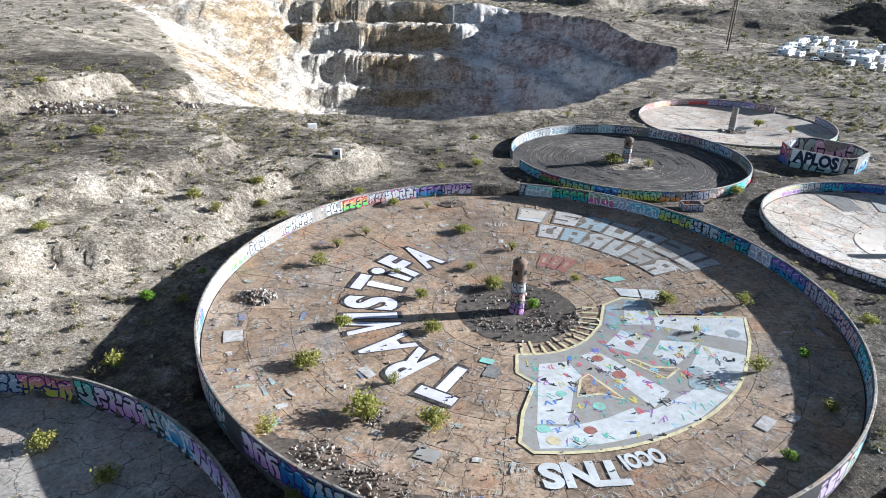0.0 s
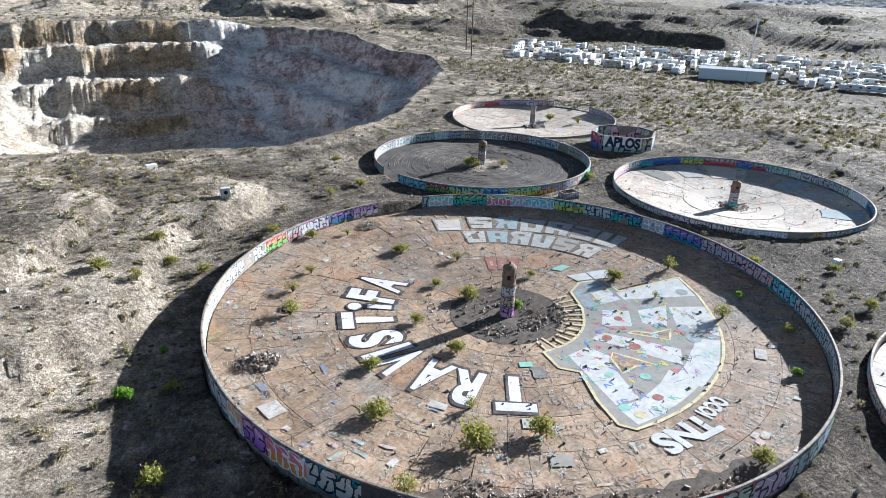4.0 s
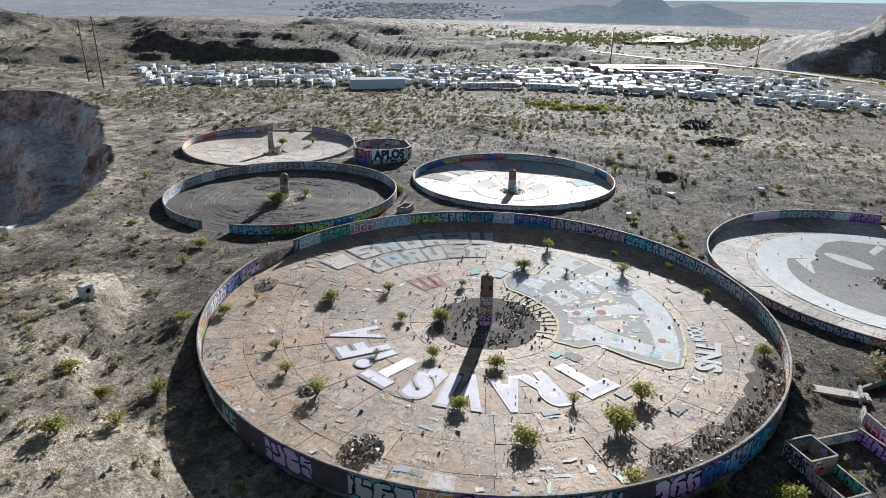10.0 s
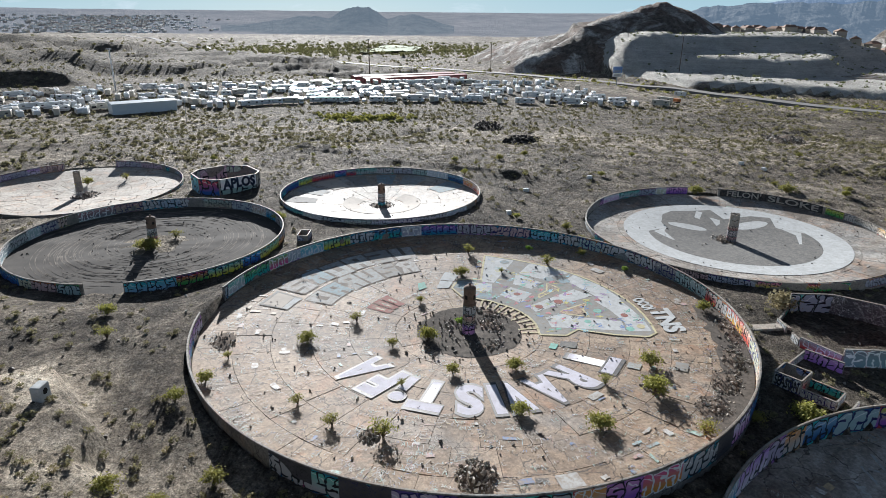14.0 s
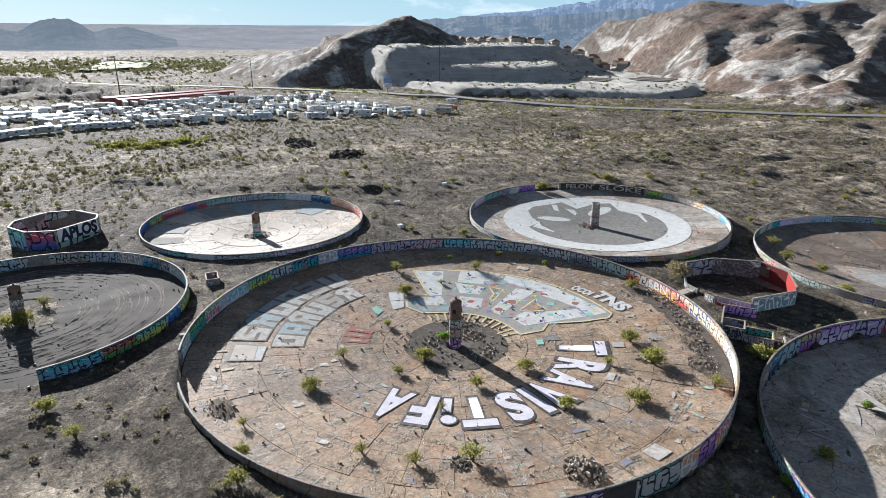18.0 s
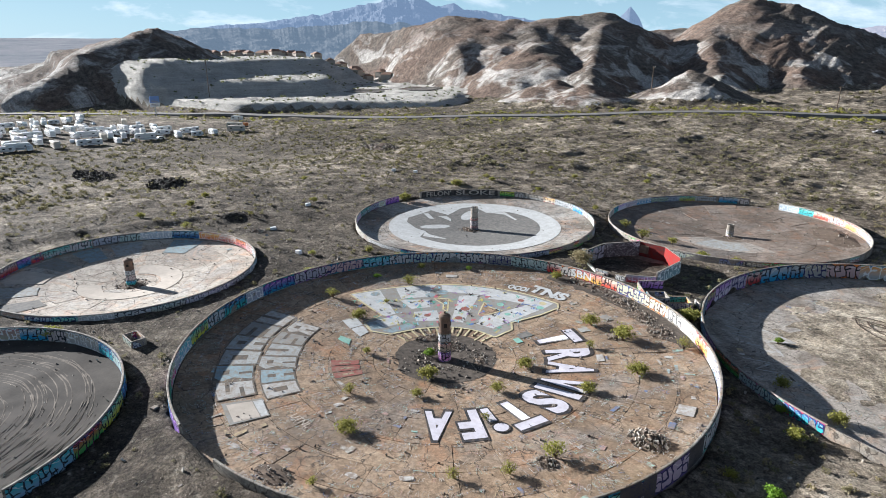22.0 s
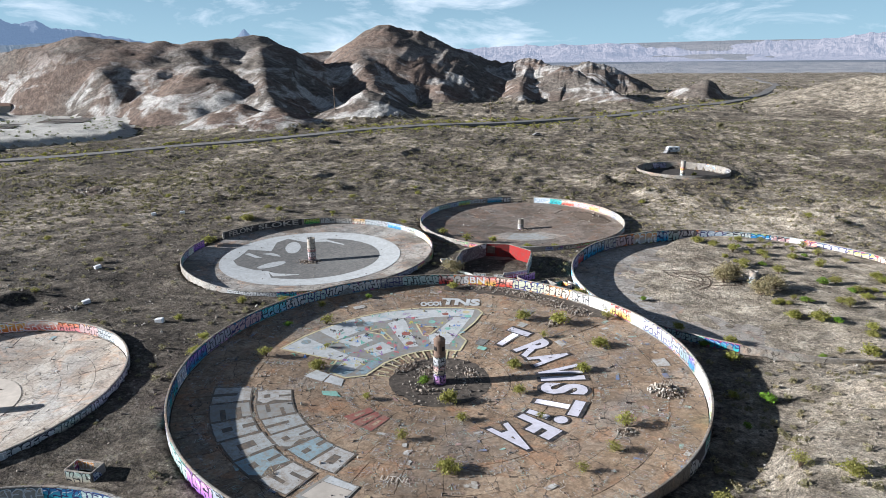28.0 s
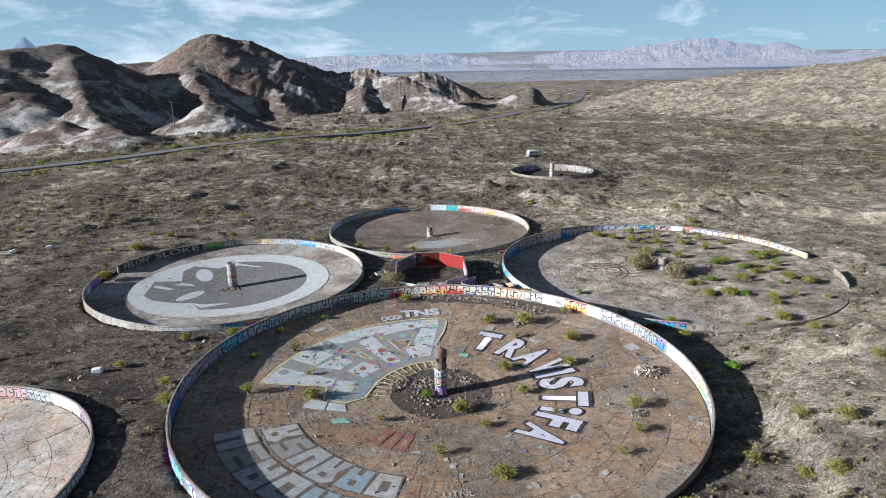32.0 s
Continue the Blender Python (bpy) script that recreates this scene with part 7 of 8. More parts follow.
# ---- rubble ----
for r, dg, rx, ry, h, n, s, lb, sd in ((31.5, 182, 2.4, 1.9, 1.0, 130, 0.5, "dark heap of broken concrete and branches on the tank floor", 1), (35.2, 268, 1.3, 4.6, 0.35, 130, 0.36, "strip of broken concrete along the tank wall", 2), (34.3, 255.5, 1.6, 3.6, 0.4, 120, 0.4, "heap of broken concrete beside the tank wall", 3), (33.4, 245.5, 1.9, 3.0, 0.4, 130, 0.38, "pale broken concrete scattered by the tank wall", 4),
                                       (33.2, 235, 2.0, 2.6, 0.35, 110, 0.36, "low heap of rubble and dirt by the tank wall", 5), (26.4, 235.5, 1.5, 1.1, 0.45, 80, 0.32, "small heap of pale rubble under a bush", 6), (27.6, 159, 1.3, 1.0, 0.3, 60, 0.3, "small heap of rubble and branches", 7), (33.0, 104, 1.6, 2.6, 0.3, 60, 0.3, "dirt and debris on the tank floor", 8),
                                       (3.9, 300, 1.6, 2.4, 0.25, 90, 0.34, "broken concrete scattered on the silt", 9), (6.8, 335, 1.2, 2.2, 0.2, 60, 0.36, "row of broken slabs on the silt", 10), (5.2, 215, 1.2, 2.6, 0.22, 70, 0.32, "loose stones edging the silt", 11)):
    c = TANKS["main"]
    a = radians(dg)
    rubble("rubble_heap", c[0] + r * math.cos(a), c[1] + r * math.sin(a), floor_z("main", r), rx, ry, h, n, s, lb, 100 + sd, rz=dg)
for x, y, rx, ry, h, n, s, lb, mt in ((155, 48, 13, 7, 1.6, 260, 1.3, "dark heap of burnt debris on open ground", M_WASTE), (196, 60, 16, 6, 1.0, 260, 1.2, "long scatter of dark broken timber", M_WASTE), (172, -52, 12, 7, 2.4, 160, 1.2, "dark rocky mound with rubble", None), (83, 57, 3, 2, 0.6, 60, 0.6, "few dark stones on bare earth", None), (100, 186, 6, 3, 0.8, 90, 0.6, "low pile of stones near the far tank", None),
                                      (2, 101, 5, 3, 0.9, 90, 0.45, "dark dirt heap with stones by the broken wall", None), (46, 104, 3, 2, 0.4, 70, 0.4, "rubble beside the concrete box", None), (-61, 142, 8, 4, 1.4, 160, 0.9, "grey broken rock at the foot of a bank", None), (-75, 120, 14, 4, 1.2, 220, 0.9, "pale broken rock along a bank", None), (103, 178, 3, 1.6, 0.5, 40, 0.9, "broken timber and concrete on the tank rim", None)):
    rubble("rubble_heap", x, y, ground_z(x, y) - 0.1, rx, ry, h, n, s, lb, int(x * 7 + y), mt, M_WASTE if mt else M_BROWN)


# ---- bushes ----
def bush_meshes(seed, h, w, leaves, leaf, stems=12, upright=0.5):
    """Two meshes, stems and leaves, of a desert shrub: sprays of small leaves on thin, spreading stems."""
    rnd = random.Random(seed)
    sv, sf, lv, lf = [], [], [], []
    tips = []
    for _ in range(stems):
        a, sp = rnd.uniform(0, 6.283), rnd.uniform(0.15, 1.0) * w / 2
        hh = h * rnd.uniform(0.55, 1.0) * (1 - 0.35 * (sp / (w / 2)) ** 2)
        p0, p1 = Vector((rnd.uniform(-.06, .06), rnd.uniform(-.06, .06), -0.05)), Vector((sp * math.cos(a), sp * math.sin(a), hh))
        midp = p0.lerp(p1, 0.5) + Vector((-0.12 * sp * math.cos(a), -0.12 * sp * math.sin(a), 0.08 * h))
        for q0, q1, r0, r1 in ((p0, midp, 0.035, 0.022), (midp, p1, 0.022, 0.008)):
            b = len(sv)
            for q, r in ((q0, r0), (q1, r1)):
                for k in range(3):
                    sv.append((q.x + r * math.cos(2.094 * k), q.y + r * math.sin(2.094 * k), q.z))
            sf += [(b + k, b + (k + 1) % 3, b + 3 + (k + 1) % 3, b + 3 + k) for k in range(3)]
        tips.append((midp, p1))
    for _ in range(leaves):
        m, p = rnd.choice(tips)
        f = rnd.random() ** 0.6
        c = m.lerp(p, f) + Vector((rnd.gauss(0, .13) * w, rnd.gauss(0, .13) * w, rnd.gauss(0, .09) * h))
        c.z = max(c.z, 0.06)
        s = leaf * rnd.uniform(0.6, 1.4)
        e = Euler((rnd.uniform(-1.2, 1.2), rnd.uniform(-1.2, 1.2), rnd.uniform(0, 6.28)))
        b = len(lv)
        for x, y in ((-0.45 * s, 0), (0, -0.32 * s), (0.6 * s, 0), (0, 0.32 * s)):
            v = Vector((x, y, 0))
            v.rotate(e)
            lv.append(tuple(c + v))
        lf.append((b, b + 1, b + 2, b + 3))
    out = []
    for nm, vs, fs in (("stem", sv, sf), ("leaves", lv, lf)):
        me = bpy.data.meshes.new(nm)
        me.from_pydata(vs, [], fs)
        out.append(me)
    return out


def bush_proto(seed, h, w, leaves, leaf, mat, label, name="bush", stems=12):
    root = thing(name, 0, 0, -50, label, "bush", "desert bushes")
    for me, mt, nm in zip(bush_meshes(seed, h, w, leaves, leaf, stems), (M_STEM, mat), ("stem", "foliage")):
        me.materials.append(mt)
        o = new(nm, me)
        o.parent = root
    return root


LB = ("olive-green creosote bush growing through cracked concrete", "large dense creosote bush with yellow-green leaves", "sparse yellowish bush with bare twigs", "small bright green leafy bush", "clump of dry straw-coloured brush")
protos = [bush_proto(1, 1.3, 1.8, 800, 0.19, M_LEAF, LB[0]), bush_proto(2, 1.3, 1.9, 1100, 0.19, M_LEAF, LB[1], stems=18), bush_proto(3, 1.4, 1.6, 420, 0.15, M_LEAF, LB[2], stems=22), bush_proto(4, 1.0, 1.4, 800, 0.19, M_VIVID, LB[3]), bush_proto(5, 1.4, 2.2, 1200, 0.17, M_DRY, LB[4], stems=26)]
placed = []


def put_bush(k, x, y, z, s):
    rnd = random.Random(int(x * 131 + y * 17))
    s *= 1.22
    o = copy_thing(protos[k], pose(x, y, z, 0, 0, rnd.uniform(0, 360)) @ Matrix.Diagonal((s * rnd.uniform(.9, 1.1), s * rnd.uniform(.9, 1.1), s * rnd.uniform(.85, 1.1), 1)))
    o.matrix_basis = pose(x, y, z, 0, 0, rnd.uniform(0, 360)) @ Matrix.Diagonal((s * rnd.uniform(.9, 1.1), s * rnd.uniform(.9, 1.1), s * rnd.uniform(.85, 1.1), 1))
    placed.append(o)
    return o


c = TANKS["main"]
for r, dg, k, s in ((18.5, 4.5, 1, 1.05), (22.1, 106, 1, 1.0), (16, 87, 2, 0.9), (11.5, 118, 0, 0.75), (6.2, 116, 1, 1.05), (2.5, 24, 3, 0.95), (12, 171, 0, 0.85), (11.8, 210.5, 1, 0.85), (17, 153, 2, 0.55), (27.8, 138, 2, 0.8), (28, 150, 2, 1.0), (27.2, 162, 2, 1.25), (21.2, 196.5, 1, 0.85), (26.8, 211.5, 1, 1.1), (26.7, 233, 0, 1.5),
                    (24.6, 246.5, 0, 1.15), (21.2, 230, 2, 0.8), (11.4, 42, 0, 0.55), (27.5, 1, 2, 1.1), (27, 330.5, 2, 1.25), (20.5, 345, 2, 0.55), (31.1, 340, 3, 0.75), (34.1, 225.5, 2, 1.1), (33.6, 324, 0, 0.7), (32.8, 308, 3, 0.7), (34.4, 279, 0, 0.95), (34.9, 120, 0, 0.9), (32, 112, 2, 0.6)):
    a = radians(dg)
    put_bush(k, c[0] + r * math.cos(a), c[1] + r * math.sin(a), floor_z("main", r) - 0.02, s)
rs = random.Random(8)
c = TANKS["sandy"]
for k, x, y, s in ((4, -40.5, 10.0, 2.1), (4, -39.0, 12.5, 1.8), (4, -48.0, 15.5, 1.9), (4, -44.5, 19.0, 1.7), (0, -27, 38, 1.0), (1, -35, 42, 1.0), (3, -22, 25, 0.8)):
    put_bush(k, x, y, floor_z("sandy", math.hypot(x - c[0], y - c[1])) + sand_rise(math.degrees(math.atan2(y - c[1], x - c[0])) % 360) * math.hypot(x - c[0], y - c[1]) / c[2] + 0.1, s)
for _ in range(70):
    r, dg = math.sqrt(rs.uniform(0.05, 0.92)) * 35, rs.uniform(95, 285)
    x, y = c[0] + r * math.cos(radians(dg)), c[1] + r * math.sin(radians(dg))
    put_bush(rs.choice((0, 0, 1, 3, 2)), x, y, floor_z("sandy", r) + sand_rise(dg) * r / c[2] + 0.12, rs.uniform(0.55, 1.25))
for tk, lst in (("dirt", ((3.0, 200, 1, 1.5), (2.4, 150, 0, 1.0), (4.8, 330, 2, 1.1))), ("far", ((9, 20, 0, 1.3), (14, 340, 2, 1.2))), ("brown", ((24, 60, 2, 1.5), (20, 75, 0, 1.0), (25, 40, 2, 1.4), (26, 100, 1, 1.2), (27, 115, 1, 1.1))), ("remote", ((5, 200, 0, 1.0),))):
    c = TANKS[tk]
    for r, dg, k, s in lst:
        a = radians(dg)
        put_bush(k, c[0] + r * math.cos(a), c[1] + r * math.sin(a), floor_z(tk, r), s)
for x, y, k, s in ((17.6, 19.6, 4, 1.7), (1.0, 31, 1, 1.1), (-9.5, 29.0, 1, 1.3), (-11, 35, 0, 0.8), (-35.1, 64.2, 3, 1.1), (-31, 71.6, 3, 0.6), (-33, 52, 0, 0.9), (-30, 47, 3, 0.9), (-29, 92, 1, 0.8), (-33, 84, 2, 1.0), (-37, 86, 0, 1.0), (-30, 95, 1, 0.9), (52, 106, 1, 1.2), (48, 110, 0, 1.0), (50, 63, 0, 0.9), (48, 68, 1, 1.0), (85.5, -12, 1, 1.5), (83, 11, 1, 1.4), (24, 42, 0, 0.8), (6, 116, 0, 1.0), (-10, 92, 2, 1.1), (-14, 97, 0, 0.9), (-1, 112, 2, 1.0)):
    put_bush(k, x, y, ground_z(x, y), s)
for _ in range(110):
    x, y = rs.uniform(-92, 130), rs.uniform(-70, 175)
    if any(math.hypot(x - q[0], y - q[1]) < q[2] + 1.2 for q in TANKS.values()) or math.hypot(x - 80, y - 127) < 10 or math.hypot(x - 9, y - 14) < 11 or poly_dist(np.array([x]), np.array([y]), PIT)[1][0]:
        continue
    put_bush(rs.choice((0, 0, 1, 2, 2)), x, y, ground_z(x, y), rs.uniform(0.5, 1.05))
for p in protos:
    for o in list(p.children) + [p]:
        bpy.data.objects.remove(o)


def scatter(name, label, category, mat, count, seed, size, leaves, leaf, region, dense=None):
    """Far scrub or trees, too many to count, in one mesh."""
    rng = np.random.default_rng(seed)
    tm = []
    for k in range(5):
        rnd = random.Random(seed + k)
        q = []
        for _ in range(leaves):
            a, rr = rnd.uniform(0, 6.283), math.sqrt(rnd.random()) * 0.5
            cz = rnd.uniform(0.1, 1.0) * (1 - 0.8 * rr * rr * 2)
            cpos = Vector((rr * math.cos(a), rr * math.sin(a), cz * 0.7))
            e = Euler((rnd.uniform(-1.3, 1.3), rnd.uniform(-1.3, 1.3), rnd.uniform(0, 6.28)))
            s = leaf * rnd.uniform(.6, 1.4)
            for x, y in ((-.5 * s, -.4 * s), (.55 * s, -.1 * s), (0, .55 * s)):
                v = Vector((x, y, 0))
                v.rotate(e)
                q.append(tuple(cpos + v))
        tm.append(np.array(q))
    xy = region(rng, count)
    z, mk = height(xy[:, 0], xy[:, 1])
    ok = (mk[4] < 0.1) & (mk[3] < 0.75) & ((mk[5] > 0.5) if name == "bench_scrub" else (mk[5] < 0.2))
    for cx_, cy_, R_, *_r in TANKS.values():
        ok &= np.hypot(xy[:, 0] - cx_, xy[:, 1] - cy_) > R_ + 0.8
    ok &= poly_dist(xy[:, 0], xy[:, 1], ROAD, False)[0] > 8
    if size > 1.0 and name == "scrub":
        ok &= np.hypot(xy[:, 0] - 20, xy[:, 1] - 60) > (330 if size > 2 else 125)
    ok &= np.hypot(xy[:, 0] - 80.4, xy[:, 1] - 127.2) > 9.5
    ok &= np.hypot(xy[:, 0] - 9, xy[:, 1] - 14.3) > 10
    xy, z = xy[ok], z[ok]
    vs = []
    for i in range(len(xy)):
        s = size * rng.uniform(0.45, 1.5)
        a = rng.uniform(0, 6.283)
        q = tm[i % 5]
        ca, sa = math.cos(a) * s, math.sin(a) * s
        vs.append(np.column_stack([xy[i, 0] + q[:, 0] * ca - q[:, 1] * sa, xy[i, 1] + q[:, 0] * sa + q[:, 1] * ca, z[i] + q[:, 2] * s * rng.uniform(.7, 1.1) - 0.03]))
    V = np.concatenate(vs)
    n = len(V) // 3
    me = bpy.data.meshes.new(name)
    me.vertices.add(len(V))
    me.vertices.foreach_set("co", V.ravel())
    me.loops.add(n * 3)
    me.loops.foreach_set("vertex_index", np.arange(n * 3))
    me.polygons.add(n)
    me.polygons.foreach_set("loop_start", np.arange(0, n * 3, 3))
    me.update()
    me.materials.append(mat)
    return tagged(new(name, me), label, category, kind="stuff")


def in_box(x0, x1, y0, y1, clump=0.0, seed=0):
    def f(rng, n):
        p = np.column_stack([rng.uniform(x0, x1, n * 3), rng.uniform(y0, y1, n * 3)])
        w = fbm(p[:, 0] / 40, p[:, 1] / 40, 3, 90 + seed) * 0.5 + 0.5
        return p[rng.uniform(0, 1, len(p)) < w ** 1.5][:n]
    return f


scatter("scrub", "low grey-green desert scrub dotted over bare ground", "scrub", M_SCRUB, 7000, 1, 0.8, 40, 0.26, in_box(-130, 170, -110, 185))
scatter("scrub", "dry olive scrub over the desert flats beyond the tanks", "scrub", M_SCRUB, 11000, 2, 1.05, 20, 0.40, in_box(-300, 420, -330, -60, 0, 1))
scatter("scrub", "green scrub on the flats before the vehicle lot", "scrub", M_SCRUB, 5000, 3, 1.1, 22, 0.42, in_box(95, 300, -80, 300, 0, 2))
scatter("scrub", "sparse scrub on the northern benches and banks", "scrub", M_SCRUB, 5000, 4, 1.5, 16, 0.5, in_box(-300, 500, 100, 760, 0, 3))
scatter("scrub", "distant scrub on the desert plain", "scrub", M_SCRUB, 6000, 6, 2.8, 12, 0.6, in_box(-900, 1600, -1200, 1100, 0, 4))


def roadside(rng, n):
    k = rng.uniform(0, 1, n) * (len(ROAD) - 6) + 3
    i = k.astype(int)
    a, b = np.array(ROAD, float)[i], np.array(ROAD, float)[i + 1]
    f = (k - i)[:, None]
    d = (b - a) / np.linalg.norm(b - a, axis=1)[:, None]
    off = rng.choice((-1, 1), n) * (9 + np.abs(rng.normal(0, 9, n)))
    return a + (b - a) * f + np.column_stack([-d[:, 1], d[:, 0]]) * off[:, None]


scatter("roadside_scrub", "yellow-green scrub thick along both sides of the road", "scrub", M_LEAF, 1700, 14, 1.5, 20, 0.4, roadside)
scatter("bench_scrub", "sparse dark scrub on the graded benches", "scrub", M_TREE, 700, 15, 1.9, 18, 0.4, in_box(280, 640, -340, -30, 0, 7))
scatter("dry_scrub", "dry straw-coloured scrub and weeds on sandy ground", "scrub", M_DRY, 3000, 9, 0.7, 40, 0.24, in_box(-125, -15, -110, 150, 0, 6))
scatter("green_thicket", "bright green thicket in a shallow wash", "scrub", M_LEAF, 100, 7, 2.0, 60, 0.3, lambda rng, n: np.column_stack([rng.normal(219, 7, n), rng.normal(119, 13, n)]))
scatter("palm_grove", "dark palms and trees round a distant golf course", "trees", M_TREE, 1600, 8, 5.5, 22, 0.4, lambda rng, n: np.column_stack([rng.normal(1150, 160, n), rng.normal(260, 170, n)]))
lw = []
for k in range(40):
    a = 6.2832 * k / 40
    x, y = 1120 + 150 * math.cos(a) * (1 + 0.3 * math.sin(3 * a)), 215 + 60 * math.sin(a) * (1 + 0.3 * math.cos(2 * a))
    lw.append((x, y, float(height(np.array([x]), np.array([y]))[0][0]) + 3.5))
raw_l = raw("lawn", lw, [tuple(range(40))], plain("golf_grass", (0.10, 0.16, 0.035), 0.9, vary=0.3, scale=0.02))
tagged(raw_l, "green golf course lawn far beyond the vehicle lot", "lawn", kind="structure")

# loose stones
rng = np.random.default_rng(12)
rnd = random.Random(12)
sv, sf = [], []
pp = np.column_stack([rng.uniform(-110, 125, 9000), rng.uniform(-75, 185, 9000)])
zz, mk = height(pp[:, 0], pp[:, 1])
for (x, y), z in zip(pp, zz):
    if any(math.hypot(x - q[0], y - q[1]) < q[2] + 0.3 for q in TANKS.values()):
        continue
    chunk(sv, sf, x, y, z + 0.02, 0.10 + 0.5 * rnd.random() ** 4, rnd)
tagged(raw("loose_stones", sv, sf, M_STONE), "loose grey and pale stones strewn over the ground", "stones", kind="stuff")
sv, sf = [], []
for tk, n in (("main", 900), ("rose", 160), ("face", 200), ("far", 150), ("brown", 200), ("dirt", 260), ("sandy", 200)):
    c = TANKS[tk]
    for _ in range(n):
        r, a = math.sqrt(rnd.random()) * (c[2] - 1), rnd.uniform(0, 6.283)
        chunk(sv, sf, c[0] + r * math.cos(a), c[1] + r * math.sin(a), floor_z(tk, r) + 0.03, 0.07 + 0.28 * rnd.random() ** 3, rnd)
c = TANKS["main"]
for _ in range(500):
    r, a = 2.0 + abs(rnd.gauss(0, 3.6)), rnd.uniform(0, 6.283)
    chunk(sv, sf, c[0] + r * math.cos(a), c[1] + r * math.sin(a), floor_z("main", r) + 0.10, 0.06 + 0.3 * rnd.random() ** 3, rnd)
tagged(raw("floor_debris", sv, sf, M_STONE), "small broken bits scattered on the tank floors", "debris", kind="stuff")


# ---- the vehicle lot ----
def wheel_pair(root, x, w, r, z=None):
    for s in (-1, 1):
        bm = bmesh.new()
        cyl(bm, r, r, -0.14, 0.14, 12)
        o = part("wheel", bm, M_TYRE, root)
        o.matrix_basis = pose(x, s * (w / 2 - 0.1), r, 90, 0, 0)


def rv_proto(kind, L, W, Hh, mat, label):
    root = thing(kind, 0, 0, -60, label, "recreational vehicle" if kind != "car" else "car", "vehicles in the storage lot")
    bm = bmesh.new()
    if kind == "travel_trailer":
        prof = [(-L / 2, 0.55), (L / 2 - 0.9, 0.5), (L / 2, 1.2), (L / 2 - 0.15, Hh - 0.5), (L / 2 - 0.7, Hh), (-L / 2 + 0.3, Hh), (-L / 2, Hh - 0.3)]
    elif kind == "fifth_wheel":
        prof = [(-L / 2, 0.6), (L / 2 - 2.4, 0.6), (L / 2 - 2.2, 1.5), (L / 2, 1.6), (L / 2 - 0.3, Hh - 0.3), (L / 2 - 1.0, Hh), (-L / 2 + 0.2, Hh), (-L / 2, Hh - 0.2)]
    elif kind == "motorhome":
        prof = [(-L / 2, 0.5), (L / 2, 0.5), (L / 2 + 0.1, 1.3), (L / 2 - 0.2, Hh - 0.4), (L / 2 - 0.5, Hh), (-L / 2, Hh)]
    elif kind == "camper_van":
        prof = [(-L / 2, 0.5), (L / 2, 0.5), (L / 2, 1.1), (L / 2 - 0.9, 1.25), (L / 2 - 1.3, 1.9), (L / 2 - 0.5, 2.1), (L / 2 - 0.7, Hh), (-L / 2, Hh)]
    else:
        prof = [(-L / 2, 0.35), (L / 2, 0.35), (L / 2, 0.8), (L / 2 - 1.1, 0.95), (L / 2 - 1.8, Hh), (-L / 2 + 0.8, Hh), (-L / 2 + 0.1, 0.95)]
    for s in (-W / 2, W / 2):
        vs = [bm.verts.new((x, s, z)) for x, z in prof]
        bm.faces.new(vs if s > 0 else vs[::-1])
    bm.verts.ensure_lookup_table()
    n = len(prof)
    for i in range(n):
        j = (i + 1) % n
        bm.faces.new((bm.verts[i], bm.verts[j], bm.verts[n + j], bm.verts[n + i]))
    bmesh.ops.recalc_face_normals(bm, faces=bm.faces)
    bmesh.ops.bevel(bm, geom=list(bm.edges), offset=0.07, segments=1, affect="EDGES")
    part("body", bm, mat, root)
    for s in (-1, 1):
        for k in range(2 if L > 5 else 1):
            x = -L / 2 + 1.2 + k * (L - 3.6)
            y = s * (W / 2 + 0.012)
            bm = bmesh.new()
            box(bm, x, y - 0.015, Hh * 0.55, x + 1.1, y + 0.015, Hh * 0.55 + (0.6 if L > 5 else 0.4))
            part("window", bm, M_GLASSD, root)
    if L > 5:
        bm = bmesh.new()
        box(bm, -0.5, -0.4, Hh - 0.05, 0.5, 0.4, Hh + 0.28, 0.06)
        part("roof_unit", bm, M_RVT, root)
        for s in (-1, 1):
            y = s * (W / 2 + 0.010)
            bm = bmesh.new()
            box(bm, -L / 2 + 0.2, y - 0.012, Hh * 0.34, L / 2 - 1.6, y + 0.012, Hh * 0.42)
            part("stripe", bm, M_RVG, root)
    if kind in ("motorhome", "camper_van", "car"):
        bm = bmesh.new()
        if kind == "motorhome":
            box(bm, L / 2 - 0.16, -W * 0.43, 1.35, L / 2 + 0.11, W * 0.43, 2.2)
        elif kind == "camper_van":
            box(bm, L / 2 - 1.25, -W * 0.4, 1.3, L / 2 - 0.98, W * 0.4, 1.85)
        else:
            box(bm, -L / 2 + 0.8, -W / 2 - 0.01, 0.95, L / 2 - 1.55, W / 2 + 0.01, Hh - 0.14)
        part("windscreen", bm, M_GLASSD, root)
        wheel_pair(root, L / 2 - 1.2, W, 0.38)
    wheel_pair(root, -L / 4, W, 0.38)
    return root


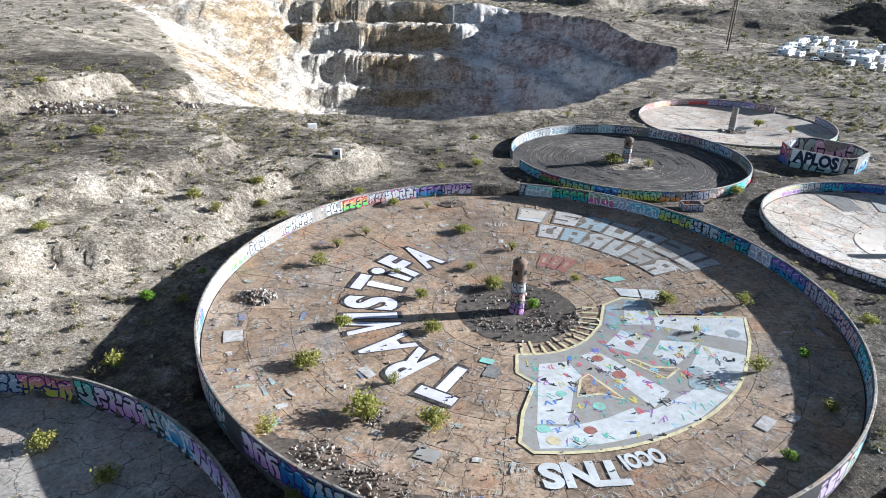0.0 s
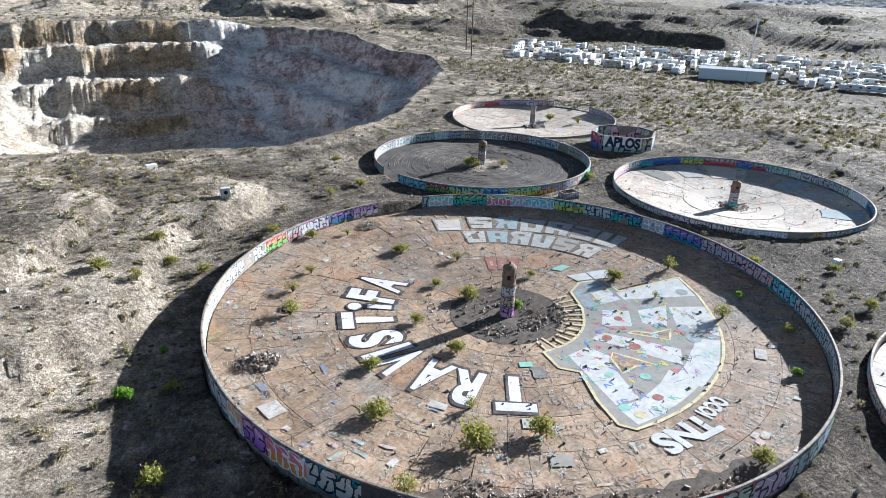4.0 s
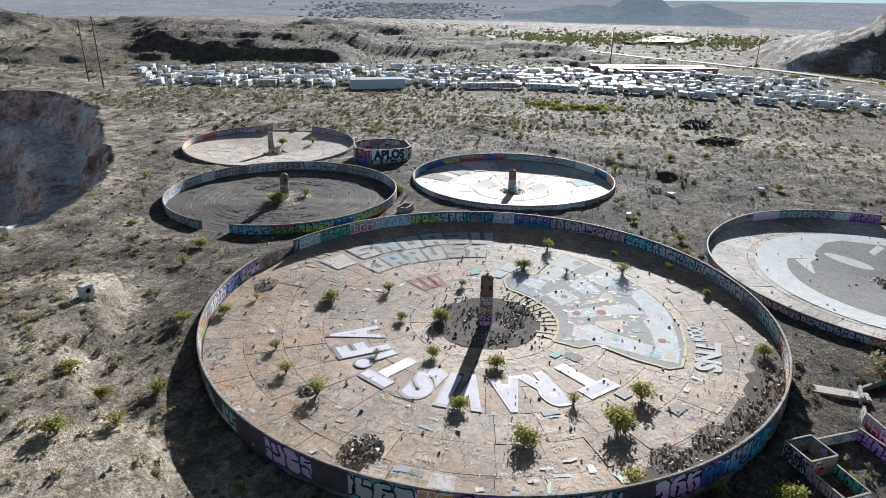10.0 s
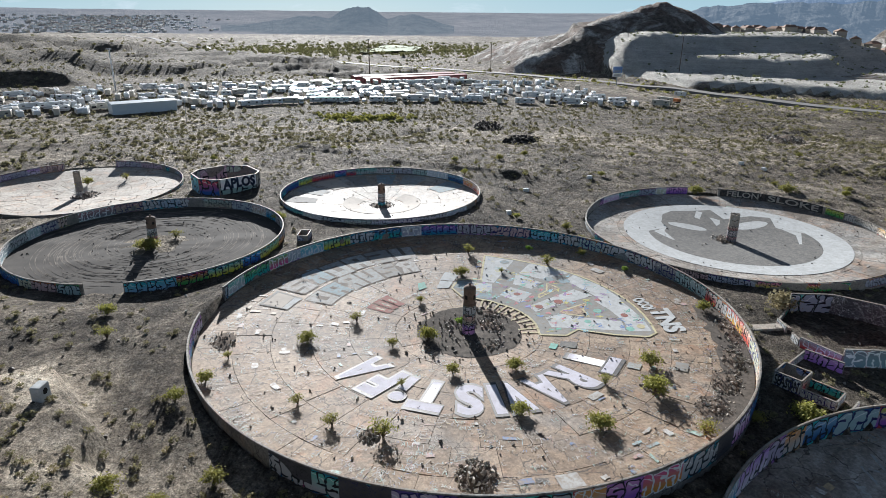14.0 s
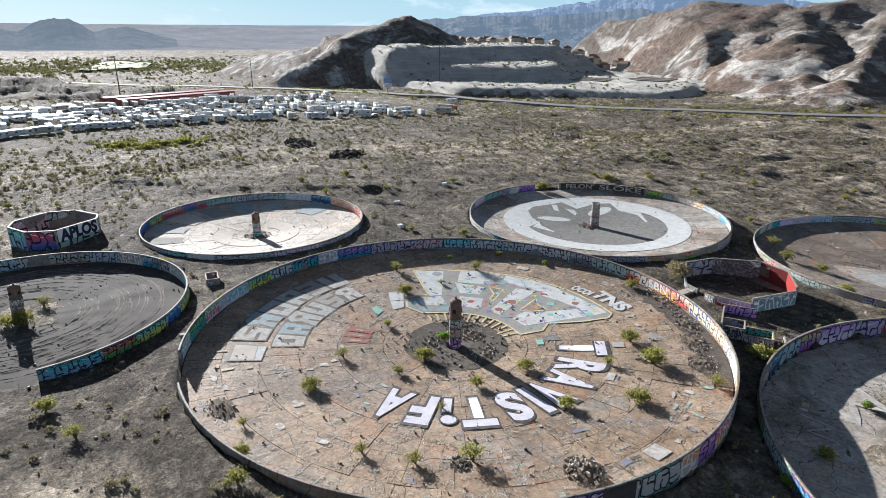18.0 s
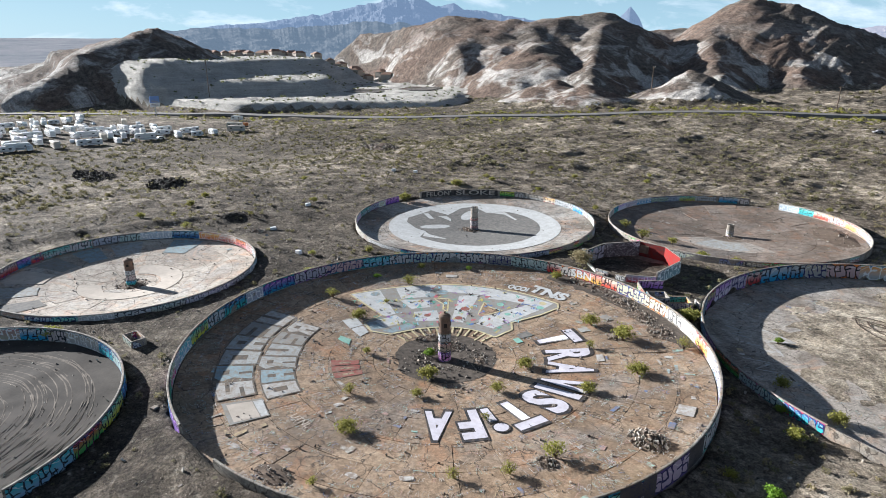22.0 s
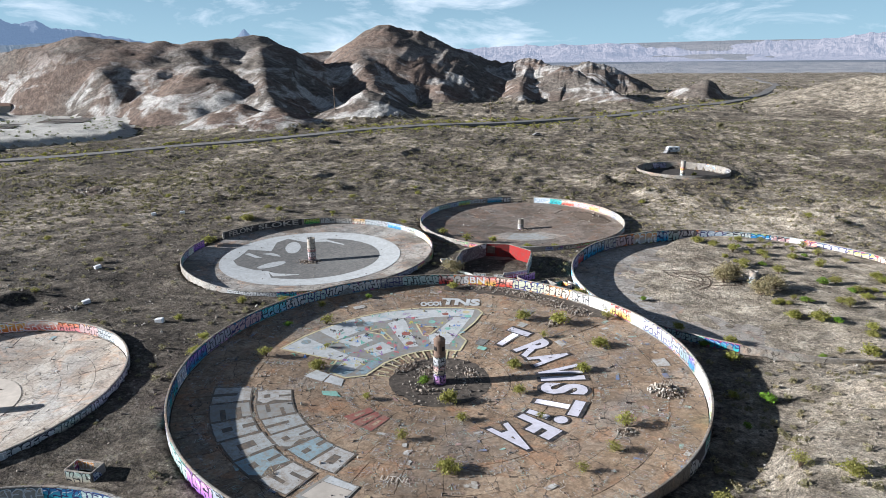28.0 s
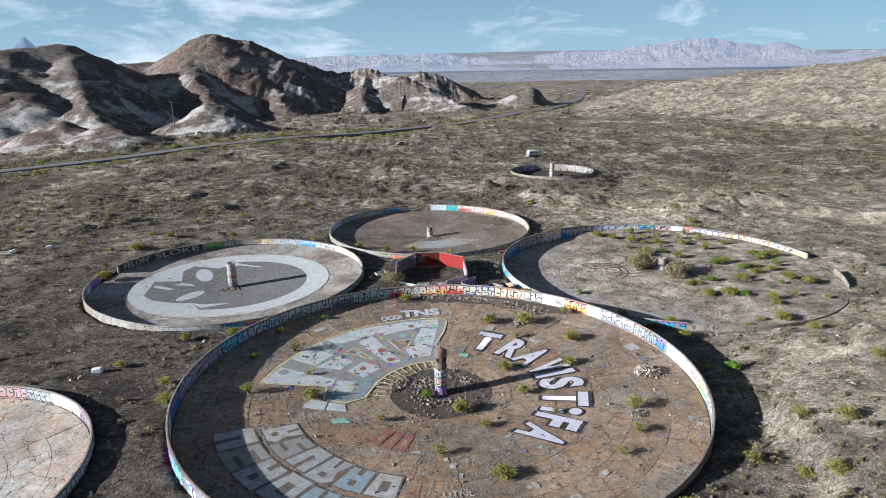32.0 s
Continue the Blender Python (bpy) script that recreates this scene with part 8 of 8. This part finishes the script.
RV = [rv_proto("travel_trailer", 7.6, 2.5, 3.1, M_RVW, "white travel trailer with grey stripes parked in a storage lot"), rv_proto("fifth_wheel", 9.6, 2.5, 3.7, M_RVW, "long white fifth-wheel trailer parked in a storage lot"), rv_proto("motorhome", 9.2, 2.5, 3.5, M_RVT, "tan motorhome with dark windscreen in a storage lot"),
      rv_proto("camper_van", 7.0, 2.3, 3.1, M_RVW, "white camper van with a raised cab bunk in a storage lot"), rv_proto("travel_trailer", 6.0, 2.3, 2.8, M_RVW, "short white travel trailer parked in a storage lot"), rv_proto("car", 4.6, 1.8, 1.5, M_RVG, "grey car parked among white trailers"), rv_proto("car", 4.8, 1.9, 1.6, M_RVW, "white car parked among trailers")]
FRONT, BACK = [(163, 322), (215, 242), (268, 150), (280, 74), (266, -24)], [(225, 412), (322, 318), (385, 215), (428, 120), (430, 12)]
rs = random.Random(21)


def along(pl, s):
    k = min(int(s * (len(pl) - 1)), len(pl) - 2)
    f = s * (len(pl) - 1) - k
    return Vector(pl[k]).lerp(Vector(pl[k + 1]), f)


placed_rv = []
for row in range(10):
    w = (row + 0.5) / 10 + rs.uniform(-.01, .01)
    s = 0.005
    while s < 0.995:
        p, q = along(FRONT, s).lerp(along(BACK, s), w), along(FRONT, min(1, s + 0.01)).lerp(along(BACK, min(1, s + 0.01)), w)
        rowdir = math.degrees(math.atan2(q.y - p.y, q.x - p.x))
        s += rs.uniform(3.6, 7.5) / 400
        if rs.random() < (0.22 if row not in (3, 6) else 0.65):
            continue
        x, y = p.x + rs.uniform(-2, 2), p.y + rs.uniform(-1.5, 1.5)
        if abs((x - 226) * 0.75 + (y - 223) * -0.66) < 17 and -7 < (x - 226) * 0.66 + (y - 223) * 0.75 < 14:
            continue
        if min(math.hypot(x - (392 + 42 * f), y - (146 - 71 * f)) for f in (0, .2, .4, .6, .8, 1)) < 15 or math.hypot(x - 317, y - 289) < 5:
            continue
        if any(abs(x - a) + abs(y - b) < 4.2 for a, b in placed_rv[-60:]):
            continue
        if len(placed_rv) >= 410:
            break
        placed_rv.append((x, y))
        k = rs.choices(range(7), (5, 4, 3, 2, 3, 1, 1))[0]
        copy_thing(RV[k], pose(x, y, ground_z(x, y) - 0.02, 0, 0, rowdir + 90 + rs.choice((0, 180, 0, 180, 90, 270)) + rs.uniform(-14, 14)))
for x, y, k, a in ((278, -34, 2, 60), (292, -40, 2, 40), (330, -60, 0, 30), (20.4, -218, 5, 30), (-48, -166, 4, 15), (-45, -162, 5, 60)):
    copy_thing(RV[k], pose(x, y, ground_z(x, y), 0, 0, a))
for p in RV:
    for o in list(p.children) + [p]:
        bpy.data.objects.remove(o)


def shed(name, x, y, L, W, h, rise, rz, wall, roof, label, doors=0, ribs=0):
    root = thing(name, x, y, ground_z(x, y) - 0.2, label, "building", rz=rz)
    bm = bmesh.new()
    box(bm, -L / 2, -W / 2, -1.0, L / 2, W / 2, h)
    part("wall", bm, wall, root)
    bm = bmesh.new()
    prof = [(-W / 2 - 0.3, h), (0, h + rise), (W / 2 + 0.3, h), (W / 2 + 0.3, h + 0.15), (0, h + rise + 0.18), (-W / 2 - 0.3, h + 0.15)]
    a = [bm.verts.new((-L / 2 - 0.3, yy, zz)) for yy, zz in prof]
    b = [bm.verts.new((L / 2 + 0.3, yy, zz)) for yy, zz in prof]
    bm.faces.new(a[::-1]), bm.faces.new(b)
    for i in range(6):
        bm.faces.new((a[i], a[(i + 1) % 6], b[(i + 1) % 6], b[i]))
    bmesh.ops.recalc_face_normals(bm, faces=bm.faces)
    part("roof", bm, roof, root)
    for k in range(doors):
        bm = bmesh.new()
        xx = -L / 2 + (k + 0.5) * L / doors
        box(bm, xx - L / doors * 0.36, W / 2 - 0.05, 0, xx + L / doors * 0.36, W / 2 + 0.03, h * 0.8)
        # red building: shade on this side's doors is put in as a near-black colour
        part("door", bm, M_HOLE if wall is M_REDWALL else M_SHED, root, "roller door coloured near-black for shade")
        bm = bmesh.new()
        box(bm, xx - L / doors * 0.36, -W / 2 - 0.03, 0, xx + L / doors * 0.36, -W / 2 + 0.05, h * 0.8)
        part("door", bm, M_REDROOF if wall is M_REDWALL else M_SHED, root)
    for k in range(ribs):
        for s in (-1, 1):
            bm = bmesh.new()
            xx = -L / 2 + (k + 0.5) * L / ribs
            box(bm, xx - 0.06, s * (W / 2) - 0.05, 0, xx + 0.06, s * (W / 2) + 0.05, h - 0.05)
            part("rib", bm, wall, root)
    return root


shed("storage_shed", 229, 226, 29, 9, 5.0, 0.7, -48, M_SHED, M_SHED, "long white sheet-metal shed at the edge of the lot", 0, 14)
shed("storage_units", 413, 111, 84, 9, 3.6, 0.5, -59.5, M_REDWALL, M_REDROOF, "long dull red storage building with a row of doors", 16)
shed("storage_units", 428, 121, 84, 9, 3.6, 0.5, -59.5, M_REDWALL, M_REDROOF, "long red-roofed storage building behind another", 16)


def pole(name, x, y, h, r, mat, label, arms=0, lamp=False):
    z = ground_z(x, y)
    root = thing(name, x, y, z, label, "pole", "poles")
    bm = bmesh.new()
    cyl(bm, r, r * 0.6, -1, h, 12)
    part("shaft", bm, mat, root)
    for k in range(arms):
        bm = bmesh.new()
        box(bm, -1.6, -0.1, h - 0.8 - 1.3 * k, 1.6, 0.1, h - 0.6 - 1.3 * k)
        ca = part("crossarm", bm, mat, root)
        for s in (-1.3, -0.5, 0.5, 1.3):
            bm = bmesh.new()
            cyl(bm, 0.09, 0.05, h - 0.6 - 1.3 * k, h - 0.3 - 1.3 * k, 8, s, 0)
            part("insulator", bm, M_STEEL, ca)
    if lamp:
        for s in (-1, 1):
            for q in (-0.6, 0.6):
                bm = bmesh.new()
                box(bm, s * 0.9 - 0.35, q - 0.25, h - 0.5, s * 0.9 + 0.35, q + 0.25, h + 0.1, 0.05)
                part("lamp_head", bm, M_STEEL, root)
        bm = bmesh.new()
        box(bm, -1.3, -0.9, h - 0.7, 1.3, 0.9, h - 0.5, 0.04)
        part("lamp_frame", bm, M_STEEL, root)
    return root


pole("light_mast", 317, 289, 25, 0.55, M_RVW, "tall white floodlight mast in the vehicle lot", 0, True)
pole("light_mast", 433, 149, 29, 0.42, M_WOODPOLE, "tall dark floodlight mast by the red building", 0, True)
for x, y, h in ((533, 52, 26), (438, -91, 28), (141, 328, 33), (150, 352, 30), (60, -300, 14), (178, -300, 16)):
    pole("utility_pole", x, y, h, 0.36, M_WOODPOLE, "weathered timber utility pole with crossarms", 1 if h < 30 else 2)
for x, y, h in ((196, 190, 9), (242, 190, 8), (160, 300, 8), (100, 310, 8)):
    pole("utility_pole", x, y, h, 0.13, M_STEEL, "thin metal pole on open ground", 0)
sign = thing("road_sign", 401, -36, ground_z(401, -36), "tall blue and white roadside sign on a post", "sign")
bm = bmesh.new()
cyl(bm, 0.3, 0.3, -1, 8, 10)
part("post", bm, M_STEEL, sign)
for z0, z1, mt in ((6.5, 9.0, M_RVW), (9.3, 13.5, M_SIGN)):
    bm = bmesh.new()
    box(bm, -0.3, -3.2, z0, 0.3, 3.2, z1, 0.08)
    p_ = part("sign_face", bm, mt, sign)
    for k in range(2):
        bm = bmesh.new()
        box(bm, -0.34, -2.4, z0 + 0.5 + k * 1.0, -0.31, 2.4, z0 + 0.9 + k * 1.0)
        part("bar", bm, M_RVG, p_)
truck = thing("dump_truck", 297, -47, ground_z(297, -47), "old orange dump truck standing on bare ground", "truck", rz=35)
for nm, b, mt in (("bed", (-3.2, -1.2, 1.1, 1.0, 1.2, 2.7), M_ORANGE), ("cab", (1.2, -1.1, 0.9, 3.0, 1.1, 2.6), M_ORANGE), ("bonnet", (3.0, -0.9, 0.8, 4.0, 0.9, 1.7), M_ORANGE), ("windscreen", (2.9, -0.9, 1.75, 3.03, 0.9, 2.4), M_GLASSD)):
    bm = bmesh.new()
    box(bm, *b, 0.06)
    part(nm, bm, mt, truck)
for x in (-2.4, -1.2, 3.2):
    wheel_pair(truck, x, 2.4, 0.5)

# graded berm rows on the terrace
rows = thing("gravel_rows", 375, -240, 0, "parallel gravel windrows on a graded terrace", "gravel")
for grp, (gx, gy, n, ln) in enumerate(((400, -206, 7, 34), (385, -256, 7, 34))):
    for k in range(n):
        bx, by = gx + k * 6.2 * 0.529, gy - k * 6.2 * 0.849
        x0, y0 = bx - 0.849 * ln / 2, by - 0.529 * ln / 2
        bm = bmesh.new()
        box(bm, -ln / 2, -1.4, -1.5, ln / 2, 1.4, 0.9, 0.5)
        o = part("windrow", bm, M_SLAB_GREY, rows)
        o.matrix_basis = pose(bx - 375, by + 240, ground_z(bx, by), 0, 0, 32)
rs = random.Random(51)
for k in range(34):
    f = k / 34
    x, y = 520 + 260 * f + rs.uniform(-12, 12), -330 + 150 * f + rs.uniform(-25, 25)
    z = ground_z(x, y)
    h = thing("house", x, y, z, "small tan house with a tiled roof on a far ridge", "house", "houses on the ridge", rz=rs.uniform(0, 180))
    bm = bmesh.new()
    box(bm, -6, -4.5, -2, 6, 4.5, 4.5)
    part("wall", bm, M_HOUSE, h)
    bm = bmesh.new()
    box(bm, -6.6, -5.1, 4.5, 6.6, 5.1, 7.0)
    for v in bm.verts:
        if v.co.z > 6:
            v.co.y *= 0.05
            v.co.x *= 0.6
    part("roof", bm, M_TILE, h)
